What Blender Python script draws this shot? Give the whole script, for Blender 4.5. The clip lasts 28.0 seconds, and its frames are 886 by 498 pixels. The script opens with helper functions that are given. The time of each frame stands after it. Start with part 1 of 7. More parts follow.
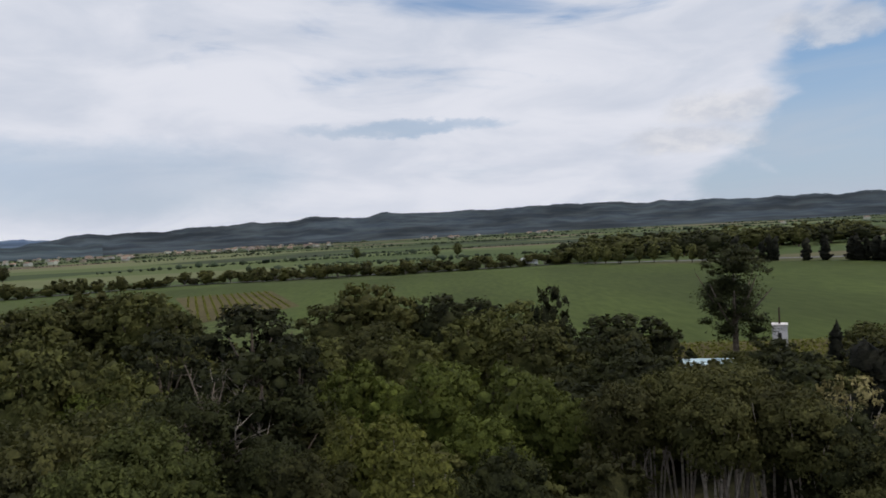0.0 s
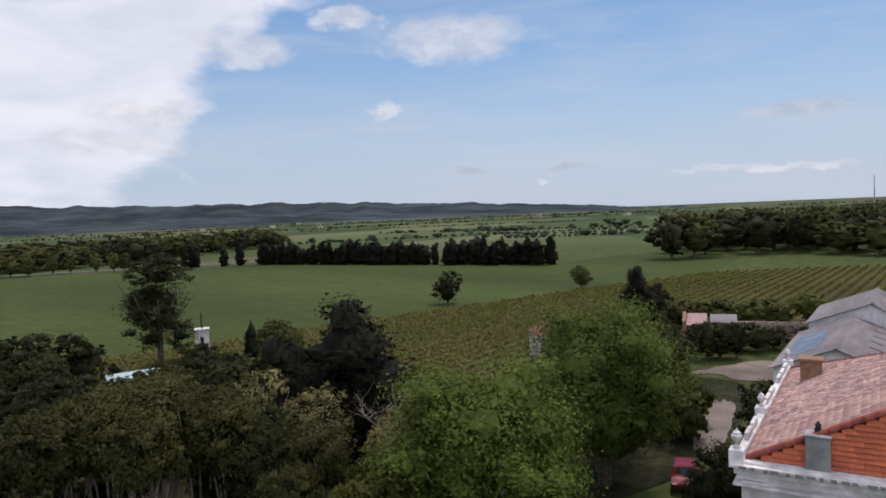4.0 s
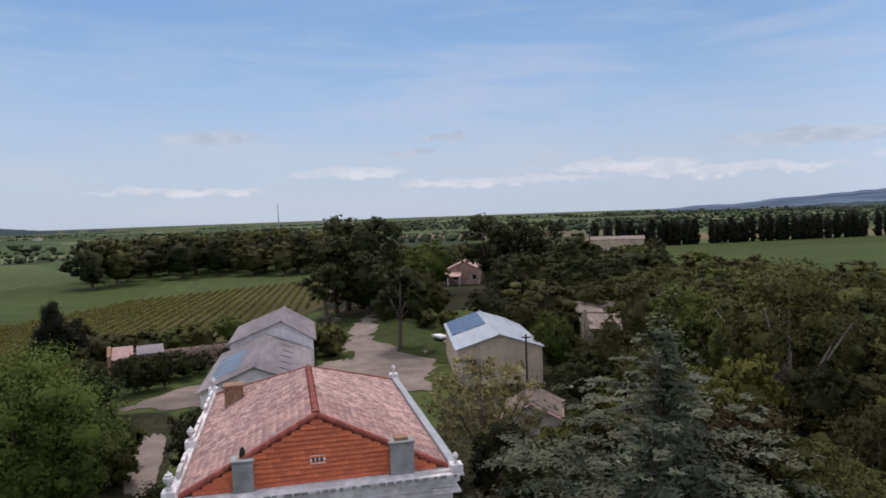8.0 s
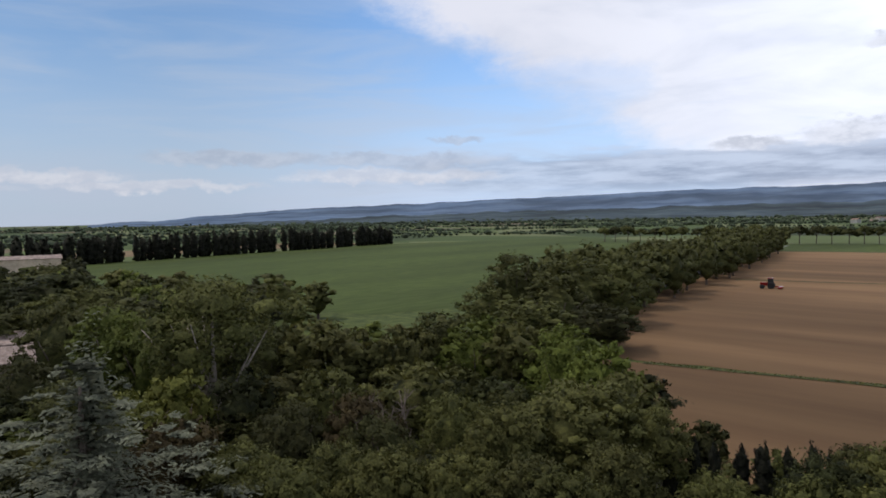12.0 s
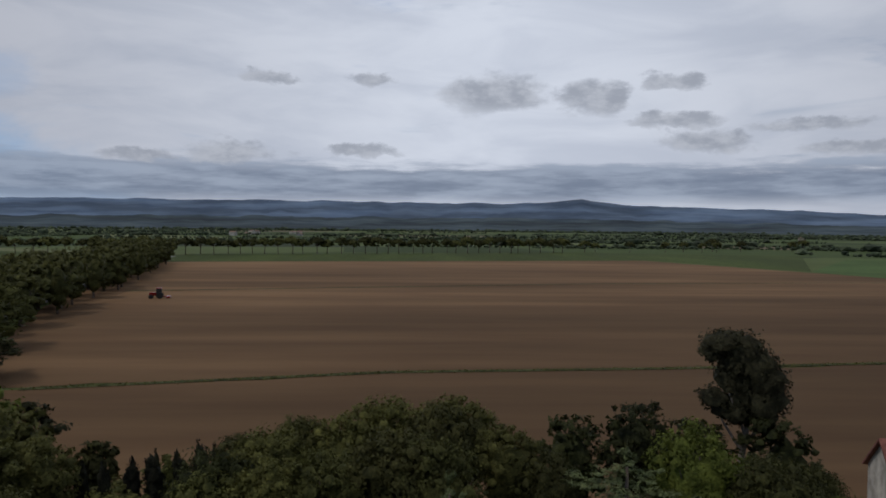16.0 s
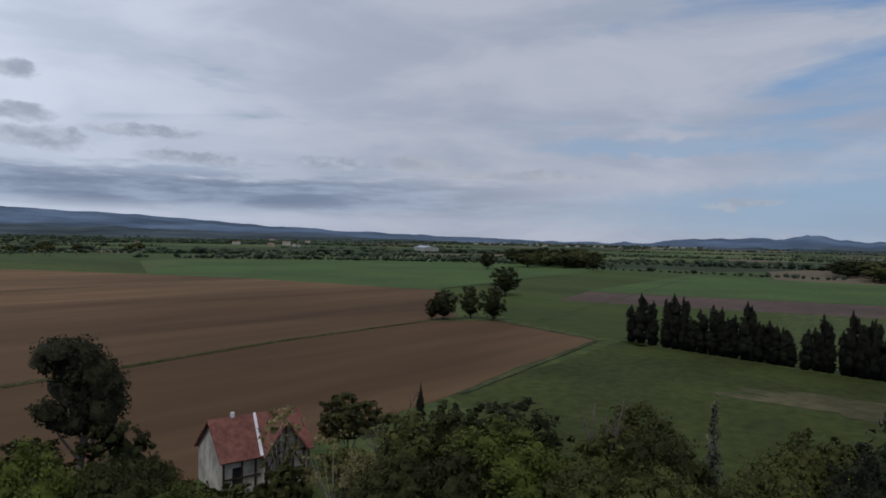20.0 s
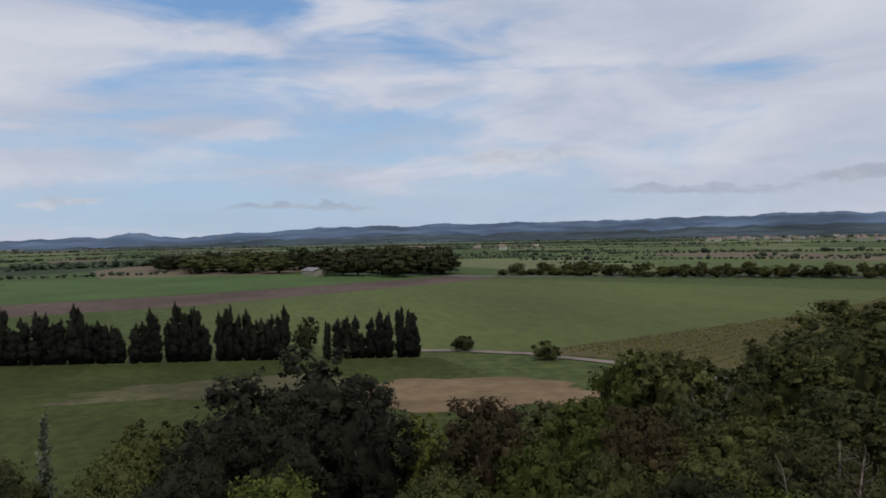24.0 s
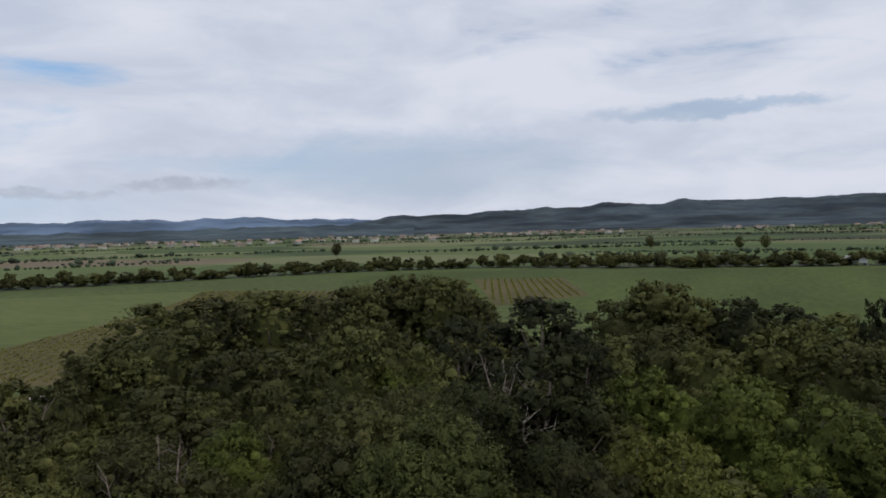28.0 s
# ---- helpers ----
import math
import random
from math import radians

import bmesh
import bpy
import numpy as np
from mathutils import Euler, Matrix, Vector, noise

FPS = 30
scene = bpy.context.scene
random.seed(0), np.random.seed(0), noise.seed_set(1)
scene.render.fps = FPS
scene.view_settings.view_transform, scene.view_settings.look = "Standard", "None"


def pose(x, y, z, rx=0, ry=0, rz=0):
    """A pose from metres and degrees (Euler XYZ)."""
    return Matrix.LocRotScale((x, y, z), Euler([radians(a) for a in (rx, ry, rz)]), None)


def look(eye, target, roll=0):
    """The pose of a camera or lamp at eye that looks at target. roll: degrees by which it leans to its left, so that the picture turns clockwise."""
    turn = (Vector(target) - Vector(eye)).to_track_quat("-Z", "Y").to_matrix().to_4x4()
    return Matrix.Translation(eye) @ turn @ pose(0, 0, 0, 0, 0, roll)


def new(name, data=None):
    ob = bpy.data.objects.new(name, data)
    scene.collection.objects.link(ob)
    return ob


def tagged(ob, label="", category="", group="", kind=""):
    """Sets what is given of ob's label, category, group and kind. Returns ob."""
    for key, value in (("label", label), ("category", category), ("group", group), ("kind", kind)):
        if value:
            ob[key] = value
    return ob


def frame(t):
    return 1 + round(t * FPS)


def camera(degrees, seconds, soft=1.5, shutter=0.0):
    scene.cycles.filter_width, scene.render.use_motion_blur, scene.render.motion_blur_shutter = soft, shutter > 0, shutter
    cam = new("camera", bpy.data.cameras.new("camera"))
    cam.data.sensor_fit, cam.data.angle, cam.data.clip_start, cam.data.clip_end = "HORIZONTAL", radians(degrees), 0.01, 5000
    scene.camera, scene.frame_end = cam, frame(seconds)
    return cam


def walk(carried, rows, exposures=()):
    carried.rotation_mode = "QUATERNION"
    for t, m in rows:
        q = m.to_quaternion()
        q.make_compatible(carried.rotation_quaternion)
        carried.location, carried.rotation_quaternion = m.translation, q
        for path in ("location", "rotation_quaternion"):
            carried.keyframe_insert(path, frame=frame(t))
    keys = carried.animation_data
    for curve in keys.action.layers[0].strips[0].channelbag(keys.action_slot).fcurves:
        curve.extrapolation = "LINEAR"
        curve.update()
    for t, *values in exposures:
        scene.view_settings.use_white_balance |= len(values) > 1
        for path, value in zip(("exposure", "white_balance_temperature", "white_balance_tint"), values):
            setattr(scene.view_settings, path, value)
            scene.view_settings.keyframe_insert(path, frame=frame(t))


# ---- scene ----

# ---------------------------------------------------------------- camera
CLIMB = [(0, 18.85), (1, 18.87), (2, 18.95), (3, 19.0), (5.5, 19.2), (6, 19.35), (6.5, 19.5), (7, 19.65), (7.5, 19.78), (8, 19.83), (9, 19.9), (10, 19.96), (11, 20.0), (28, 20.0)]
ROWS = [
    (0, 0.00, -1.45, 3.05), (0.5, -5.68, -1.75, 3.05), (1, -11.35, -1.97, 3.06), (1.5, -17.01, -2.23, 2.94),
    (2, -22.59, -2.50, 2.83), (2.5, -28.18, -2.71, 2.72), (3, -33.75, -2.88, 2.71), (3.5, -39.35, -2.97, 2.57),
    (5.5, -61.68, -3.25, 2.10), (6, -67.30, -3.22, 2.11), (6.5, -72.84, -3.14, 1.74), (7, -78.44, -3.17, 1.63),
    (7.5, -84.09, -2.99, 1.71), (8, -89.82, -2.90, 1.99), (8.5, -95.50, -2.87, 2.06), (9, -101.17, -2.88, 2.08),
    (9.5, -106.77, -2.88, 2.03), (10, -112.39, -2.86, 2.03), (10.5, -117.96, -2.83, 1.88), (11, -123.52, -2.80, 1.71),
    (11.5, -129.01, -2.77, 1.34), (13.5, -151.32, -2.63, 0.76), (14, -157.02, -2.53, 0.74), (14.5, -163.08, -2.42, 0.70),
    (15, -169.25, -2.29, 0.23), (15.5, -175.46, -2.18, -0.20), (16, -181.75, -2.08, -0.54), (16.5, -188.06, -1.94, -0.59),
    (17, -194.43, -1.79, -0.74), (17.5, -200.79, -1.64, -0.88), (18, -207.11, -1.51, -1.03), (18.5, -213.43, -1.36, -1.33),
    (19, -219.81, -1.21, -1.36), (19.5, -226.13, -1.07, -1.27), (20, -232.50, -0.98, -1.30), (20.5, -238.90, -0.86, -1.06),
    (21, -245.30, -0.77, -0.68), (21.5, -251.67, -0.73, -0.32), (23.5, -277.57, -0.89, 0.97), (24, -284.18, -1.03, 1.15),
    (24.5, -290.80, -1.13, 1.26), (25, -297.38, -1.21, 1.30), (25.5, -303.84, -1.30, 1.43), (26, -310.26, -1.38, 1.48),
    (26.5, -316.73, -1.46, 1.56), (27, -323.25, -1.56, 1.55), (27.5, -329.88, -1.63, 1.57), (28, -336.37, -1.71, 1.53),
]
cam = camera(64.73, 28.0, soft=1.75)
EXPOSURES = [(0, -0.4, 6650, 10), (3, -0.22, 6650, 12.5), (6, -0.25, 6550, 14), (8, -0.25, 6600, 14.5), (11, -0.15, 6550, 14), (12.5, -0.5, 6500, 11.5), (14, -0.83, 6500, 11.5), (15.5, -1.1, 6400, 11), (17, -1.3, 6350, 11),
             (20, -1.1, 6100, 10.5), (22, -0.86, 6200, 11), (24, -0.66, 6450, 11), (26, -0.48, 6400, 10), (28, -0.48, 6450, 10)]
walk(cam, [(t, pose(0, 0, float(np.interp(t, *zip(*CLIMB))), 90 + p, r, y)) for t, y, p, r in ROWS], EXPOSURES)

# ---------------------------------------------------------------- small node helpers


class Nodes:
    """Short hand for building a node tree."""

    def __init__(self, tree):
        self.tree = tree

    def add(self, kind, **inputs):
        node = self.tree.nodes.new(kind)
        for key, value in inputs.items():
            self.feed(node.inputs[key.replace("_", " ")], value)
        return node

    def feed(self, socket, value):
        if isinstance(value, bpy.types.NodeSocket):
            self.tree.links.new(value, socket)
        else:
            socket.default_value = value

    def math(self, op, a, b=0.0, c=0.0, clamp=False):
        node = self.tree.nodes.new("ShaderNodeMath")
        node.operation, node.use_clamp = op, clamp
        for socket, value in zip(node.inputs, (a, b, c)):
            self.feed(socket, value)
        return node.outputs[0]

    def step(self, value, low, high, out_low=0.0, out_high=1.0):
        node = self.tree.nodes.new("ShaderNodeMapRange")
        node.interpolation_type = "SMOOTHSTEP"
        for socket, v in zip(node.inputs, (value, low, high, out_low, out_high)):
            self.feed(socket, v)
        return node.outputs[0]

    def mix(self, factor, a, b, blend="MIX"):
        node = self.tree.nodes.new("ShaderNodeMix")
        node.data_type, node.blend_type = "RGBA", blend
        self.feed(node.inputs["Factor"], factor)
        self.feed(node.inputs["A"], (*a, 1) if isinstance(a, tuple) else a)
        self.feed(node.inputs["B"], (*b, 1) if isinstance(b, tuple) else b)
        return node.outputs["Result"]

    def noise(self, vector, scale, detail=4.0, rough=0.55, distortion=0.0):
        node = self.add("ShaderNodeTexNoise", Vector=vector, Scale=scale, Detail=detail, Roughness=rough, Distortion=distortion)
        return node.outputs["Fac"]

    def stretch(self, vector, scale, turn=0.0):
        node = self.add("ShaderNodeMapping", Vector=vector)
        node.inputs["Scale"].default_value = scale
        node.inputs["Rotation"].default_value = (0, 0, turn)
        return node.outputs[0]


# ---------------------------------------------------------------- sky, sun
SUN_AZ, SUN_EL = 75.0, 60.0      # degrees clockwise from the first view, and above the horizon
world = bpy.data.worlds.new("sky")
scene.world = world
world.use_nodes = True
w = Nodes(world.node_tree)
world.node_tree.nodes.clear()
sky = w.add("ShaderNodeTexSky")
sky.sky_type, sky.sun_disc = "NISHITA", False
sky.sun_elevation, sky.sun_rotation = radians(SUN_EL), radians(SUN_AZ)
sky.altitude, sky.dust_density, sky.air_density, sky.ozone_density = 60, 0.6, 1.0, 2.0
way = w.add("ShaderNodeTexCoord").outputs["Generated"]
xyz = w.add("ShaderNodeSeparateXYZ", Vector=way).outputs
az = w.math("MULTIPLY", w.math("ARCTAN2", xyz[0], xyz[1]), 57.2958)
el = w.math("MULTIPLY", w.math("ARCSINE", xyz[2]), 57.2958)
round_sky = w.stretch(way, (1.0, 1.0, 1.9))
fray = w.math("SUBTRACT", w.noise(round_sky, 9.0, 6.0, 0.62), 0.5)
fray_fine = w.math("SUBTRACT", w.noise(round_sky, 30.0, 5.0, 0.6), 0.5)
az_f = w.math("ADD", az, w.math("ADD", w.math("MULTIPLY", fray, 10.0), w.math("MULTIPLY", fray_fine, 2.4)))
el_f = w.math("ADD", el, w.math("ADD", w.math("MULTIPLY", fray_fine, 1.5), w.math("MULTIPLY", fray, -1.6)))

# clear air, paler towards the horizon
air = w.mix(1.0, sky.outputs[0], (0.105, 0.131, 0.148), "MULTIPLY")
air = w.mix(0.65, air, w.mix(w.step(el, 0.0, 27.0), (0.42, 0.60, 0.84), (0.125, 0.31, 0.66)))
pale = w.step(el, 14.0, 0.0)
bands = w.stretch(way, (1.0, 1.0, 5.0), 0.4)
thin = w.noise(bands, 2.6, 6.0, 0.58)
air = w.mix(w.math("MULTIPLY", pale, w.step(thin, 0.2, 0.75, 0.55, 1.0)), air, w.mix(w.step(w.math("ABSOLUTE", w.math("ADD", az, 88.0)), 62.0, 20.0), (0.60, 0.69, 0.84), (0.44, 0.57, 0.76)))

air = w.mix(w.step(az, 112.0, 146.0), air, w.mix(1.0, air, (1.3, 1.42, 1.55), "MULTIPLY"))
air = w.mix(w.step(w.math("ABSOLUTE", w.math("ADD", az, 88.0)), 66.0, 30.0), air, w.mix(1.0, air, (1.42, 1.40, 1.36), "MULTIPLY"))
# thin veils in the clear part
veil = w.math("MULTIPLY", w.step(w.noise(w.stretch(way, (1.0, 1.0, 6.5), 0.9), 3.4, 7.0, 0.55, 0.5), 0.40, 0.80), w.step(el, 26.0, 5.0, 0.10, 0.60))
air = w.mix(veil, air, (0.64, 0.73, 0.86))

# high sheet of cloud with its large opening to the east
lean = w.math("ADD", 21.5, w.math("MULTIPLY", w.math("SUBTRACT", el, 4.0), 0.75))
lump = w.math("ADD", w.math("MULTIPLY", w.math("SUBTRACT", w.noise(round_sky, 7.0, 5.0, 0.5, 0.4), 0.5), 20.0), az)
open_left = w.step(w.math("SUBTRACT", lump, lean), -1.4, 3.4)
right_edge = w.math("ADD", 137.5, w.math("MULTIPLY", w.math("SUBTRACT", 14.0, el_f), 1.9))
open_right = w.step(w.math("SUBTRACT", right_edge, az_f), -2.0, 6.0)
opening = w.math("MULTIPLY", open_left, open_right)
streaks = w.noise(bands, 3.0, 6.0, 0.55, 0.6)
billow = w.noise(w.stretch(way, (1.0, 1.0, 3.6), 1.2), 4.0, 6.0, 0.55, 0.5)
gap_w = w.step(w.math("ABSOLUTE", w.math("ADD", az, 82.0)), 42.0, 6.0)
gap_n = w.step(w.math("ABSOLUTE", w.math("ADD", az, 10.0)), 45.0, 10.0)
need = w.math("ADD", 0.16, w.math("ADD", w.math("MULTIPLY", gap_w, 0.15), w.math("MULTIPLY", gap_n, 0.05)))
sheet = w.step(w.math("SUBTRACT", streaks, need), 0.0, 0.24)
for a, e, wide, high, deep in [(-85, 2.2, 38.0, 2.2, 0.75), (-80, 8.9, 8.0, 1.5, 0.95), (-84, 7.2, 12.0, 0.9, 0.8), (-97, 3.0, 16.0, 1.8, 0.85), (-110, 7.4, 12.0, 0.8, 0.7), (-70, 4.4, 9.0, 0.8, 0.6),
                               (-3, 8.5, 9.0, 0.7, 0.75), (-26, 5.0, 16.0, 3.2, 0.6), (-42, 5.5, 9.0, 0.8, 0.4), (146, 10.0, 6.0, 2.2, 0.35), (-92, 13.5, 8.0, 1.0, 0.5)]:
    u = w.math("MULTIPLY", w.math("SUBTRACT", az_f, a), 1.0 / wide)
    v = w.math("MULTIPLY", w.math("SUBTRACT", el_f, e), 1.0 / high)
    gap = w.step(w.math("ADD", w.math("MULTIPLY", u, u), w.math("MULTIPLY", v, v)), 1.4, 0.1, 0.0, deep)
    sheet = w.math("MULTIPLY", sheet, w.math("SUBTRACT", 1.0, gap))
sheet = w.math("MULTIPLY", sheet, w.math("SUBTRACT", 1.0, opening))
south = w.step(w.math("ABSOLUTE", w.math("SUBTRACT", w.math("MODULO", w.math("ADD", az, 360.0), 360.0), 186.0)), 50.0, 0.0)
tone = w.step(billow, 0.30, 0.68)
bright = w.mix(south, (0.97, 1.01, 1.13), (1.46, 1.56, 1.74))
dull = w.mix(south, w.mix(gap_w, (0.76, 0.83, 0.98), (0.68, 0.77, 0.96)), (1.18, 1.28, 1.48))
colour = w.mix(sheet, air, w.mix(tone, dull, bright))

# low cloud: a bank over the southern mountains, and single small clouds
bank_n = w.noise(w.stretch(way, (1.0, 1.0, 7.0)), 7.0, 6.0, 0.6)
bank_reach = w.step(w.math("ABSOLUTE", w.math("SUBTRACT", w.math("MODULO", w.math("ADD", az, 360.0), 360.0), 186.0)), 66.0, 34.0)
bank_top = w.math("ADD", 3.0, w.math("MULTIPLY", bank_n, 4.2))
bank = w.math("MULTIPLY", w.math("MULTIPLY", w.step(w.math("SUBTRACT", bank_top, el), 0.0, 1.0), w.step(el, 1.0, 2.6)), bank_reach)
colour = w.mix(w.math("MULTIPLY", bank, 0.95), colour, w.mix(w.step(bank_n, 0.35, 0.65), (0.38, 0.47, 0.64), (0.70, 0.82, 1.02)))


def cloud_group(clouds, tint_low, tint_high, strength):
    """Small clouds: azimuth, elevation, half width and half height in degrees."""
    global colour
    cover = None
    for a, e, wide, high in clouds:
        turn = w.math("WRAP", w.math("SUBTRACT", az_f, a), -180.0, 180.0)
        u = w.math("MULTIPLY", turn, 1.0 / wide)
        v = w.math("MULTIPLY", w.math("SUBTRACT", el_f, e), 1.0 / high)
        q = w.math("ADD", w.math("MULTIPLY", u, u), w.math("MULTIPLY", v, v))
        m = w.step(q, 1.45, 0.2)
        cover = m if cover is None else w.math("MAXIMUM", cover, m)
    body = w.mix(w.step(fray_fine, -0.14, 0.16), tint_low, tint_high)
    colour = w.mix(w.math("MULTIPLY", cover, strength), colour, body)


cloud_group([(82.8, 3.5, 4.4, 0.55), (46.5, 13.6, 7.0, 1.8), (40.0, 8.4, 1.6, 0.8), (51.9, 2.2, 1.0, 0.25), (105.0, 3.3, 5.0, 0.6), (112, 2.6, 8.0, 0.45),
             (-69, 6.4, 6.5, 0.7), (-129, 5.8, 3.0, 0.7), (-121, 5.1, 6.0, 0.4), (95.0, 2.4, 8.0, 0.4), (37.6, 15.5, 2.6, 1.0), (-104, 3.0, 4.0, 0.4),
             (131, 3.2, 9.0, 0.6), (22.0, 8.3, 3.6, 1.3), (19.5, 5.9, 5.0, 1.0), (29.0, 13.0, 4.0, 1.4), (70, 2.3, 6.0, 0.35)],
            (0.74, 0.78, 0.88), (0.96, 0.97, 1.02), 0.62)
cloud_group([(-173.7, 10.3, 4.6, 1.6), (-165.9, 10.0, 2.4, 1.4), (-160.4, 11.0, 2.2, 0.7), (-160.2, 8.1, 3.4, 0.6), (-158.0, 6.6, 3.4, 0.9), (174.9, 5.8, 3.2, 0.6),
             (165.0, 5.4, 3.6, 0.9), (157.8, 5.0, 2.8, 0.5), (-150.5, 7.4, 4.4, 0.5), (-147.0, 5.6, 4.0, 0.5), (-136.5, 5.7, 3.4, 0.5), (176.0, 11.5, 2.2, 0.6), (167.7, 11.4, 1.9, 0.6)],
            (0.66, 0.72, 0.84), (0.98, 1.04, 1.16), 0.85)
cloud_group([(55.0, 3.0, 2.7, 0.30), (48.1, 3.0, 1.4, 0.28), (72.4, 6.4, 3.2, 0.7), (86.8, 5.0, 2.0, 0.35), (90.4, 6.1, 2.6, 0.3), (119, 4.7, 7.0, 0.7), (136.0, 6.1, 2.6, 0.35),
             (132.0, 4.5, 8.0, 0.7), (-56, 3.3, 7.0, 0.4), (-44, 3.8, 6.0, 0.5), (-88, 2.6, 6.0, 0.3)],
            (0.50, 0.55, 0.66), (0.68, 0.73, 0.83), 0.55)
back = w.add("ShaderNodeBackground", Color=colour, Strength=1.0)
w.tree.links.new(back.outputs[0], w.add("ShaderNodeOutputWorld").inputs[0])

sun = new("sun", bpy.data.lights.new("sun", "SUN"))
sun.data.energy, sun.data.angle, sun.data.color = 2.5, radians(12), (1.0, 0.94, 0.86)
a, e = radians(SUN_AZ), radians(SUN_EL)
sun.matrix_world = look((60 * math.sin(a), 60 * math.cos(a), 120), (0, 0, 120 - 60 * math.tan(e)))

# ---------------------------------------------------------------- materials


def material(name, low, high, scale=2.0, rough=0.9, bump=0.0, detail=5.0, spread=0.0, island=0.0, coarse=0.0, coarse_scale=0.05,
             lean=None, turn=0.0, through_light=0.0, metal=0.0, where="Object", gloss=0.3, fine=0.0, fine_scale=7.0):
    """A procedural surface: two colours in a grain, a coarser drift, and variation from object to object or piece to piece."""
    m = bpy.data.materials.new(name)
    m.use_nodes = True
    n = Nodes(m.node_tree)
    shader = m.node_tree.nodes["Principled BSDF"]
    place = n.add("ShaderNodeTexCoord").outputs[where] if where == "Object" else n.add("ShaderNodeNewGeometry").outputs["Position"]
    if lean:
        place = n.stretch(place, lean, turn)
    grain = n.noise(place, scale, detail, 0.6)
    colour = n.mix(n.step(grain, 0.3, 0.7), low, high)
    if fine:
        speck = n.noise(place, fine_scale, 3.0, 0.7)
        colour = n.mix(1.0, colour, n.mix(n.step(speck, 0.36, 0.66), (1 - fine,) * 3, (1 + fine, 1 + fine, 1 + fine * 0.6)), "MULTIPLY")
        relief = n.add("ShaderNodeBump", Height=speck, Strength=0.6, Distance=0.2)
        n.feed(shader.inputs["Normal"], relief.outputs[0])
    if coarse:
        drift = n.noise(place, coarse_scale, 3.0)
        colour = n.mix(1.0, colour, n.mix(n.step(drift, 0.3, 0.7), (1 - coarse,) * 3, (1 + coarse,) * 3), "MULTIPLY")
    if spread:
        r = n.add("ShaderNodeObjectInfo").outputs["Random"]
        hue = n.mix(r, (1 - spread, 1 - spread, 1 - spread), (1 + spread * 0.9, 1 + spread, 1 + spread * 0.3))
        colour = n.mix(1.0, colour, hue, "MULTIPLY")
    if island:
        r = n.add("ShaderNodeNewGeometry").outputs["Random Per Island"]
        colour = n.mix(1.0, colour, n.mix(r, (1 - island,) * 3, (1 + island, 1 + island, 1 + island * 0.6)), "MULTIPLY")
    n.feed(shader.inputs["Base Color"], colour)
    shader.inputs["Roughness"].default_value = rough
    shader.inputs["Metallic"].default_value = metal
    shader.inputs["Specular IOR Level"].default_value = gloss
    if bump:
        b = n.add("ShaderNodeBump", Height=grain, Strength=bump, Distance=0.05)
        n.feed(shader.inputs["Normal"], b.outputs[0])
    if through_light:
        leaf = n.add("ShaderNodeBsdfTranslucent", Color=colour)
        both = n.add("ShaderNodeMixShader", Fac=through_light)
        out = m.node_tree.nodes["Material Output"]
        n.tree.links.new(shader.outputs[0], both.inputs[1])
        n.tree.links.new(leaf.outputs[0], both.inputs[2])
        n.tree.links.new(both.outputs[0], out.inputs[0])
    return m


def foliage(name, low, high, spread=0.34):
    return material(name, low, high, scale=0.9, rough=0.75, spread=spread, island=0.16, through_light=0.32, gloss=0.12, fine=0.22, fine_scale=5.0)


OAK = foliage("oak leaves", (0.045, 0.048, 0.020), (0.100, 0.100, 0.039), 0.42)
BRIGHT = foliage("fresh lime-green leaves", (0.073, 0.102, 0.022), (0.148, 0.192, 0.045), 0.2)
FRESH = foliage("fresh mid-green leaves", (0.055, 0.068, 0.015), (0.116, 0.135, 0.034), 0.25)
OLIVE = foliage("olive-green leaves", (0.053, 0.054, 0.022), (0.112, 0.107, 0.043), 0.42)
PINE = foliage("dark pine needles", (0.017, 0.020, 0.010), (0.046, 0.050, 0.020), 0.25)
CYPRESS = foliage("cypress scales", (0.008, 0.009, 0.007), (0.020, 0.021, 0.013), 0.15)
CEDAR = foliage("grey-green cedar needles", (0.079, 0.085, 0.066), (0.190, 0.198, 0.155), 0.1)
BLOSSOM = foliage("pale yellowing leaves", (0.144, 0.127, 0.061), (0.307, 0.268, 0.137), 0.12)
STONE_PINE = foliage("olive pine needles", (0.036, 0.042, 0.014), (0.088, 0.098, 0.032), 0.12)
GREY_PINE = foliage("soft grey-green needles", (0.016, 0.017, 0.011), (0.040, 0.041, 0.025), 0.15)
YOUNG = foliage("yellow-green young leaves", (0.070, 0.075, 0.018), (0.139, 0.141, 0.038), 0.15)
RUST = foliage("brownish new leaves", (0.036, 0.026, 0.014), (0.070, 0.052, 0.026), 0.2)
VINE = foliage("young vine leaves", (0.105, 0.115, 0.022), (0.185, 0.186, 0.040), 0.1)
BARK = material("bark", (0.06, 0.045, 0.035), (0.15, 0.12, 0.095), 3.0, 0.95, 0.6)
PALE_BARK = material("pale dead wood", (0.16, 0.135, 0.115), (0.30, 0.26, 0.22), 3.0, 0.9, 0.5)

# ---------------------------------------------------------------- ground


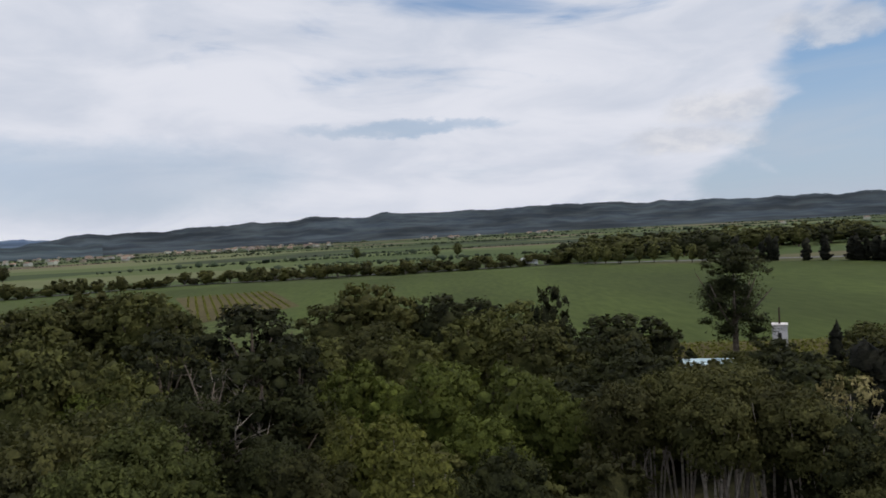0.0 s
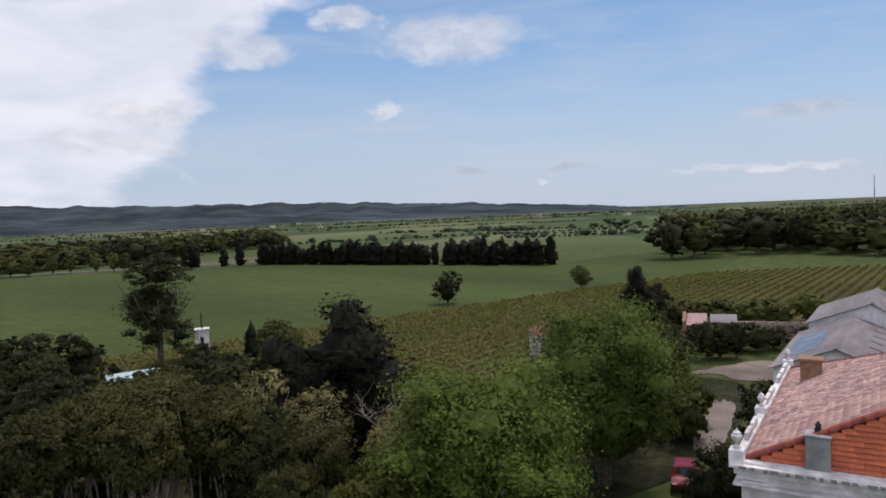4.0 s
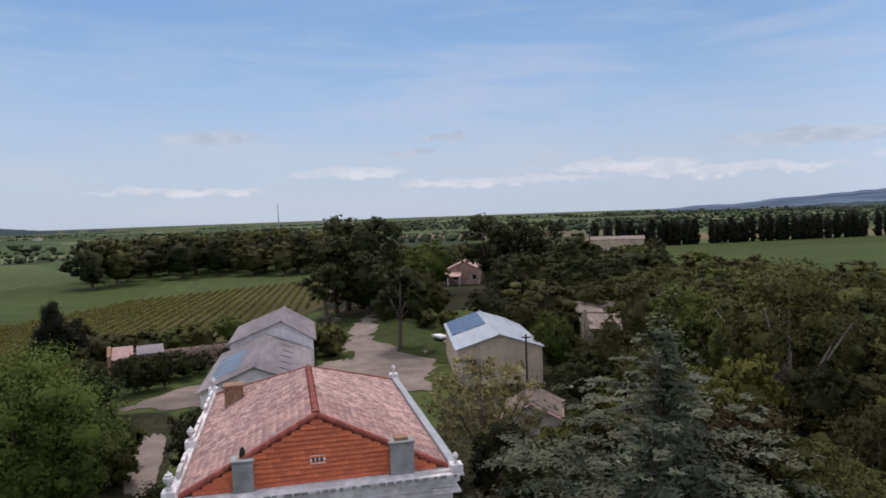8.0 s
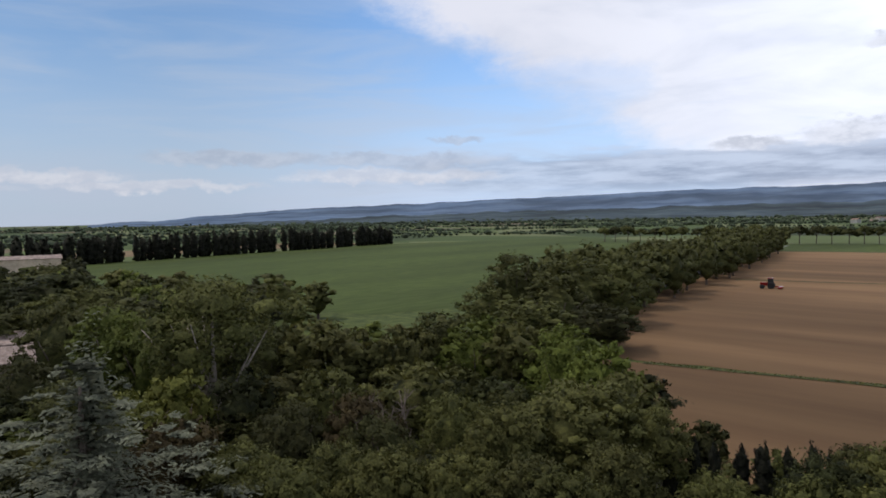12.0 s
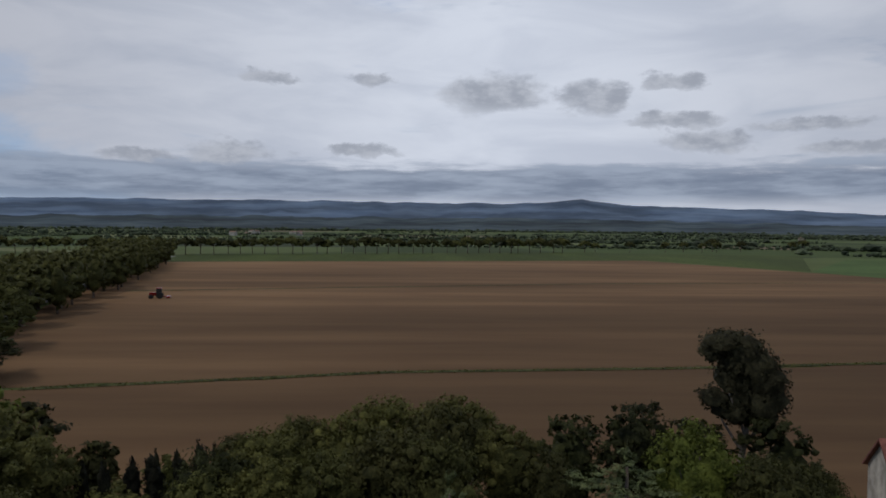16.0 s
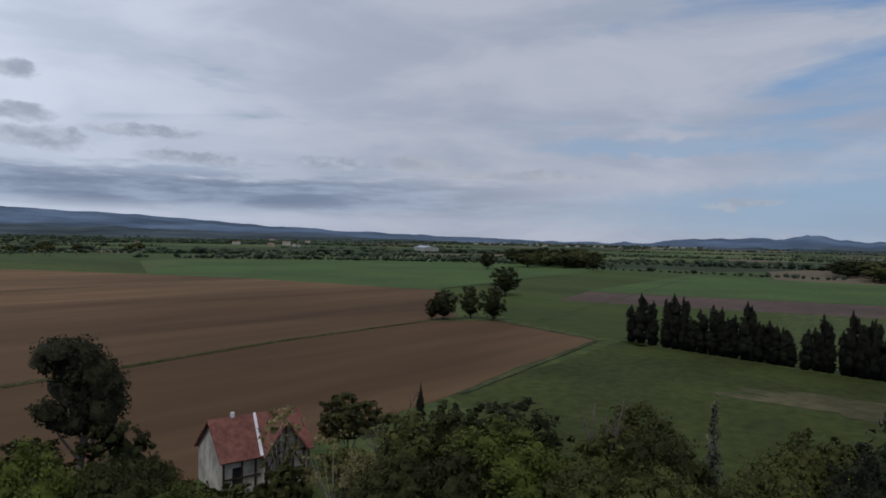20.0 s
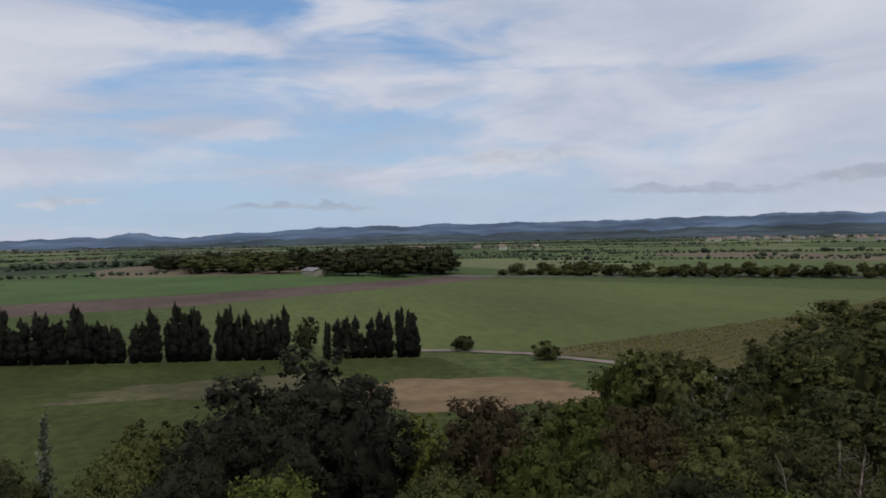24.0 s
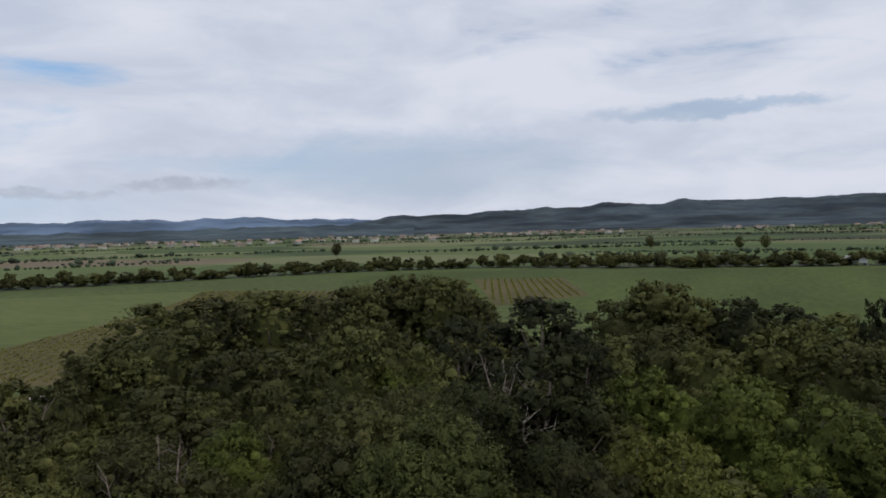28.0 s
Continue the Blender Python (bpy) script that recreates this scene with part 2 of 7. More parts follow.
def ground_material():
    """Far country: a patchwork of parcels, grass near by."""
    m = bpy.data.materials.new("meadow and far parcels")
    m.use_nodes = True
    n = Nodes(m.node_tree)
    shader = m.node_tree.nodes["Principled BSDF"]
    place = n.add("ShaderNodeNewGeometry").outputs["Position"]
    cells = n.add("ShaderNodeTexVoronoi", Vector=n.stretch(place, (0.0046, 0.0085, 0.0), 0.4), Scale=1.0, Randomness=0.9)
    pick = n.add("ShaderNodeSeparateColor", Color=cells.outputs["Color"]).outputs
    ramp = n.tree.nodes.new("ShaderNodeValToRGB")
    ramp.color_ramp.interpolation = "CONSTANT"
    for k, (pos, c) in enumerate([(0.0, (0.055, 0.078, 0.026)), (0.30, (0.078, 0.100, 0.036)), (0.50, (0.040, 0.056, 0.022)),
                                  (0.66, (0.115, 0.125, 0.058)), (0.80, (0.125, 0.098, 0.066)), (0.90, (0.034, 0.044, 0.022))]):
        stop = ramp.color_ramp.elements[k] if k < 2 else ramp.color_ramp.elements.new(pos)
        stop.position, stop.color = pos, (*c, 1)
    n.feed(ramp.inputs[0], pick[0])
    length = n.tree.nodes.new("ShaderNodeVectorMath")
    length.operation = "LENGTH"
    n.feed(length.inputs[0], place)
    reach = n.step(length.outputs["Value"], 260.0, 420.0)
    grain = n.noise(place, 0.35, 8.0, 0.65)
    grass = n.mix(n.step(grain, 0.3, 0.7), (0.035, 0.048, 0.016), (0.085, 0.105, 0.032))
    colour = n.mix(reach, grass, ramp.outputs[0])
    colour = n.mix(1.0, colour, n.mix(n.noise(place, 0.02, 4.0), (0.7, 0.7, 0.7), (1.25, 1.25, 1.2)), "MULTIPLY")
    n.feed(shader.inputs["Base Color"], colour)
    shader.inputs["Roughness"].default_value = 0.95
    shader.inputs["Specular IOR Level"].default_value = 0.1
    return m


def sheet_mesh(name, corners, z, mat, label, category="field", thick=0.0):
    """A flat parcel from its corners in order."""
    me = bpy.data.meshes.new(name)
    me.from_pydata([(x, y, z) for x, y in corners], [], [list(range(len(corners)))])
    me.materials.append(mat)
    ob = new(name, me)
    if ob.data.polygons[0].normal.z < 0:
        me.flip_normals()
    return tagged(ob, label, category, kind="structure")


def ragged(corners, step=2.0, amount=0.8, seed=0.0):
    """Breaks the straight edges of an outline into short uneven ones."""
    out = []
    for (x0, y0), (x1, y1) in zip(corners, corners[1:] + corners[:1]):
        n = max(1, int(math.hypot(x1 - x0, y1 - y0) / step))
        for k in range(n):
            x, y = x0 + (x1 - x0) * k / n, y0 + (y1 - y0) * k / n
            out.append((x + amount * noise.noise(Vector((x * 0.4, y * 0.4, seed))), y + amount * noise.noise(Vector((x * 0.4, y * 0.4, seed + 9)))))
    return out


def patch(name, x, y, wide, deep, az, z, mat, label, category="field", rag=0.25, seed=1.0):
    """A rounded patch of ground with a ragged edge."""
    n, corners = 56, []
    for k in range(n):
        a = 2 * math.pi * k / n
        f = 1 + rag * noise.fractal(Vector((math.cos(a) * 1.6, math.sin(a) * 1.6, seed)), 0.7, 2.2, 4)
        u, v = math.cos(a) * wide * f, math.sin(a) * deep * f
        s, c = math.sin(radians(az)), math.cos(radians(az))
        corners.append((x + u * s + v * c, y + u * c - v * s))
    return sheet_mesh(name, corners, z, mat, label, category)


rings = [0, 30, 80, 200, 500, 1200, 2500, 4900]
me = bpy.data.meshes.new("ground")
verts, faces, SEG = [(0, 0, 0)], [], 96
for r in rings[1:]:
    verts += [(r * math.sin(2 * math.pi * k / SEG), r * math.cos(2 * math.pi * k / SEG), 0) for k in range(SEG)]
for k in range(SEG):
    faces.append((0, 1 + (k + 1) % SEG, 1 + k))
    for j in range(len(rings) - 2):
        p, q = 1 + j * SEG, 1 + (j + 1) * SEG
        faces.append((p + k, p + (k + 1) % SEG, q + (k + 1) % SEG, q + k))
me.from_pydata(verts, [], faces)
me.materials.append(ground_material())
tagged(new("ground", me), "grassy ground and patchwork of far farmland", "ground", kind="structure")

WHEAT = material("young green wheat", (0.038, 0.054, 0.011), (0.056, 0.075, 0.018), 0.5, 0.9, coarse=0.22, coarse_scale=0.022, lean=(1, 0.25, 1), turn=0.35, where="Position", detail=8, gloss=0.1)
WHEAT_PALE = material("pale green barley", (0.064, 0.078, 0.023), (0.086, 0.101, 0.032), 0.4, 0.9, coarse=0.15, coarse_scale=0.02, lean=(0.3, 1, 1), where="Position", detail=8, gloss=0.1)
TEAL = material("blue-green cereal", (0.048, 0.081, 0.022), (0.067, 0.105, 0.031), 0.4, 0.9, coarse=0.15, coarse_scale=0.02, where="Position", detail=8, gloss=0.1)
# Coarse bands: soil tone, with cloud shade put into their contrast.
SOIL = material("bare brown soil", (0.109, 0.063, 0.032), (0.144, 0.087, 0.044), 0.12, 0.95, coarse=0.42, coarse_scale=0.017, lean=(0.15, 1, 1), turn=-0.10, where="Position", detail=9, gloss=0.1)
SOIL_PALE = material("dry tan soil", (0.121, 0.081, 0.045), (0.171, 0.121, 0.068), 0.3, 0.95, coarse=0.2, coarse_scale=0.04, where="Position", detail=8, gloss=0.1)
SOIL_DARK = material("dark purplish soil", (0.072, 0.050, 0.040), (0.105, 0.075, 0.060), 0.3, 0.95, coarse=0.2, coarse_scale=0.03, where="Position", detail=8, gloss=0.1)
THIN_GRASS = material("thin grass over tan soil", (0.055, 0.055, 0.024), (0.098, 0.085, 0.046), 0.5, 0.95, coarse=0.25, coarse_scale=0.06, where="Position", detail=9, gloss=0.1)
SOIL_VINE = material("weedy vineyard soil", (0.058, 0.048, 0.020), (0.091, 0.076, 0.034), 0.6, 0.95, coarse=0.2, coarse_scale=0.03, where="Position", detail=8, gloss=0.1)
GRASS = material("mown grass", (0.029, 0.038, 0.009), (0.050, 0.061, 0.017), 0.6, 0.95, coarse=0.2, coarse_scale=0.05, where="Position", detail=8, gloss=0.1)
# Much darker than the grass; laid below the woods and garden trees.
DARK_FLOOR = material("very dark ground", (0.014, 0.015, 0.007), (0.040, 0.038, 0.018), 0.9, 0.95, coarse=0.3, coarse_scale=0.1, where="Position", detail=8, gloss=0.1)
VERGE = material("dark verge grass", (0.030, 0.036, 0.016), (0.075, 0.080, 0.034), 0.9, 0.95, coarse=0.3, coarse_scale=0.1, where="Position", detail=8, gloss=0.1)
GRAVEL = material("pale gravel", (0.164, 0.131, 0.112), (0.226, 0.185, 0.162), 0.5, 0.95, coarse=0.25, coarse_scale=0.10, where="Position", detail=10, gloss=0.1)
ASPHALT = material("worn asphalt", (0.10, 0.10, 0.10), (0.16, 0.155, 0.15), 0.8, 0.9, where="Position")
RAPE = material("yellow flowering weeds", (0.12, 0.14, 0.02), (0.42, 0.38, 0.03), 0.9, 0.95, where="Position", detail=6, gloss=0.1)

sheet_mesh("field_north_east", [(-19.1, 143.2), (-22, 303.7), (54.4, 313.2), (150.9, 266.4), (187.2, 139.4), (315.1, 143.2), (391.6, 181.4), (238.8, 95.5), (180.5, 81.2), (135.6, 90.7), (61.1, 101.2), (19.1, 107)], 0.05, WHEAT, "wide field of young green wheat")
sheet_mesh("vineyard_soil", [(11.5, 92.2), (19.2, 107.5), (61.4, 101.8), (136.3, 91.2), (181.4, 81.6), (222.7, 38.4), (165.1, 26.9), (115.2, 32.6), (73, 49.9), (48, 49.9), (38.4, 72)], 0.08, SOIL_VINE, "weedy brown soil of a vineyard")
sheet_mesh("field_behind_wood", [(-142.5, 228), (-19, 152), (-21.8, 296.4), (-123.5, 296.4), (-161.5, 266)], 0.05, WHEAT, "green cereal field beyond the wood")
sheet_mesh("small_vineyard_soil", [(-96.9, 248.9), (-64.6, 258.4), (-40.9, 194.8), (-58.9, 166.2)], 0.09, SOIL_VINE, "tan soil of a small vine plot")
sheet_mesh("field_north_west", [(-120, 26), (-112, 44), (-141, 131), (-172, 191), (-240, 150), (-308, 102), (-229, -21), (-150, -18)], 0.05, WHEAT_PALE, "wide field of pale green barley")
sheet_mesh("vine_strip_soil", [(-108, 46), (-112, 44), (-141, 131), (-175, 192), (-120, 200), (-60, 90)], 0.08, SOIL_VINE, "brown soil of a vine plot beside the wood")
sheet_mesh("brown_strip", [(-229, -21), (-308, 102), (-343, 97), (-277, -25), (-250, -120), (-205, -110)], 0.07, SOIL_DARK, "narrow strip of bare brown soil")
sheet_mesh("teal_field", [(-279, -27), (-345, 97), (-372, 96), (-425, -37), (-430, -140), (-252, -122)], 0.06, TEAL, "strip of blue-green cereal")
sheet_mesh("meadow_west", ragged([(-133, -56), (-120, -8), (-112, 26), (-60, 40), (-45, -10), (-70, -52)], 5.0, 1.6), 0.05, GRASS, "rough green meadow with bare patches")
patch("tan_field", -85, 26, 17, 9, 20, 0.09, SOIL_PALE, "bare patch of dry tan soil", rag=0.35, seed=2.0)
patch("tan_patch_west", -98, -6, 22, 6, 5, 0.09, THIN_GRASS, "dry tan patch in the meadow", rag=0.5, seed=3.0)
patch("yellow_flowers", -67, -8, 6, 2.6, 10, 0.10, RAPE, "yellow flowering weeds in the meadow", "flowers", 0.5, 4.0)
sheet_mesh("field_west", [(-148, -92), (-133, -58), (-128, -50), (-200, -40), (-420, -100), (-420, -200), (-215, -165)], 0.05, WHEAT, "green cereal field with wheel tracks")
sheet_mesh("field_west_far", [(-209, -162), (-174, -306), (-260, -420), (-500, -420), (-480, -210)], 0.05, TEAL, "green field beyond the bare soil")
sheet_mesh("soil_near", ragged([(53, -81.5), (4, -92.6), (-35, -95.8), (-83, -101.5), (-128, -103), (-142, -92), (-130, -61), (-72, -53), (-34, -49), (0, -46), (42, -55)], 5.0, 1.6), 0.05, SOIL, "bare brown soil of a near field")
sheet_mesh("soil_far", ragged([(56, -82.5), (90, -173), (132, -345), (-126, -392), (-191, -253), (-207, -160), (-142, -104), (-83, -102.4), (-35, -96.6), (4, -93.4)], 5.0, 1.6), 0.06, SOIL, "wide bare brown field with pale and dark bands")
sheet_mesh("field_south_far", [(134, -350), (160, -420), (-100, -500), (-260, -470), (-174, -306), (-128, -396)], 0.05, WHEAT, "green strip before the avenue")
sheet_mesh("field_south_east", ragged([(112, -89), (190, -60), (275, -84), (349, -80), (392, -330), (330, -480), (170, -410), (138, -330), (96, -128)], 5.0, 1.6), 0.05, WHEAT, "wide green wheat field")
sheet_mesh("yard", ragged([(73, 36), (83, 32), (86, 22), (97, 15.5), (110, 16.4), (128, 16.8), (140, 16), (140, 14.2), (131, 14.4), (112, 12.5), (104, 8.5), (98, 5), (94, 1.5), (84, 3), (78, 2), (75, 24)], 1.2, 1.8), 0.08, GRAVEL, "pale gravel yard and track between farm sheds", "yard")
sheet_mesh("lawn", ragged([(96, 16), (100, 22), (122, 26), (142, 24), (142, 8), (124, 2), (112, -4), (98, -4), (92, 0)], 2.0, 2.0), 0.05, GRASS, "grass round the track", "lawn")
sheet_mesh("bare_headland", ragged([(152, 24), (163, 32), (176, 26), (170, 8), (156, 12)], 2.0, 2.0), 0.07, SOIL_PALE, "bare tan headland beyond the vines")

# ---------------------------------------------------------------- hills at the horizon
# Haze is put into the hill colours: bluer and paler with distance.
HILL_NEAR = material("wooded haze-tinted hills", (0.021, 0.030, 0.041), (0.049, 0.061, 0.065), 0.009, 0.95, coarse=0.5, coarse_scale=0.003, where="Position", detail=9, gloss=0.05)
HILL_FAR = material("haze-tinted far mountains", (0.062, 0.092, 0.143), (0.099, 0.135, 0.189), 0.005, 0.95, coarse=0.35, coarse_scale=0.002, where="Position", detail=8, gloss=0.05)


def range_of_hills(knots, foot, crest, rough, mat, label, seed):
    """A range along the horizon. knots: azimuth and height of the skyline in degrees; foot and crest: distances."""
    a0, a1 = knots[0][0], knots[-1][0]
    n = int((a1 - a0) * 4)
    rows = 12
    verts, faces = [], []
    azs, els = [k[0] for k in knots], [k[1] for k in knots]
    for i in range(n + 1):
        deg = a0 + (a1 - a0) * i / n
        bump = noise.fractal(Vector((deg * 0.35, seed, 0.0)), 0.8, 2.1, 5) * rough
        top = 20 + crest * math.tan(radians(float(np.interp(deg, azs, els)) + bump))
        top = max(top, -3.0)
        for j in range(rows):
            f = j / (rows - 1)
            r = foot + (crest - foot) * f
            h = top * f ** 1.6
            if 0 < j < rows - 1:
                h *= 1 + 0.35 * noise.fractal(Vector((deg * 0.5, r * 0.002, seed)), 0.9, 2.0, 4) * (1 - f)
            verts.append((r * math.sin(radians(deg)), r * math.cos(radians(deg)), h if j else -2.0))
        verts.append((min(crest + 200, 4950) * math.sin(radians(deg)), min(crest + 200, 4950) * math.cos(radians(deg)), -5.0))
        if i:
            p, q = (i - 1) * (rows + 1), i * (rows + 1)
            faces += [(p + j, p + j + 1, q + j + 1, q + j) for j in range(rows)]
    me = bpy.data.meshes.new("hills")
    me.from_pydata(verts, [], faces)
    me.materials.append(mat)
    for p in me.polygons:
        p.use_smooth = True
    return tagged(new("hill_range", me), label, "hills", kind="structure")


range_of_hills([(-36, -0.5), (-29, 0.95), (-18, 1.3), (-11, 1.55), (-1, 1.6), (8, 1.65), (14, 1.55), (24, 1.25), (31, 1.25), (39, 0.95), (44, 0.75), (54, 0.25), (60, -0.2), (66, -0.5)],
               2300, 3700, 0.24, HILL_NEAR, "long low range of dark wooded haze-tinted hills", 3.0)
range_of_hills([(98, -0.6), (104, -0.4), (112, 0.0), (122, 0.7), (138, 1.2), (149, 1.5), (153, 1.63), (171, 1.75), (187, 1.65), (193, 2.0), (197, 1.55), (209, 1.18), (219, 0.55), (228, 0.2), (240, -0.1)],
               2600, 4750, 0.10, HILL_FAR, "far haze-tinted mountain range under low cloud", 11.0)
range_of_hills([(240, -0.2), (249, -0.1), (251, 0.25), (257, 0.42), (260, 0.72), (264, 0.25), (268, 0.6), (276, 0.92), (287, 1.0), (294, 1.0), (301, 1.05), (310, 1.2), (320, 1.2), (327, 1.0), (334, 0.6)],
               3200, 4700, 0.22, HILL_FAR, "far line of haze-tinted hills", 21.0)

# The foothills also carry painted haze in their base colour.
HILL_MID = material("haze-tinted foothills", (0.029, 0.042, 0.055), (0.061, 0.079, 0.082), 0.010, 0.95, coarse=0.4, coarse_scale=0.003, where="Position", detail=9, gloss=0.05)
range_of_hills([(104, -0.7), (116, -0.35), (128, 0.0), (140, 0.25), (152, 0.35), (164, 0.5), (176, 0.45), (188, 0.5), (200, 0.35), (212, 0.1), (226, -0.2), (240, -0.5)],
               1900, 2900, 0.16, HILL_MID, "low haze-tinted foothills below the mountains", 31.0)
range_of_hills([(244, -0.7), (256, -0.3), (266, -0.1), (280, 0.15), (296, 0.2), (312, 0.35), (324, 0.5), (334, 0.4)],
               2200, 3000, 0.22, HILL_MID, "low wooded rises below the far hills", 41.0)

# ---------------------------------------------------------------- trees
rng = np.random.default_rng(5)
_ico = bmesh.new()
bmesh.ops.create_icosphere(_ico, subdivisions=1, radius=1.0)
LOW_V = np.array([v.co[:] for v in _ico.verts])
LOW_F = [[v.index for v in f.verts] for f in _ico.faces]
_ico.free()
_ico = bmesh.new()
bmesh.ops.create_icosphere(_ico, subdivisions=2, radius=1.0)
MID_V = np.array([v.co[:] for v in _ico.verts])
MID_F = [[v.index for v in f.verts] for f in _ico.faces]
_ico.free()


TIN_V = np.array([(0, 0, 1), (0, 0, -1)] + [(math.cos(1.2566 * k + q) * 0.894, math.sin(1.2566 * k + q) * 0.894, z) for z, q in ((0.447, 0.0), (-0.447, 0.628)) for k in range(5)])
TIN_F = [[0, 2 + k, 2 + (k + 1) % 5] for k in range(5)] + [[1, 7 + (k + 1) % 5, 7 + k] for k in range(5)] + [[2 + k, 7 + k, 2 + (k + 1) % 5] for k in range(5)] + [[2 + (k + 1) % 5, 7 + k, 7 + (k + 1) % 5] for k in range(5)]


NORMALS = {}


def unit(v):
    return v / np.maximum(np.linalg.norm(v, axis=1), 1e-6)[:, None]


def crown_mesh(name, lobes, count, size, mat, seed, core=0.5, flat=0.0, spread=0.5, long=0.55, tuft=0.24, shell=(0.62, 1.03), sprig=20):
    """A crown of many small leaf sprays: rounded tufts of sprays over uneven lobes (x, y, z, rx, ry, rz), with a loose core inside.
    The sprays are shaded with the roundness of their tuft and lobe."""
    g = np.random.default_rng(seed)
    lobes = np.array(lobes, float)
    area = (lobes[:, 3] * lobes[:, 4] + lobes[:, 3] * lobes[:, 5] + lobes[:, 4] * lobes[:, 5])
    m = min(max(len(lobes) * 3, count // sprig), max(len(lobes), count - 1))
    on = np.concatenate([np.arange(len(lobes)), g.choice(len(lobes), m - len(lobes), p=area / area.sum())])
    d = g.normal(size=(m, 3))
    d[:, 2] += 0.35
    d = unit(d)
    heart = lobes[on, :3] + lobes[on, 3:] * d * g.uniform(*shell, (m, 1))
    which = np.concatenate([np.arange(m), g.integers(0, m, count - m)])
    wide = lobes[on][which, 3:] * tuft * g.uniform(0.65, 1.35, (m, 1))[which]
    e = np.clip(g.normal(size=(count, 3)), -1.5, 1.5)
    p = heart[which] + e * wide
    e = unit(e + d[which] * 0.8)
    nrm = e * 0.5 + d[which] * 0.5 + g.normal(size=(count, 3)) * spread
    nrm[:, 2] += flat + 0.2
    nrm = unit(nrm)
    nrm *= np.where((nrm * (e + d[which])).sum(1) < 0, -1.0, 1.0)[:, None]
    u = unit(np.cross(nrm, g.normal(size=(count, 3))))
    v = np.cross(nrm, u)
    s = size * g.uniform(0.55, 1.4, (count, 1))
    sprays = np.stack([p + u * s * 1.2, p - u * s * 0.7 + v * s * long * 1.3, p - u * s * 0.7 - v * s * long * 1.3], 1).reshape(-1, 3)
    low, high = (lobes[:, :3] - lobes[:, 3:]).min(0), (lobes[:, :3] + lobes[:, 3:]).max(0)
    heart_of_tree = (low + high) / 2 - np.array([0, 0, (high - low)[2] * 0.2])
    whole = unit((p - heart_of_tree) / np.maximum(high - low, 0.1))
    soft = unit(whole * 0.75 + d[which] * 0.32 + e * 0.10 + nrm * 0.12 + np.array([0, 0, 0.15 + flat * 0.2]))
    faces = np.arange(count * 3).reshape(-1, 3).tolist()
    verts, normals = [sprays], [np.repeat(soft, 3, 0)]
    base = count * 3
    if core:
        cv, cf = (MID_V, MID_F) if count > 6000 and len(lobes) < 60 else (LOW_V, LOW_F) if count > 1500 else (TIN_V, TIN_F)
        for lobe in lobes:
            if lobe[5] < lobe[3] * 0.35:
                continue
            jig = 1 + g.normal(size=(len(cv), 1)) * 0.16
            at = lobe[:3] + cv * jig * lobe[3:] * (0.84 if lobe[3] > 1.7 * np.median(lobes[:, 3]) and abs(lobe[0]) + abs(lobe[1]) < 0.1 else core if core >= 0.75 else core * 0.7)
            verts.append(at)
            normals.append(unit(unit((at - heart_of_tree) / np.maximum(high - low, 0.1)) * 0.6 + cv * 0.55 + np.array([0, 0, 0.15])))
            faces += [[i + base for i in f] for f in cf]
            base += len(cv)
    return shaded_mesh(name, np.concatenate(verts), faces, np.concatenate(normals), mat)


def shaded_mesh(name, verts, faces, normals, mat):
    """A mesh with the shading normals given, vertex by vertex."""
    me = bpy.data.meshes.new(name)
    me.from_pydata(verts.tolist(), [], faces, shade_flat=False)
    me.normals_split_custom_set_from_vertices(unit(normals).tolist())
    me.materials.append(mat)
    NORMALS[me.name] = normals
    return me


def tube_mesh(name, runs, mat, sides=6):
    """Tapered limbs: runs of (point, radius) pairs, all in one mesh."""
    verts, faces = [], []
    for run in runs:
        first = len(verts)
        for i, (p, r) in enumerate(run):
            p = Vector(p)
            q = Vector(run[min(i + 1, len(run) - 1)][0]) - Vector(run[max(i - 1, 0)][0])
            x = q.orthogonal().normalized()
            y = q.cross(x).normalized()
            verts += [p + (x * math.cos(2 * math.pi * k / sides) + y * math.sin(2 * math.pi * k / sides)) * r for k in range(sides)]
        for i in range(len(run) - 1):
            a = first + i * sides
            faces += [(a + k, a + (k + 1) % sides, a + sides + (k + 1) % sides, a + sides + k) for k in range(sides)]
        faces.append([first + (len(run) - 1) * sides + k for k in range(sides)])
    me = bpy.data.meshes.new(name)
    me.from_pydata([tuple(v) for v in verts], [], faces)
    me.materials.append(mat)
    for p in me.polygons:
        p.use_smooth = True
    return me


def limbs(height, radius, fork, seed, spread=0.8, count=5):
    """A trunk that forks into limbs, for a tree of height 1 unit = metres given."""
    g = np.random.default_rng(seed)
    lean = g.normal(size=2) * radius * 0.6
    f = Vector((lean[0], lean[1], fork))
    runs = [[((0, 0, -0.3), radius * 1.3), ((lean[0] * 0.3, lean[1] * 0.3, fork * 0.4), radius), (f, radius * 0.8), ((lean[0] * 1.6, lean[1] * 1.6, height * 0.9), radius * 0.2)]]
    for k in range(count):
        a = 2 * math.pi * (k + g.uniform(-0.3, 0.3)) / count
        reach = height * 0.33 * spread * g.uniform(0.7, 1.2)
        start = f * g.uniform(0.75, 1.0)
        end = Vector((math.cos(a) * reach, math.sin(a) * reach, fork + (height - fork) * g.uniform(0.45, 0.8)))
        mid = start.lerp(end, 0.5) + Vector((0, 0, -0.04 * height))
        runs.append([(start, radius * 0.5), (mid, radius * 0.33), (end, radius * 0.12)])
    return runs


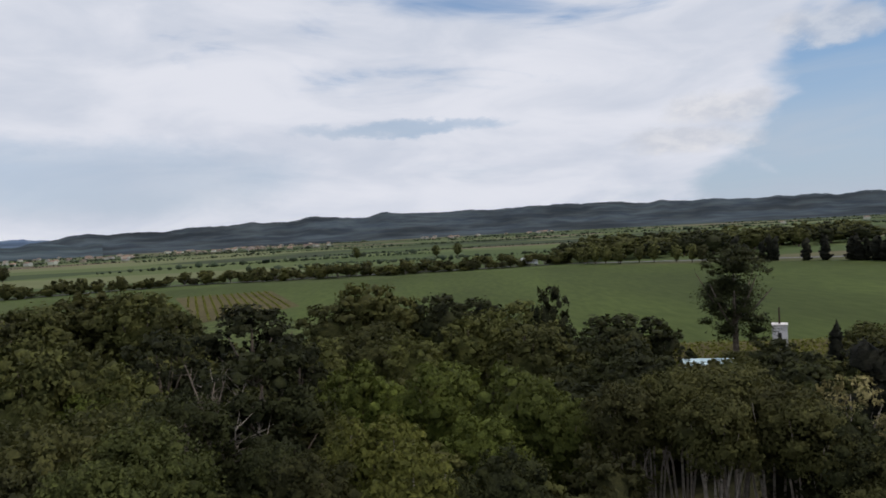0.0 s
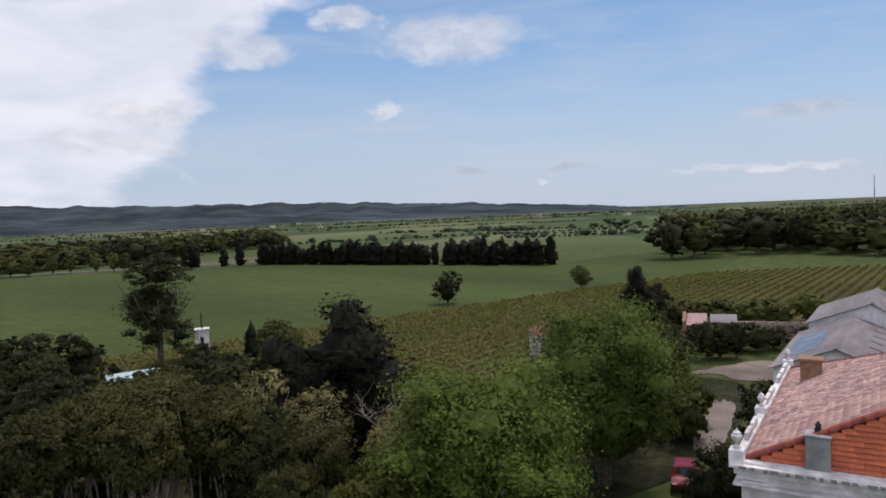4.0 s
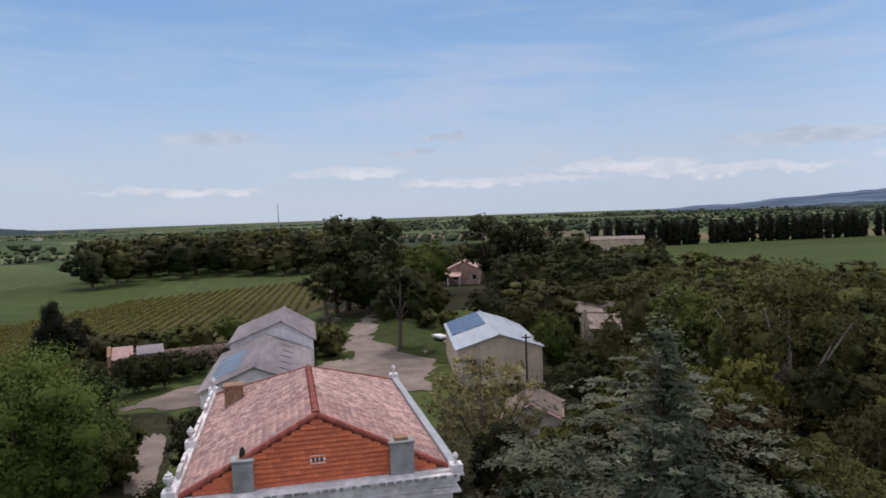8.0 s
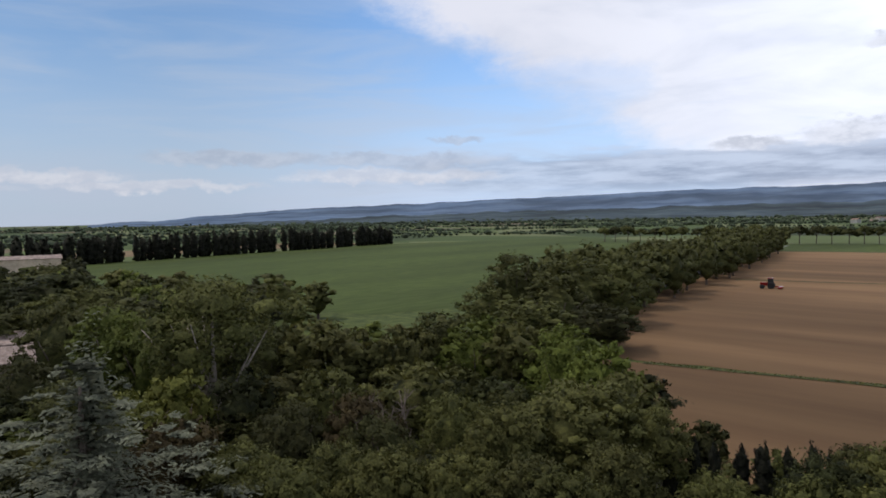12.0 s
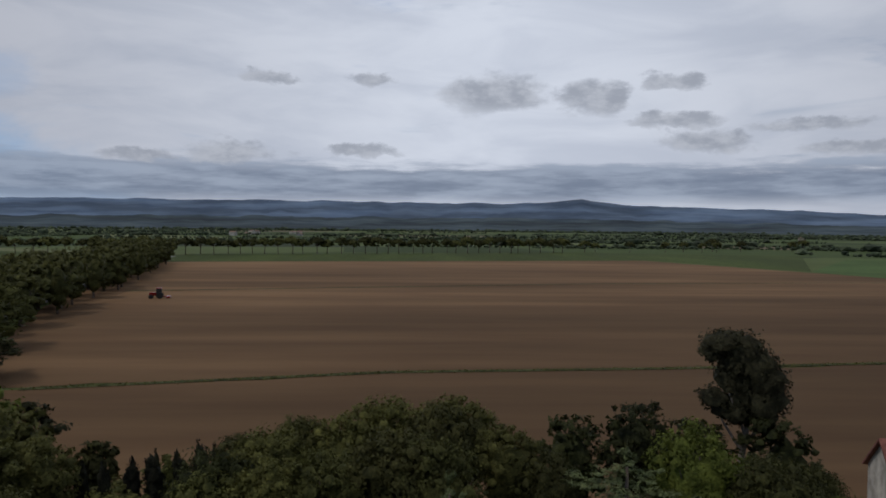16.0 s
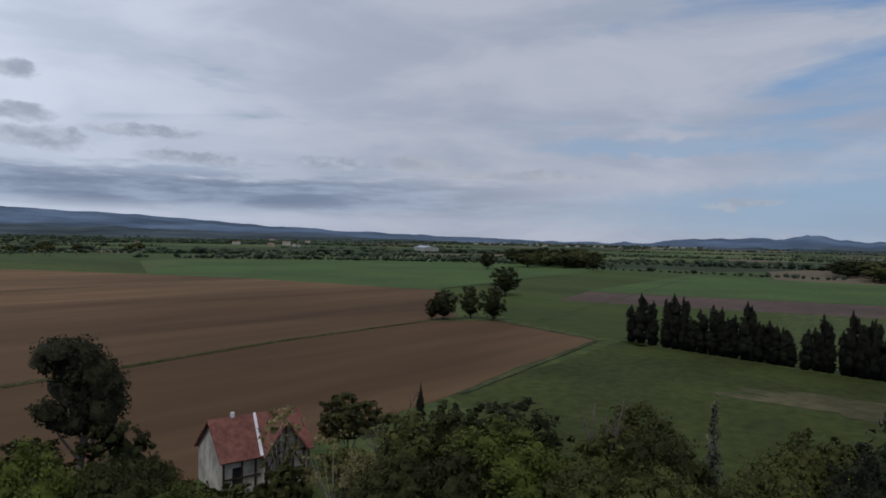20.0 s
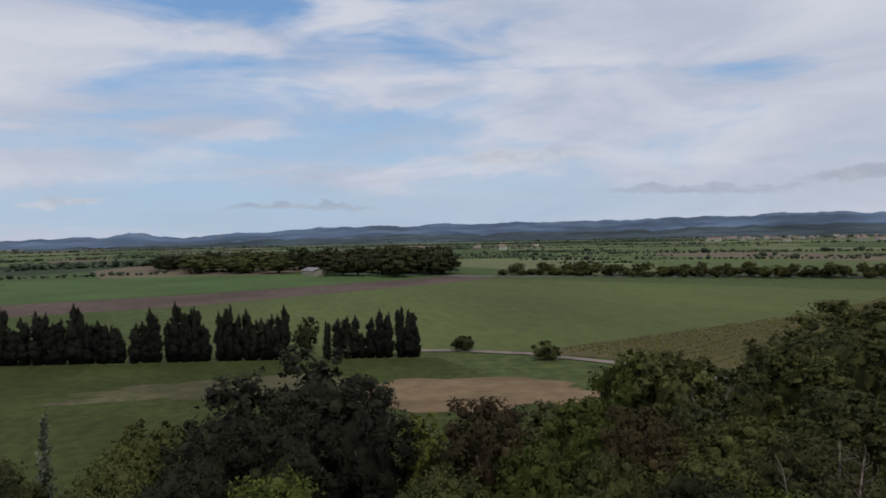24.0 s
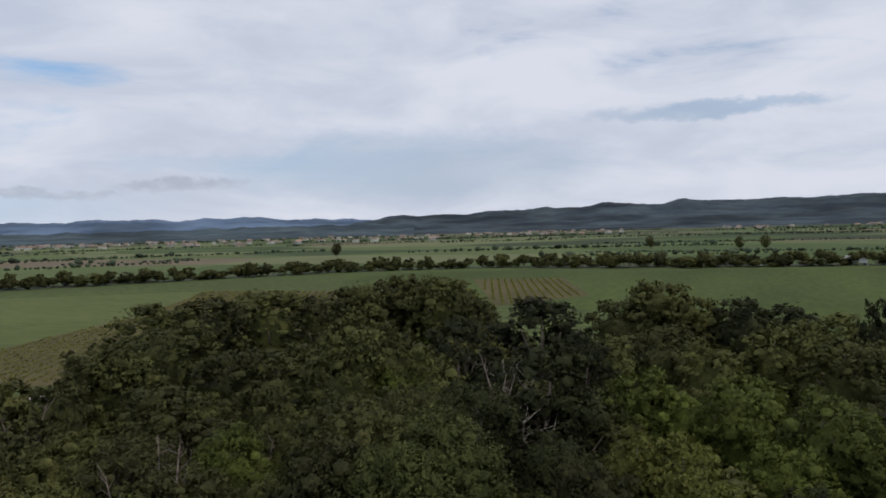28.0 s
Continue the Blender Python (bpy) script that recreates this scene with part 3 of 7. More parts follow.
def lobes_round(h, r, base, n, seed):
    """A rounded mound of close heads from base to h, a little lopsided, with a full body inside."""
    g = np.random.default_rng(seed)
    mid, half = (base + h) / 2, (h - base) / 2
    out = [(0, 0, mid, r * 0.62, r * 0.62, half * 0.72), (0, 0, mid - half * 0.5, r * 0.6, r * 0.6, half * 0.4)]
    lop = g.normal(size=2) * 0.10 * r
    for k in range(n):
        z = min(0.97, -0.62 + 1.62 * (k + g.uniform(0.2, 0.8)) / n)
        a = 2.4 * k + g.uniform(-0.3, 0.3)
        ring = (math.sqrt(max(0.02, 1 - z * z)) if z > 0 else 1 + 0.18 * z) * r * 0.76 * g.uniform(0.86, 1.10)
        s = r * g.uniform(0.19, 0.33)
        out.append((math.cos(a) * ring + lop[0] * z, math.sin(a) * ring + lop[1] * z, max(mid + z * half * 0.84 * g.uniform(0.93, 1.05), s * 0.7), s, s, s * g.uniform(0.7, 0.9)))
    return out


def lobes_umbrella(h, r, base, n, seed):
    g = np.random.default_rng(seed)
    out = []
    for k in range(n):
        a = 2.4 * k + g.uniform(-0.4, 0.4)
        f = math.sqrt((k + 0.3) / n)
        s = r * g.uniform(0.24, 0.38)
        out.append((math.cos(a) * r * f * 0.78, math.sin(a) * r * f * 0.78, h - s * 0.6 - (h - base) * (0.10 + 0.55 * f * f * g.uniform(0.6, 1.2)), s, s, s * 0.62))
    return out


def lobes_spire(h, r, base, n, seed, lean=0.06, blunt=0.5):
    g = np.random.default_rng(seed)
    out = []
    for k in range(n):
        f = k / (n - 1)
        wide = r * (1 - f) ** blunt * (0.72 + 0.28 * min(1, f * 6))
        out.append((g.normal() * lean * r * 3, g.normal() * lean * r * 3, base + (h - base) * (0.06 + 0.88 * f), max(wide, r * 0.26), max(wide, r * 0.26), (h - base) / n * 1.6))
    return out


def lobes_layers(h, r, base, layers, arms, seed, droop=0.10, taper=1.9):
    """Flat plates of foliage on tiers of arms, as cedars and firs have."""
    g = np.random.default_rng(seed)
    out = []
    for j in range(layers):
        f = j / (layers - 1)
        reach = r * (1 - f ** taper) + r * 0.10
        for k in range(max(2, int(arms * (1 - 0.6 * f)))):
            a = 2 * math.pi * (k + g.uniform(-0.35, 0.35)) / max(2, int(arms * (1 - 0.6 * f))) + j * 0.9
            for part_f in (0.22, 0.38, 0.54, 0.70, 0.86, 1.0):
                rr = reach * part_f * g.uniform(0.88, 1.12)
                s = reach * 0.125 * g.uniform(0.75, 1.3)
                z = base + (h - base) * (0.03 + 0.93 * f) - droop * rr + g.normal() * 0.14
                out.append((math.cos(a) * rr, math.sin(a) * rr, max(z, 0.3), s, s, max(0.11, s * 0.16)))
    return out


def lobes_crown(h, r, base, n, seed):
    """A few large rounded heads at the ends of limbs, with gaps between them."""
    g = np.random.default_rng(seed)
    mid, half = (base + h) / 2, (h - base) / 2
    out = []
    for k in range(n):
        a = 2.4 * k + g.uniform(-0.5, 0.5)
        z = -0.8 + 1.75 * ((k + g.uniform(0.2, 0.8)) / n)
        s = r * g.uniform(0.24, 0.46)
        ring = max(0.0, math.sqrt(max(0.02, 1 - min(1, abs(z)) ** 2.4)) * r * g.uniform(0.7, 1.05) - s * 0.6)
        out.append((math.cos(a) * ring, math.sin(a) * ring, min(mid + z * half, h - s * 0.75), s, s, s * g.uniform(0.62, 0.85)))
    return out


def lobes_dome(h, r, base, n, seed):
    """A smooth wide dome of close small heads with a flat underside."""
    g = np.random.default_rng(seed)
    out = [(0, 0, base + (h - base) * 0.42, r * 0.72, r * 0.72, (h - base) * 0.42)]
    for k in range(n):
        a, f = 2.4 * k + g.uniform(-0.3, 0.3), math.sqrt((k + 0.4) / n)
        s = r * g.uniform(0.17, 0.27)
        out.append((math.cos(a) * r * f * 0.86, math.sin(a) * r * f * 0.86, base + (h - base) * (0.1 + 0.9 * math.sqrt(max(0.0, 1 - f * f))) - s * 0.6, s, s, s * 0.72))
    return out


def lobes_tiered(h, r, n, seed):
    """A wide top dome over looser, ragged tiers."""
    g = np.random.default_rng(seed)
    out = [(x * r * 0.8 + r * 0.1, y * r * 0.8, z, a * 0.8, b * 0.8, c) for x, y, z, a, b, c in lobes_dome(h, 1.0, h * 0.72, n, seed)]
    out = [(x, y, z, a * r, b * r, c * r * 0.6 if k else c) for k, (x, y, z, a, b, c) in enumerate(out)]
    for k in range(n):
        f, a = (k + 0.5) / n, 2.4 * k + g.uniform(-0.5, 0.5)
        ring, s = r * g.uniform(0.1, 0.66), r * g.uniform(0.22, 0.38)
        out.append((math.cos(a) * ring - r * 0.1, math.sin(a) * ring, h * (0.26 + 0.46 * f), s, s, s * 0.6))
    return out


def many_stems(h, seed):
    """Several thin stems from one root, each forking near the top."""
    g = np.random.default_rng(seed)
    runs = []
    for k in range(7):
        a = 2 * math.pi * k / 7 + g.uniform(-0.3, 0.3)
        b, t = g.uniform(0.2, 0.7), g.uniform(1.0, 2.2)
        root, tip = Vector((math.cos(a) * b, math.sin(a) * b, -0.2)), Vector((math.cos(a) * t, math.sin(a) * t, h * g.uniform(0.8, 1.0)))
        mid = root.lerp(tip, 0.55) - Vector((math.cos(a), math.sin(a), 0)) * 0.3
        runs.append([(root, 0.10), (mid, 0.075), (tip, 0.02)])
        runs.append([(mid, 0.05), (mid.lerp(tip, 0.6) + Vector((g.normal(), g.normal(), 0.2)) * 0.6, 0.02)])
    return runs


GUM_LOBES = [(x, y, z, a * 1.22, b * 1.3, c * 1.25) for x, y, z, a, b, c in (
    (-1.2, 0, 11.9, 1.2, 1.3, 0.7), (-2.0, 0.2, 11.2, 0.8, 1.0, 0.7), (0.1, 0, 11.5, 1.1, 1.2, 0.9), (-0.6, 0.4, 10.6, 1.1, 1.1, 0.8), (0.9, -0.2, 10.4, 1.0, 1.0, 1.0), (1.6, 0, 9.4, 1.0, 1.1, 1.0),
    (1.9, 0.3, 8.2, 0.85, 0.9, 1.0), (1.2, -0.4, 8.0, 0.9, 0.9, 1.0), (1.2, 0, 6.9, 0.8, 0.8, 0.7), (-1.8, 0, 8.0, 0.9, 0.8, 0.7), (-1.3, 0.4, 7.2, 0.8, 0.8, 0.6), (0.1, 0.5, 9.2, 1.0, 0.9, 0.9), (1.5, 0.2, 6.2, 0.6, 0.6, 0.5), (-0.9, 0.2, 9.3, 0.9, 0.9, 0.8), (0.2, 0.2, 8.0, 1.0, 0.9, 0.9), (-0.4, -0.2, 7.0, 0.8, 0.8, 0.6))]
KINDS = {}


def kind_of_tree(kind, name, category, mat, bark, h, r, lobes, trunk, counts, sizes, label, core=0.6, flat=0.0, spread=0.5, long=0.55, variants=3, tuft=0.24, shell=(0.62, 1.03)):
    """Builds the shared meshes of a kind of tree at three degrees of detail."""
    crowns, trunks = {}, []
    for v in range(variants):
        trunks.append(tube_mesh(name + " trunk", trunk(v), bark))
        for lod in range(3):
            if counts[lod]:
                crowns[v, lod] = crown_mesh(name + " crown", lobes(v, lod), counts[lod], sizes[lod], mat, 100 * v + 7 * lod + len(kind), max(core, 0.8) if lod == 2 and core else core, flat, spread, long, tuft, shell)
    KINDS[kind] = dict(name=name, category=category, h=h, r=r, crowns=crowns, trunks=trunks, label=label, variants=variants)


GUM_LEAF = foliage("dark brownish eucalyptus leaves", (0.024, 0.023, 0.014), (0.054, 0.050, 0.030), 0.1)
CEDAR_GREEN = foliage("green cedar needles", (0.075, 0.096, 0.045), (0.168, 0.195, 0.093), 0.1)
few = (36, 26, 12)
N_NEAR = (10500, 4200, 440)
S_NEAR = (0.112, 0.172, 0.50)
kind_of_tree("oak", "oak_tree", "tree", OAK, BARK, 10, 4, lambda v, l: lobes_round(10, 4, 0.5, few[l], 10 + v), lambda v: limbs(9, 0.26, 3.0, 20 + v), N_NEAR, S_NEAR, "broad oak with mid-green spring leaves", variants=4)
kind_of_tree("bright", "plane_tree", "tree", BRIGHT, BARK, 12, 5, lambda v, l: lobes_round(11.4, 4.3, 1.2, few[l], 30 + v) + lobes_crown(12, 5.2, 2.0, 16, 33 + v), lambda v: limbs(11, 0.34, 3.4, 40 + v), (46000, 5000, 700), (0.085, 0.24, 0.6), "large tree with fresh lime-green leaves", 0.58, variants=2)
kind_of_tree("fresh", "maple_tree", "tree", FRESH, BARK, 10, 4, lambda v, l: lobes_round(10, 4, 0.8, few[l], 35 + v), lambda v: limbs(9, 0.24, 2.8, 45 + v), N_NEAR, S_NEAR, "leafy tree in fresh light green", variants=2)
kind_of_tree("olive", "ash_tree", "tree", OLIVE, PALE_BARK, 10, 4, lambda v, l: lobes_round(10, 4, 3.4, few[l], 50 + v), lambda v: limbs(9.4, 0.12, 0.8, 60 + v, 0.55, 9), (8200, 2200, 480), (0.13, 0.25, 0.52), "olive-green tree with thin pale stems", 0.58)
kind_of_tree("pine", "pine_tree", "tree", PINE, BARK, 14, 4.5, lambda v, l: lobes_umbrella(14, 4.5, 5.5, few[l] + 10, 70 + v), lambda v: limbs(12.5, 0.32, 7.0, 80 + v, 0.8, 6), (9500, 2700, 560), (0.12, 0.24, 0.52), "dark umbrella pine with bare trunk", flat=0.5)
kind_of_tree("holm", "holm_oak", "tree", PINE, BARK, 10, 4.2, lambda v, l: lobes_round(10, 4.2, 0.3, few[l], 90 + v), lambda v: limbs(8, 0.26, 2.2, 95 + v), (8500, 2300, 520), (0.125, 0.24, 0.5), "dense dark evergreen oak", 0.58)
kind_of_tree("cypress", "cypress_tree", "tree", CYPRESS, BARK, 10, 1.25, lambda v, l: lobes_spire(10, 1.25, 0.0, 12, 110 + v, 0.05, 0.20), lambda v: [[((0, 0, -0.3), 0.16), ((0, 0, 5), 0.08)]], (5200, 2600, 460), (0.09, 0.12, 0.34), "tall slim dark cypress", 0.92, spread=0.4, tuft=0.10, shell=(0.86, 1.0))
kind_of_tree("yew", "dark_conifer", "tree", CYPRESS, BARK, 11, 4, lambda v, l: lobes_layers(11, 4, 0.4, 9, 9, 130 + v, 0.22, 1.15) + lobes_spire(10.9, 3.8, 0.0, 11, 135 + v, 0.05, 0.56), lambda v: [[((0, 0, -0.3), 0.3), ((0, 0, 8), 0.1)]], (24000, 6000, 800), (0.13, 0.25, 0.5), "broad dark pyramid-shaped conifer", 0.90, spread=0.6, variants=2)
kind_of_tree("cedar", "cedar_tree", "tree", CEDAR, BARK, 14, 8.5, lambda v, l: lobes_layers(13.9, 8.5, 1.0, 11, 13, 140 + v, 0.15, 1.7) + lobes_spire(13.2, 3.0, 0.2, 9, 145 + v, 0.03, 0.6), lambda v: [[((0, 0, -0.3), 0.42), ((0, 0, 7), 0.25), ((0, 0, 12.4), 0.05)]] + [[((0, 0, 1.6 + j * 1.0), 0.07), ((math.cos(j * 2.1 + k) * (5.0 - j * 0.48), math.sin(j * 2.1 + k) * (5.0 - j * 0.48), 1.3 + j * 1.0), 0.02)] for j in range(10) for k in (0, 2.1, 4.2)], (64000, 9000, 1200), (0.155, 0.30, 0.6), "large grey-green cedar with tiered drooping branches", 0.55, flat=1.4, spread=0.40, long=0.30, variants=2, tuft=0.34, shell=(0.35, 1.08))
kind_of_tree("poplar", "poplar_tree", "tree", OLIVE, BARK, 12, 2.4, lambda v, l: lobes_round(12, 2.4, 0.8, few[l], 150 + v), lambda v: limbs(11, 0.2, 2.4, 160 + v, 0.4), (7000, 2600, 520), (0.14, 0.26, 0.52), "tall thin poplar with light foliage", variants=2)
kind_of_tree("magnolia", "flowering_tree", "tree", BLOSSOM, BARK, 9, 3.6, lambda v, l: lobes_round(9, 3.6, 1.6, 22, 170 + v), lambda v: limbs(8.6, 0.2, 2.0, 180 + v, 0.9, 8), (8000, 4200, 480), (0.085, 0.12, 0.5), "open tree with pale yellowing leaves", 0.0, variants=2)
kind_of_tree("rust", "copper_tree", "tree", RUST, BARK, 8, 3.2, lambda v, l: lobes_round(8, 3.2, 0.6, few[l], 190 + v), lambda v: limbs(7.4, 0.18, 1.8, 200 + v), (7000, 2400, 480), (0.13, 0.24, 0.52), "small tree with brownish new leaves", 0.58, variants=2)
kind_of_tree("shrub", "shrub", "shrub", OAK, BARK, 3, 2, lambda v, l: lobes_round(3, 2, 0.0, few[l] - 4, 210 + v), lambda v: limbs(2.2, 0.07, 0.5, 220 + v), (4500, 1300, 320), (0.12, 0.22, 0.42), "dense rounded dark green shrub", 0.58)
kind_of_tree("avenue", "avenue_pine", "tree", OAK, BARK, 9, 4.4, lambda v, l: lobes_umbrella(9, 4.4, 3.9, few[l] + 6, 230 + v), lambda v: limbs(8, 0.22, 4.2, 240 + v, 0.8, 5), (5000, 2200, 700), (0.2, 0.32, 0.55), "flat-topped tree with bare trunk in an avenue")
kind_of_tree("aleppo", "aleppo_pine", "tree", PINE, BARK, 15, 5, lambda v, l: lobes_tiered(15, 5, (26, 20, 10)[l], 250 + v), lambda v: limbs(14, 0.34, 6.0, 260 + v, 0.8, 8), (15000, 4200, 800), (0.12, 0.23, 0.5), "tall ragged dark pine with open tiers", 0.58, flat=0.4, variants=2)
kind_of_tree("darkpine", "dark_pine", "tree", PINE, BARK, 11, 4, lambda v, l: lobes_crown(11, 4, 3.4, (20, 14, 9)[l], 270 + v), lambda v: limbs(10, 0.28, 4.6, 275 + v, 0.8, 6), (9500, 2700, 560), (0.115, 0.22, 0.5), "dark rounded pine with dense crown", 0.58, flat=0.3)
kind_of_tree("stonepine", "stone_pine", "tree", STONE_PINE, BARK, 9, 4, lambda v, l: lobes_dome(9, 4, 3.2, (34, 22, 10)[l], 280 + v), lambda v: limbs(8, 0.28, 4.0, 285 + v, 0.8, 6), (16000, 3000, 560), (0.085, 0.2, 0.5), "dome-shaped stone pine with olive-green crown", 0.58, flat=0.3, variants=2)
kind_of_tree("young", "young_ash", "tree", YOUNG, PALE_BARK, 9, 3, lambda v, l: lobes_round(9, 3, 0.8, few[l], 290 + v), lambda v: limbs(8.6, 0.14, 2.0, 295 + v, 0.6, 7), (7000, 2000, 440), (0.12, 0.22, 0.5), "slender tree with thin yellow-green young leaves", 0.35, variants=2)
kind_of_tree("stems", "pale_stemmed_tree", "tree", OLIVE, PALE_BARK, 10, 3, lambda v, l: lobes_crown(10, 3, 5.4, (18, 12, 8)[l], 300 + v), lambda v: many_stems(9.2, 300 + v), (8200, 2200, 480), (0.11, 0.22, 0.5), "olive-green tree on thin pale bare stems", 0.58)
kind_of_tree("pale", "sparse_tree", "tree", BLOSSOM, PALE_BARK, 8, 3, lambda v, l: lobes_crown(8, 3, 2.0, 18, 310 + v), lambda v: limbs(7.6, 0.13, 1.4, 315 + v, 0.8, 9), (2400, 1000, 400), (0.09, 0.15, 0.5), "sparse tree with pale yellowish leaves", 0.0, variants=2)
kind_of_tree("limbed", "spreading_oak", "tree", OAK, PALE_BARK, 14, 5, lambda v, l: lobes_crown(14, 5, 5.0, (22, 16, 9)[l], 320 + v), lambda v: limbs(13, 0.30, 4.4, 325 + v, 1.0, 9), (15000, 9000, 600), (0.11, 0.15, 0.5), "large spreading oak with pale limbs showing", 0.58, variants=1)
kind_of_tree("spread", "low_cedar", "tree", CEDAR_GREEN, BARK, 8, 5, lambda v, l: lobes_layers(8, 5, 1.2, 8, 12, 330 + v, 0.06, 2.6), lambda v: [[((0, 0, -0.3), 0.3), ((0, 0, 7), 0.08)]], (26000, 5000, 700), (0.14, 0.25, 0.5), "low wide cedar with flat green plates of branches", 0.6, flat=1.4, spread=0.35, long=0.3, variants=2, tuft=0.4, shell=(0.35, 1.08))
kind_of_tree("firtree", "blue_fir", "tree", CEDAR, BARK, 9, 2.2, lambda v, l: lobes_layers(9, 2.2, 0.3, 13, 9, 340 + v, 0.30, 1.0) + lobes_spire(8.8, 1.1, 0.0, 9, 345 + v, 0.03, 0.9), lambda v: [[((0, 0, -0.3), 0.16), ((0, 0, 8.8), 0.03)]], (14000, 4000, 500), (0.11, 0.2, 0.4), "narrow grey-green fir with drooping branches", 0.5, flat=0.8, spread=0.4, long=0.35, variants=1)
kind_of_tree("greypine", "grey_pine", "tree", GREY_PINE, BARK, 11, 4.2, lambda v, l: lobes_round(11, 4.2, 0.8, few[l] - 6, 350 + v), lambda v: limbs(10, 0.26, 3.0, 355 + v, 0.8, 6), (13000, 3000, 560), (0.10, 0.2, 0.5), "soft grey-green pine with rounded dense crown", 0.58, flat=0.2, variants=2)
kind_of_tree("copper", "purple_leaved_tree", "tree", RUST, BARK, 8, 3.4, lambda v, l: lobes_round(8, 3.4, 0.4, few[l] - 4, 360 + v), lambda v: limbs(7.4, 0.18, 1.8, 365 + v), (9000, 2400, 480), (0.11, 0.22, 0.5), "dense dark purple-brown leaved tree", 0.58, variants=2)
kind_of_tree("gum", "eucalyptus_tree", "tree", GUM_LEAF, PALE_BARK, 13, 3.0, lambda v, l: GUM_LOBES, lambda v: [[((0.1, 0, -0.3), 0.30), ((0, 0, 4.0), 0.24), ((0.35, 0, 6.4), 0.18), ((0.1, 0.1, 9.0), 0.12), ((-0.5, 0, 12.2), 0.04)], [((0.1, 0, 4.6), 0.15), ((1.3, 0.2, 6.6), 0.10), ((1.9, 0, 8.6), 0.04)], [((0, 0, 4.4), 0.13), ((-1.2, 0.3, 6.2), 0.09), ((-1.8, 0, 7.4), 0.03)], [((0.2, 0, 5.6), 0.12), ((-0.9, -0.3, 8.6), 0.07), ((-1.9, 0, 11.4), 0.03)]], (12000, 9000, 900), (0.11, 0.12, 0.4), "tall eucalyptus with clumped dark crown and pale trunk", 0.85, variants=1)

planted = []


def tree(kind, x, y, h, r=None, label="", group="", lod=None, turn=None):
    """Plants one tree of a kind; its detail falls with the distance from the middle of the park."""
    k = KINDS[kind]
    d = math.hypot(x, y)
    lod = (0 if d < 47 else 1 if d < 100 else 2) if lod is None else lod
    v = int(rng.integers(k["variants"]))
    size = (r if r else k["r"] * h / k["h"] * rng.uniform(0.9, 1.1)) / k["r"]
    top = new(k["name"])
    top.location, top.rotation_euler = (x, y, 0), (0, 0, rng.uniform(0, 6.28) if turn is None else turn)
    top.scale = (size, size, h / k["h"])
    for name, data in (("trunk", k["trunks"][v]), ("crown", k["crowns"][v, lod])):
        ob = new(name, data)
        ob.parent = top
    planted.append((x, y, size * k["r"]))
    return tagged(top, label or k["label"], k["category"], group)


def inside(x, y, corners):
    hit = False
    for (x0, y0), (x1, y1) in zip(corners, corners[1:] + corners[:1]):
        if (y0 > y) != (y1 > y) and x < (x1 - x0) * (y - y0) / (y1 - y0) + x0:
            hit = not hit
    return hit


def polar(points):
    return [(d * math.sin(radians(a)), d * math.cos(radians(a))) for a, d in points]


def far_wood(plants, label):
    """Many far trees of one kind as one object."""
    for kind in sorted({p[0] for p in plants}):
        k = KINDS[kind]
        for slot, name, data in ((0, "foliage", k["crowns"]), (1, "trunks", k["trunks"])):
            verts, normals, faces, base = [], [], [], 0
            for _, x, y, h, r in [p for p in plants if p[0] == kind]:
                v = int(rng.integers(k["variants"]))
                me = data[v, 2] if slot == 0 else data[v]
                co = np.empty(len(me.vertices) * 3)
                me.vertices.foreach_get("co", co)
                co = co.reshape(-1, 3)
                a, s = rng.uniform(0, 6.28), r / k["r"]
                turn = np.array([[math.cos(a), math.sin(a), 0], [-math.sin(a), math.cos(a), 0], [0, 0, 1]])
                verts.append((co * [s, s, h / k["h"]]) @ turn + [x, y, 0])
                if slot == 0:
                    normals.append(NORMALS[me.name] @ turn)
                faces += [[i + base for i in p.vertices] for p in me.polygons]
                base += len(co)
            mat = data[0, 2].materials[0] if slot == 0 else data[0].materials[0]
            if slot == 0:
                me = shaded_mesh(name, np.concatenate(verts), faces, np.concatenate(normals), mat)
            else:
                me = bpy.data.meshes.new(name)
                me.from_pydata(np.concatenate(verts).tolist(), [], faces)
                me.materials.append(mat)
            tagged(new("far_" + k["name"] + "_" + name, me), k["label"] + ", one of " + label, "trees", kind="stuff")


def wood(corners, gap, heights, mix, group, clear=0.75, keep_out=(), joined=False):
    """Fills an outline with trees on a jittered grid, leaving the trees that already stand there."""
    xs, ys = [c[0] for c in corners], [c[1] for c in corners]
    kinds, weights = zip(*mix)
    weights = np.array(weights) / sum(weights)
    fixed, far = list(planted), []
    for i in range(int((max(xs) - min(xs)) / gap) + 1):
        for j in range(int((max(ys) - min(ys)) / gap) + 1):
            x = min(xs) + (i + 0.5 * (j % 2) + rng.uniform(-0.32, 0.32)) * gap
            y = min(ys) + (j + rng.uniform(-0.32, 0.32)) * gap
            h = rng.uniform(*heights)
            kind = kinds[rng.choice(len(kinds), p=weights)]
            if not inside(x, y, corners) or any(math.hypot(x - a, y - b) < c for a, b, c in keep_out):
                continue
            if any(math.hypot(x - a, y - b) < c * clear for a, b, c in fixed):
                continue
            r = max(gap * 0.60, h * 0.37) * rng.uniform(0.8, 1.2)
            if joined:
                far.append((kind, x, y, h, r))
            else:
                tree(kind, x, y, h, r, group=group, lod=1 if math.hypot(x, y) < 80 else 2)
    if far:
        far_wood(far, group)


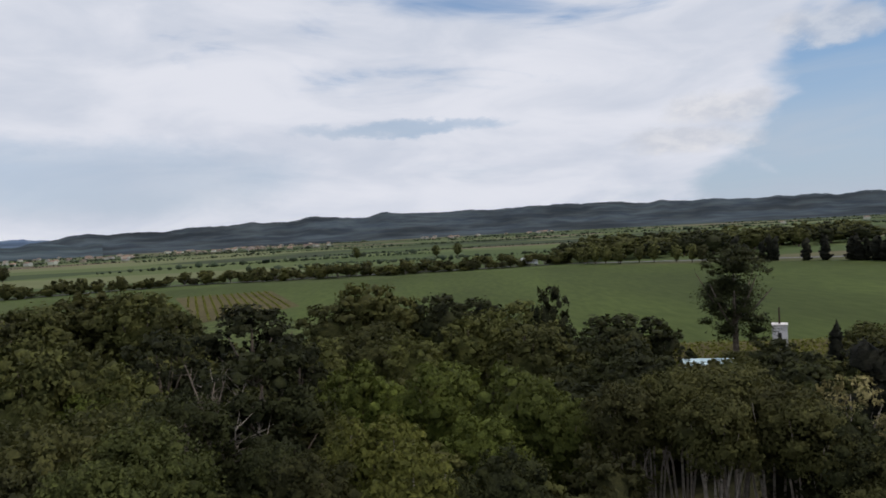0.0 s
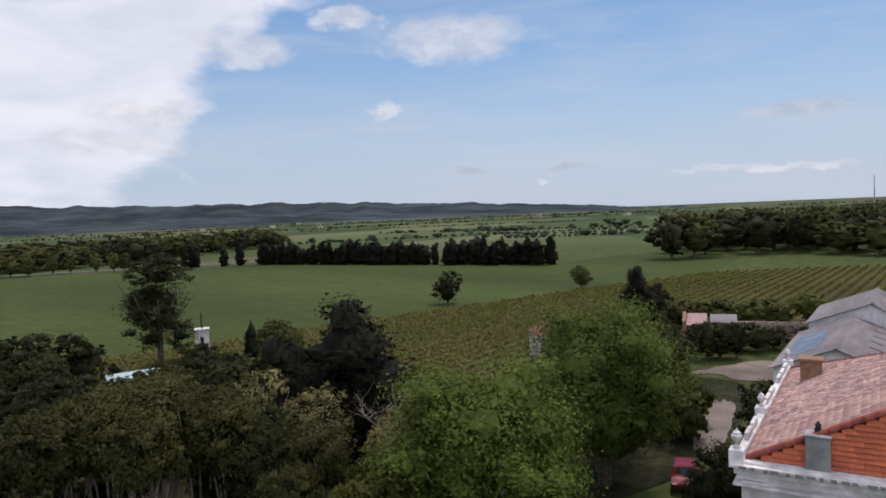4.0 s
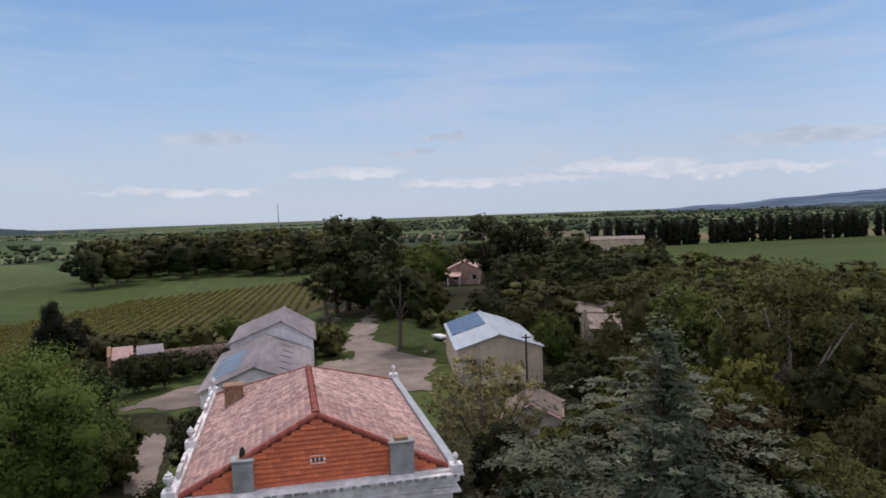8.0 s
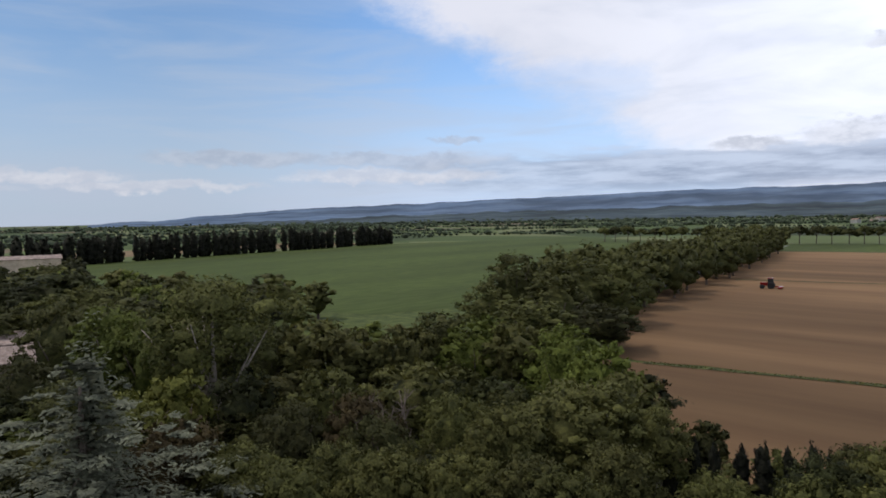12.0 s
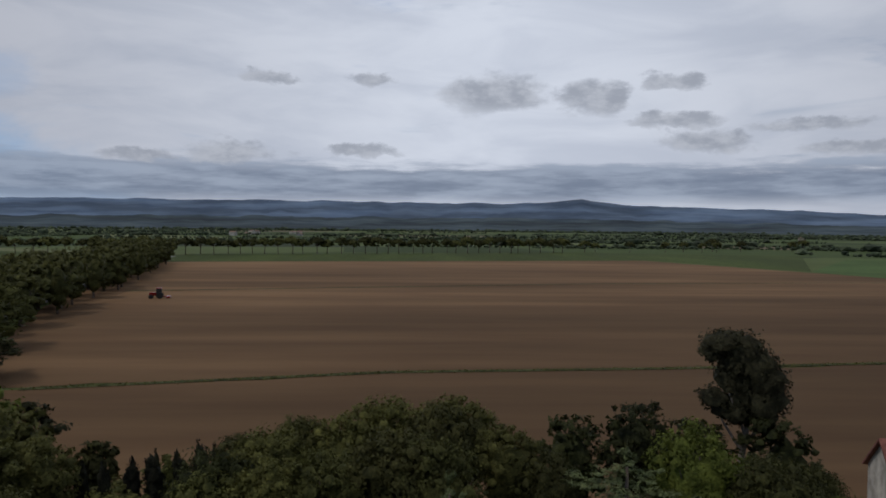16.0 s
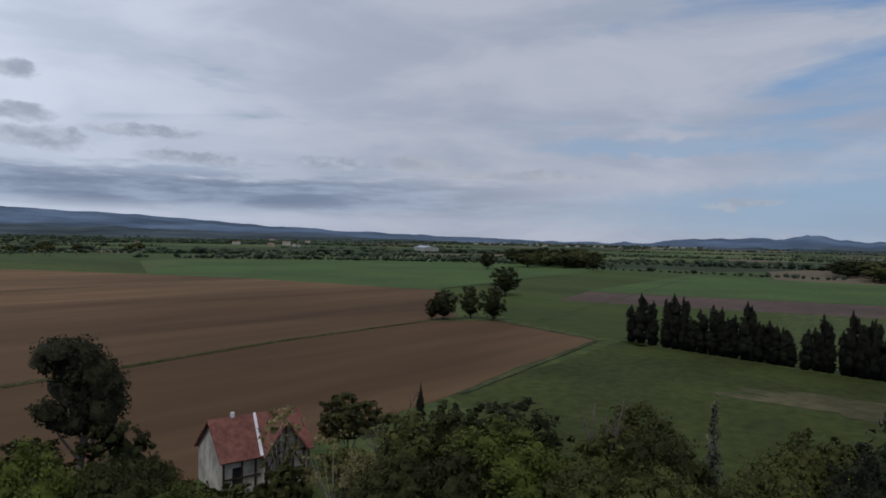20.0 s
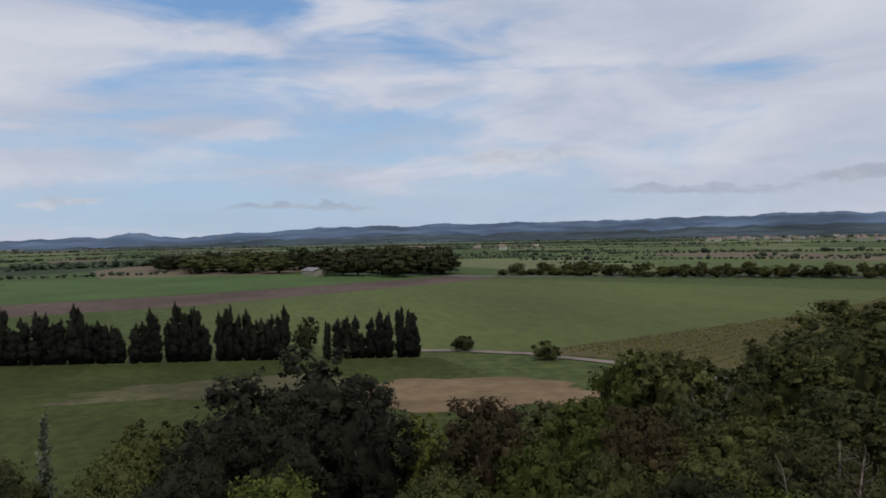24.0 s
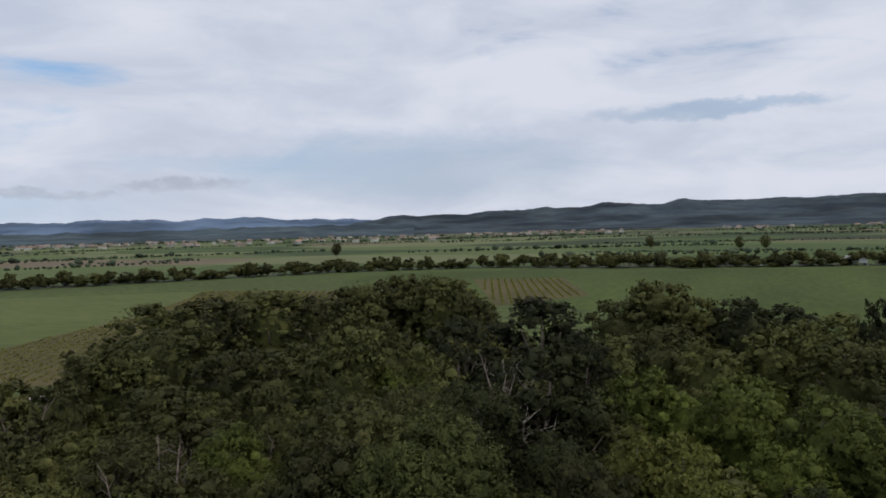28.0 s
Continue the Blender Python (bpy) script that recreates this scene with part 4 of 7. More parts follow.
def row_of_trees(kind, x0, y0, x1, y1, count, heights, group, jitter=0.8, radius=None, skip=0.0):
    for k in range(count):
        f = k / max(1, count - 1)
        if rng.uniform() < skip:
            continue
        h = rng.uniform(*heights)
        tree(kind, x0 + (x1 - x0) * f + rng.normal() * jitter, y0 + (y1 - y0) * f + rng.normal() * jitter, h, radius * rng.uniform(0.8, 1.2) if radius else None, group=group)


# single trees of the park and its edges
def plant(kind, group, places):
    """Trees of one kind, each (x, y, height, radius of the crown)."""
    for x, y, h, r in places:
        tree(kind, x, y, h, r, group=group, lod=1 if math.hypot(x, y) > 100 else None)


for kind, x, y, h, r in [("aleppo", 35.4, 86.1, 15, 5.6), ("holm", 10.5, 74.6, 12.4, 2.5), ("yew", 34.5, 45, 11.9, 7.0), ("yew", 29.6, 47.4, 9.4, 5.2), ("bright", 24.9, 23, 11.8, 5.9), ("bright", 40.2, 25.8, 12.6, 5.7), ("bright", 47.2, 30.6, 10.4, 4.2), ("yew", 101.4, 58.4, 8.6, 3.2), ("yew", 104.5, 56.2, 5.6, 3.0),
                         ("shrub", 107.2, 57.4, 5.3, 2.3), ("holm", 101.4, 101.4, 6.8, 3.2), ("oak", 135.9, 91.9, 5.4, 2.6), ("cedar", 33.5, -10.0, 14.3, 10.2), ("magnolia", 50.5, -2.5, 9.8, 4.8), ("cypress", 61, -37, 5.2, 1.1)]:
    tree(kind, x, y, h, r, lod=0 if kind in ("yew", "aleppo", "bright") else 1 if x > 100 else None)
tree("gum", -22.3, -47.3, 13.0, 3.0, turn=radians(154))
plant("oak", "trees of the north side", [(-48.3, 81.8, 13.1, 6.7), (-38.6, 86.8, 14.0, 6.2), (-32.7, 83.9, 11.4, 4.2), (-31.3, 51.2, 12.6, 4.7), (-30.0, 56.6, 11.7, 4.3), (-24.7, 52.5, 10.3, 3.8), (-20.2, 40.2, 10.2, 3.8), (-21.6, 34.9, 10.6, 3.9), (-18.2, 28.7, 10.2, 3.8), (-15.4, 90.7, 10.8, 5.1), (7.1, 79.7, 10.6, 5.7), (2.4, 76.0, 9.8, 5.0), (8.3, 71.5, 9.4, 5.1), (-8.6, 74.5, 9.5, 4.9), (-3.2, 67.9, 9.1, 4.1), (-13.4, 70.7, 8.9, 4.0), (-7.0, 35.3, 8.0, 3.0), (35.2, 67.4, 5.5, 3.1)])
plant("olive", "trees of the north side", [(-46.0, 88.8, 13.4, 6.1), (-18.9, 32.9, 10.5, 3.9), (-10.6, 94.4, 12.5, 5.3), (-6.8, 92.8, 10.8, 4.7)])
plant("darkpine", "trees of the north side", [(-20.5, 72.1, 12.1, 5.7), (-25.9, 62.9, 11.1, 4.1), (-14.3, 64.4, 9.7, 3.6), (-14.0, 50.1, 11.2, 4.2), (-17.3, 42.6, 9.7, 3.6), (-11.4, 48.7, 8.4, 3.1), (-10.5, 39.6, 7.1, 2.6)])
plant("stonepine", "trees of the north side", [(-15.0, 32.7, 10.4, 4.2), (-15.1, 28.2, 10.0, 3.7)])
plant("holm", "trees of the north side", [(-1.1, 92.0, 11.1, 5.1), (4.3, 95.9, 9.9, 4.9), (2.8, 35.9, 7.3, 2.9), (-0.5, 35.0, 6.9, 2.5), (20.0, 82.6, 8.4, 6.0), (25.1, 82.2, 7.0, 3.6), (15.3, 76.5, 6.8, 3.5), (18.4, 67.5, 7.2, 4.2), (10.8, 65.1, 6.1, 2.7), (31.3, 68.2, 6.6, 3.2), (34.3, 70.0, 5.1, 3.2), (36.9, 61.9, 6.8, 2.9), (20.7, 36.5, 8.5, 3.2)])
plant("fresh", "trees of the north side", [(-7.8, 54.4, 9.1, 3.4), (-0.5, 50.0, 9.6, 3.8), (4.8, 47.8, 9.7, 4.1), (-4.1, 51.8, 8.3, 3.2), (6.9, 45.5, 8.1, 3.0), (1.7, 43.0, 7.4, 3.3)])
plant("young", "trees of the north side", [(-6.1, 39.5, 8.7, 2.6), (-3.4, 37.8, 9.0, 2.7), (-2.1, 31.9, 9.2, 2.8)])
plant("cypress", "trees of the north side", [(41.1, 74.4, 6.7, 1.0)])
plant("stems", "trees of the north side", [(10.5, 42.7, 8.8, 2.8), (12.3, 43.3, 8.3, 2.5), (14.0, 42.8, 9.4, 2.8), (17.1, 42.7, 9.5, 3.3), (18.2, 40.0, 9.1, 2.8), (19.0, 37.5, 8.8, 2.7), (14.4, 38.4, 9.0, 2.7)])
plant("stems", "trees of the northeast side", [(22.2, 33.3, 7.2, 2.3)])
plant("olive", "trees of the northeast side", [(29.3, 31.4, 7.0, 2.6)])
plant("pale", "trees of the northeast side", [(25.9, 45.1, 8.1, 2.4), (26.9, 32.3, 6.6, 2.1)])
plant("young", "trees of the northeast side", [(19.2, 24.3, 8.2, 2.5)])
plant("holm", "trees of the northeast side", [(23.4, 41.9, 6.6, 2.4), (19.9, 40.4, 6.1, 2.3)])
plant("oak", "trees of the northeast side", [(18.9, 31.8, 6.3, 2.3)])
plant("limbed", "trees of the east side", [(55.7, -27.3, 15.0, 6.0)])
plant("fresh", "trees of the east side", [(71.8, -24.8, 11.9, 5.0), (65.0, -25.9, 11.6, 4.3), (47.8, -51.2, 9.9, 4.6), (36.2, -50.4, 10.1, 4.4), (31.0, -47.9, 9.8, 3.6)])
plant("oak", "trees of the east side", [(82.9, -22.9, 11.8, 5.2), (63.9, -37.3, 9.6, 3.6), (53.0, -51.6, 10.0, 4.9), (43.5, -30.3, 8.9, 3.7), (39.0, -24.3, 8.2, 3.0), (33.2, -33.2, 8.1, 3.0), (34.0, -27.9, 7.8, 2.9), (30.4, -19.2, 7.8, 2.9), (31.4, -23.1, 7.5, 2.8), (33.5, -18.0, 8.3, 3.1), (19.8, -27.7, 7.7, 2.9), (75.5, -90.7, 14.0, 6.2), (61.0, -76.7, 8.3, 7.4), (70.9, -102.9, 12.5, 8.8), (67.5, -108.8, 11.3, 7.8), (55.8, -87.7, 6.9, 6.3), (66.3, -90.3, 10.7, 6.8), (74.7, -83.4, 8.9, 5.7)])
plant("olive", "trees of the east side", [(59.7, -40.2, 9.7, 4.4), (54.5, -40.7, 9.4, 4.1), (52.5, -46.3, 9.1, 3.5), (41.9, -51.0, 9.7, 4.0), (26.1, -43.8, 8.6, 3.2), (22.3, -40.2, 7.6, 2.8), (25.6, -37.0, 8.8, 4.8), (27.4, -31.9, 8.4, 3.1), (39.5, -35.3, 8.8, 4.3), (27.9, -22.8, 7.9, 2.9), (25.2, -25.7, 7.6, 2.8), (22.1, -27.2, 7.6, 2.8), (19.7, -32.5, 7.4, 2.7)])
plant("rust", "trees of the east side", [(36.4, -28.2, 8.4, 3.1), (37.8, -15.8, 9.2, 3.4)])
plant("holm", "trees of the east side", [(48.7, -25.6, 8.9, 3.3), (28.7, -26.4, 6.6, 2.4)])
plant("young", "trees of the east side", [(48.8, -20.8, 9.6, 2.9), (41.5, -14.6, 10.2, 3.1)])
plant("cypress", "trees of the south side", [(20.8, -39.9, 5.2, 0.6), (20.0, -41.4, 5.5, 0.6), (19.0, -41.9, 5.3, 0.6), (17.6, -42.5, 5.4, 0.7), (16.3, -43.0, 5.7, 0.8), (15.0, -43.5, 5.5, 0.7), (13.8, -43.9, 6.0, 0.7), (12.8, -44.2, 5.6, 0.7)])
plant("olive", "trees of the south side", [(11.2, -43.6, 6.6, 2.4), (7.9, -44.3, 7.5, 2.8), (4.9, -43.7, 7.7, 2.8), (2.5, -43.9, 8.7, 3.2), (-1.1, -43.0, 8.7, 3.2), (8.0, -37.1, 7.3, 2.7), (1.4, -38.0, 8.6, 3.2)])
plant("oak", "trees of the south side", [(11.2, -36.3, 7.1, 2.6), (4.7, -37.7, 7.9, 2.9), (-0.8, -38.0, 8.5, 3.2), (15.2, -34.8, 6.6, 2.4)])
plant("holm", "trees of the south-west side", [(11.0, -38.5, 7.7, 2.8), (-10.4, -46.8, 7.3, 2.9), (-15.5, -48.6, 7.8, 2.9), (-19.2, -47.3, 6.9, 2.8), (-24.1, -45.0, 7.5, 3.0)])
plant("olive", "trees of the south-west side", [(9.0, -41.0, 7.6, 3.0), (0.5, -44.0, 7.4, 2.7), (-2.3, -45.9, 8.4, 3.5), (-5.3, -42.7, 7.4, 2.7)])
plant("oak", "trees of the south-west side", [(-19.0, -37.5, 6.8, 2.6), (-23.3, -39.7, 6.2, 2.3), (-7.8, -41.3, 6.4, 2.4)])
plant("spread", "trees of the south-west side", [(-11.3, -37.3, 7.8, 4.7), (-1.4, -32.0, 8.5, 2.6)])
plant("fresh", "trees of the south-west side", [(-19.8, -32.5, 7.1, 2.6)])
plant("oak", "trees of the west side", [(-38.2, -32.2, 7.7, 3.3), (-42.6, -31.5, 7.3, 3.2), (-49.2, -19.6, 8.4, 3.2), (-43.7, -19.9, 7.1, 2.9), (-43.5, -14.9, 8.5, 3.1), (-44.2, -8.3, 8.4, 3.1), (-40.0, -8.9, 8.6, 3.2), (-18.7, -35.4, 7.9, 3.0), (-30.9, -26.9, 7.3, 3.3), (-35.2, -16.7, 7.9, 3.2), (-34.9, -12.2, 8.7, 3.2), (-47.5, -7.1, 8.9, 3.3), (-33.4, -23.8, 7.4, 2.9)])
plant("holm", "trees of the west side", [(-46.0, -28.3, 7.8, 4.4)])
plant("fresh", "trees of the west side", [(-37.5, -23.0, 8.3, 4.7), (-16.0, -38.8, 8.6, 3.2)])
plant("pale", "trees of the west side", [(-34.0, -35.3, 5.9, 2.1), (-34.6, -41.5, 6.9, 2.1), (-31.8, -30.4, 6.4, 1.9)])
plant("firtree", "trees of the west side", [(-45.2, -12.9, 10.0, 1.4)])
plant("cypress", "trees of the west side", [(-43.6, -35.2, 7.6, 0.5)])
plant("greypine", "trees of the west-north side", [(-49.9, 3.6, 12.7, 5.3), (-48.0, -1.9, 11.3, 4.2), (-46.6, 6.0, 10.8, 4.0), (-43.0, 0.7, 10.6, 3.9), (-43.9, -3.6, 9.4, 3.5), (-37.7, -5.0, 8.8, 3.5)])
plant("copper", "trees of the west-north side", [(-42.9, 13.5, 9.7, 3.9)])
plant("young", "trees of the west-north side", [(-48.9, 10.3, 7.7, 2.3)])
plant("fresh", "trees of the west-north side", [(-46.3, 21.4, 8.4, 3.1), (-41.1, 20.7, 7.6, 2.8), (-37.2, 14.7, 8.2, 3.0), (-33.0, -0.0, 9.3, 3.5)])
plant("olive", "trees of the west-north side", [(-54.7, 31.2, 8.8, 3.7), (-56.4, 36.1, 9.1, 4.1), (-39.1, 24.2, 7.5, 2.8), (-36.5, 28.0, 8.5, 3.3), (-30.1, 26.4, 8.9, 3.3), (-31.3, 21.6, 8.4, 3.1)])
plant("oak", "trees of the west-north side", [(-46.1, 31.9, 8.1, 3.7), (-55.8, 47.1, 10.3, 5.2), (-64.5, 62.7, 12.1, 7.3), (-40.7, 38.5, 9.1, 4.5), (-33.7, 17.5, 8.1, 3.0), (-34.0, 8.2, 8.4, 3.1)])
plant("fresh", "trees of the north-west side", [(-52.4, 29.2, 10.2, 3.8), (-26.0, 50.7, 8.6, 3.5), (-25.4, 21.1, 8.6, 3.2), (-28.9, 33.2, 8.2, 3.0)])
plant("olive", "trees of the north-west side", [(-48.9, 31.2, 9.8, 3.6), (-34.3, 30.7, 8.0, 3.3), (-26.1, 26.2, 8.4, 3.6)])
plant("oak", "trees of the north-west side", [(-50.4, 37.9, 9.1, 3.3), (-53.6, 46.5, 9.5, 4.7), (-57.0, 56.2, 10.8, 6.1), (-63.4, 69.4, 12.3, 8.1), (-59.4, 76.7, 12.6, 8.3), (-52.0, 78.3, 11.9, 6.6), (-47.1, 85.9, 12.2, 7.4), (-41.1, 91.2, 12.7, 8.6), (-33.3, 85.8, 10.4, 4.6), (-38.7, 54.7, 9.4, 5.8), (-43.7, 50.8, 9.6, 5.1), (-40.1, 40.5, 7.6, 3.8), (-40.0, 26.5, 8.9, 3.3), (-34.6, 44.0, 8.5, 3.4), (-27.9, 37.8, 7.8, 2.9), (-26.0, 42.7, 8.0, 3.0), (-22.3, 47.0, 7.6, 2.8), (-21.9, 28.6, 7.9, 2.9)])
plant("copper", "trees of the north-west side", [(-38.2, 21.9, 9.5, 3.5)])
plant("holm", "trees of the north-west side", [(-29.7, 20.4, 8.6, 3.2)])
plant("darkpine", "trees of the farm side", [(148.5, 21.3, 20.0, 7.4), (152.3, 15.0, 19.2, 7.1), (140.2, 22.6, 15.9, 7.2), (167.7, -9.7, 19.3, 7.1), (159.3, -15.4, 17.7, 6.8), (163.5, -22.2, 17.4, 6.7), (132.0, 23.1, 11.0, 5.4)])
plant("holm", "trees of the farm side", [(139.1, 16.2, 13.8, 8.5), (147.7, -26.3, 14.9, 8.3), (125.9, -23.3, 11.8, 7.8), (133.7, -34.0, 11.7, 10.5), (136.3, -39.8, 11.8, 4.9), (149.3, -14.3, 11.3, 6.8), (119.8, -6.7, 7.1, 4.4), (138.9, -17.1, 11.8, 8.5), (111.6, -9.3, 6.3, 4.1)])
plant("fresh", "trees of the farm side", [(154.7, 9.2, 12.2, 6.6), (171.9, 4.6, 13.6, 7.0), (83.1, -12.4, 8.0, 3.0)])
plant("oak", "trees of the farm side", [(129.9, 4.7, 8.8, 3.3), (99.4, -10.6, 7.0, 4.0), (117.5, -24.4, 8.2, 6.1), (106.6, -34.3, 8.2, 6.8), (120.9, -31.6, 8.6, 6.3), (123.7, -39.8, 9.7, 6.6)])

north_wood = polar([(-62, 24), (-62, 56), (-46, 72), (-40, 104), (-30, 112), (-22, 122), (-17, 92), (-10, 92), (-6, 108), (3, 98), (10, 78), (20, 80), (33, 72), (30, 45), (28, 24)])
east_wood = polar([(108, 34), (101, 62), (106, 84), (115, 96), (124, 96), (131, 96), (137, 86), (147, 74), (152, 58), (153, 32), (130, 26)])
garden_north = [(30, 24), (52, 22.5), (66, 26), (72, 30), (72, 37), (80, 41), (66, 47), (48, 49), (34, 48)]
garden_south = [(38, -3), (52, 0), (62, 2), (76, 0), (82, -1), (92, -6), (98, -16), (62, -20), (42, -16)]
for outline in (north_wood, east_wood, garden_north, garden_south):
    sheet_mesh("wood_floor", ragged(outline, 4.0, 2.0), 0.06, DARK_FLOOR, "very dark ground below the trees", "undergrowth")
wood(north_wood, 5.6, (4.6, 7.0), [("oak", 6), ("fresh", 1), ("olive", 2), ("holm", 2)], "undergrowth of the northern wood", clear=0.62, keep_out=((14, 32, 7), (18, 36, 7), (22, 37, 6), (27, 77, 7)))
wood(east_wood, 5.6, (4.0, 6.4), [("oak", 3), ("olive", 2.6), ("fresh", 1.4), ("holm", 1)], "undergrowth of the eastern wood", clear=0.62, keep_out=((33.6, -8.8, 11),))
wood(polar([(153, 40), (152, 48), (170, 47), (-165, 48), (-160, 45), (-158, 30), (175, 32)]), 4.4, (3.0, 4.6), [("holm", 2), ("oak", 3), ("olive", 1.5)], "undergrowth by the bare field", clear=0.85, keep_out=((-36, -50, 12),))
wood(polar([(-140, 34), (-132, 48), (-118, 50), (-100, 48), (-84, 42), (-70, 46), (-62, 54), (-60, 26), (-100, 26), (-130, 26)]), 4.8, (3.4, 5.6), [("oak", 4), ("olive", 2), ("holm", 1.0), ("fresh", 1)], "undergrowth of the western edge", clear=0.55, keep_out=((-36, -50, 12),))
wood(polar([(-80, 36), (-76, 52), (-66, 62), (-58, 76), (-50, 92), (-42, 96), (-46, 72), (-62, 56), (-62, 40)]), 5.6, (4.4, 6.6), [("oak", 3), ("olive", 3), ("fresh", 1.5)], "undergrowth of the north-western edge", clear=0.6)
wood([(72, -112), (94, -112), (100, -134), (146, -345), (124, -350), (80, -180)], 8.0, (9.5, 13.0), [("oak", 1)], "trees along the lane", joined=True)
row_of_trees("avenue", 262, -412, 150, -428, 14, (9.5, 12), "trees of the avenue")
row_of_trees("avenue", 142, -425, -99, -492, 33, (9.5, 12), "trees of the avenue")
for f, h, r in [(-0.004, 7.0, 1.05), (0.023, 9.3, 1.27), (0.054, 8.0, 1.14), (0.095, 8.7, 1.13), (0.12, 9.7, 1.23), (0.141, 9.3, 1.0), (0.161, 5.8, 1.21), (0.185, 7.6, 1.09), (0.215, 8.5, 1.19), (0.234, 8.1, 0.97), (0.248, 6.6, 0.86), (0.262, 7.1, 0.86), (0.288, 9.4, 1.27), (0.303, 9.0, 0.85), (0.32, 6.5, 0.95), (0.339, 7.0, 0.94), (0.355, 6.2, 0.94), (0.371, 6.0, 0.93), (0.386, 5.0, 0.83), (0.418, 6.3, 1.03), (0.433, 6.7, 0.92), (0.448, 8.8, 0.92), (0.46, 7.2, 0.81), (0.487, 6.5, 0.81), (0.498, 9.5, 1.01), (0.514, 8.7, 1.0), (0.529, 8.5, 1.0), (0.542, 8.6, 0.9), (0.558, 6.0, 0.99), (0.591, 7.9, 0.89)]:
    tree("cypress", -133 + 19 * f, -54 + 78 * f, h, r * 1.2, group="row of cypresses", lod=1)
for f, h, r in [(0.611, 8.8, 0.98), (0.627, 7.3, 0.88), (0.646, 8.3, 0.98), (0.664, 6.4, 0.88), (0.681, 6.6, 0.87), (0.696, 7.3, 0.87), (0.71, 7.2, 0.87), (0.726, 8.7, 0.87), (0.813, 6.0, 0.67), (0.835, 6.3, 0.95), (0.853, 6.6, 0.95), (0.869, 6.8, 0.85), (0.885, 4.1, 0.76), (0.903, 6.4, 0.95), (0.923, 7.6, 0.94), (0.941, 7.1, 0.85), (0.966, 8.0, 0.94), (0.986, 7.5, 1.13), (0.999, 4.9, 0.66)]:
    tree("cypress", -133 + 19 * f, -54 + 78 * f, h, r * 1.2, group="row of cypresses", lod=1)
tree("holm", -118.4, 5.9, 7.0, 2.3, "dark rounded evergreen in the cypress row", lod=1)
row_of_trees("cypress", 188, 140, 153, 263, 66, (6.0, 9.4), "cypress windbreak", 0.8, 2.3, 0.05)
row_of_trees("cypress", 153, 263, 118, 292, 14, (7.0, 10.5), "cypress windbreak", 1.0, 2.0, 0.25)
row_of_trees("oak", 116, 294, 60, 330, 14, (6.0, 10.0), "field trees", 3.0, None, 0.1)
row_of_trees("cypress", 346, -72, 392, -330, 96, (10, 14), "cypress windbreak", 1.0, 2.3, 0.08)
for x, y, h, r in [(-134.5, -102.4, 7.4, 3.7), (-142.4, -100.1, 7.8, 3.4), (-141.8, -92.9, 8.5, 3.7), (-210.7, -133.0, 10.4, 6.2), (-132.4, -104.3, 5.2, 1.9)]:
    tree("holm", x, y, h, r, "dark rounded tree at the field corner", lod=1)
for x, y, h, r in [(-378.5, -253.7, 11.4, 6.6), (-430.7, -203.6, 11.7, 5.8), (-486.3, -302.3, 12.9, 6.5), (-497.1, -298.1, 11.6, 6.6), (-508.2, -293.8, 10.4, 6.6), (-517.7, -290.1, 13.3, 6.7), (-528.0, -286.1, 12.0, 6.8), (-537.4, -282.5, 10.6, 6.9)]:
    tree("holm", x, y, h, r, "dark rounded tree far out in the fields", lod=1)
wood([(205, 108), (250, 92), (232, 45), (300, 30), (420, 60), (400, 150), (300, 150)], 13.0, (11, 16), [("oak", 4), ("holm", 2), ("pine", 1)], "eastern wood beyond the vines", joined=True)
farm_wood = [(148, 30), (190, 25), (240, 40), (300, 20), (300, -30), (250, -60), (215, -32), (170, -14), (148, -10), (140, 2), (146, 12)]
wood(farm_wood, 9.0, (5, 8.5), [("holm", 5), ("darkpine", 1.6), ("oak", 2.4), ("fresh", 1.2)], "dark wood behind the farm", clear=0.6, keep_out=((152, 14, 12), (150, -2, 9), (162, -3, 9), (174, -4, 9), (184, -5, 9), (180, -12, 7), (186, -16, 7), (176, 2, 6), (193, -5, 10), (170, -6, 6), (178, -6, 6), (186, -6, 6), (163, 27, 7)))
sheet_mesh("wood_floor", ragged(farm_wood, 4.0, 2.0), 0.075, DARK_FLOOR, "very dark ground below the trees", "undergrowth")
wood([(120, -12), (215, -34), (270, -80), (190, -58), (112, -84), (98, -50), (88, -24)], 7.6, (5, 9), [("oak", 4), ("holm", 2.5), ("fresh", 1.5), ("olive", 1)], "trees round the ruins", keep_out=((88, -2, 10), (96, -19, 9), (104, -24, 11), (113, -27, 10), (90, -18, 7)))
wood([(-20, 316), (-120, 320), (-180, 285), (-280, 165), (-330, 110), (-345, 118), (-290, 180), (-190, 300), (-120, 334), (60, 342), (60, 334)], 5.6, (1.8, 6.8), [("poplar", 2.6), ("oak", 0.6), ("olive", 3), ("shrub", 1.6)], "hedge trees along the road", joined=True)
wood([(60, 330), (90, 340), (250, 400), (300, 520), (120, 470), (50, 350)], 15.0, (8, 13), [("oak", 3), ("holm", 3)], "wood by the road", joined=True)

# ---------------------------------------------------------------- building blocks
def part(name, bm, mat, parent, label=""):
    """Links a bmesh as one mesh object under a thing or a part."""
    me = bpy.data.meshes.new(name)
    bm.to_mesh(me)
    bm.free()
    me.materials.append(mat)
    ob = new(name, me)
    ob.parent = parent
    return tagged(ob, label)


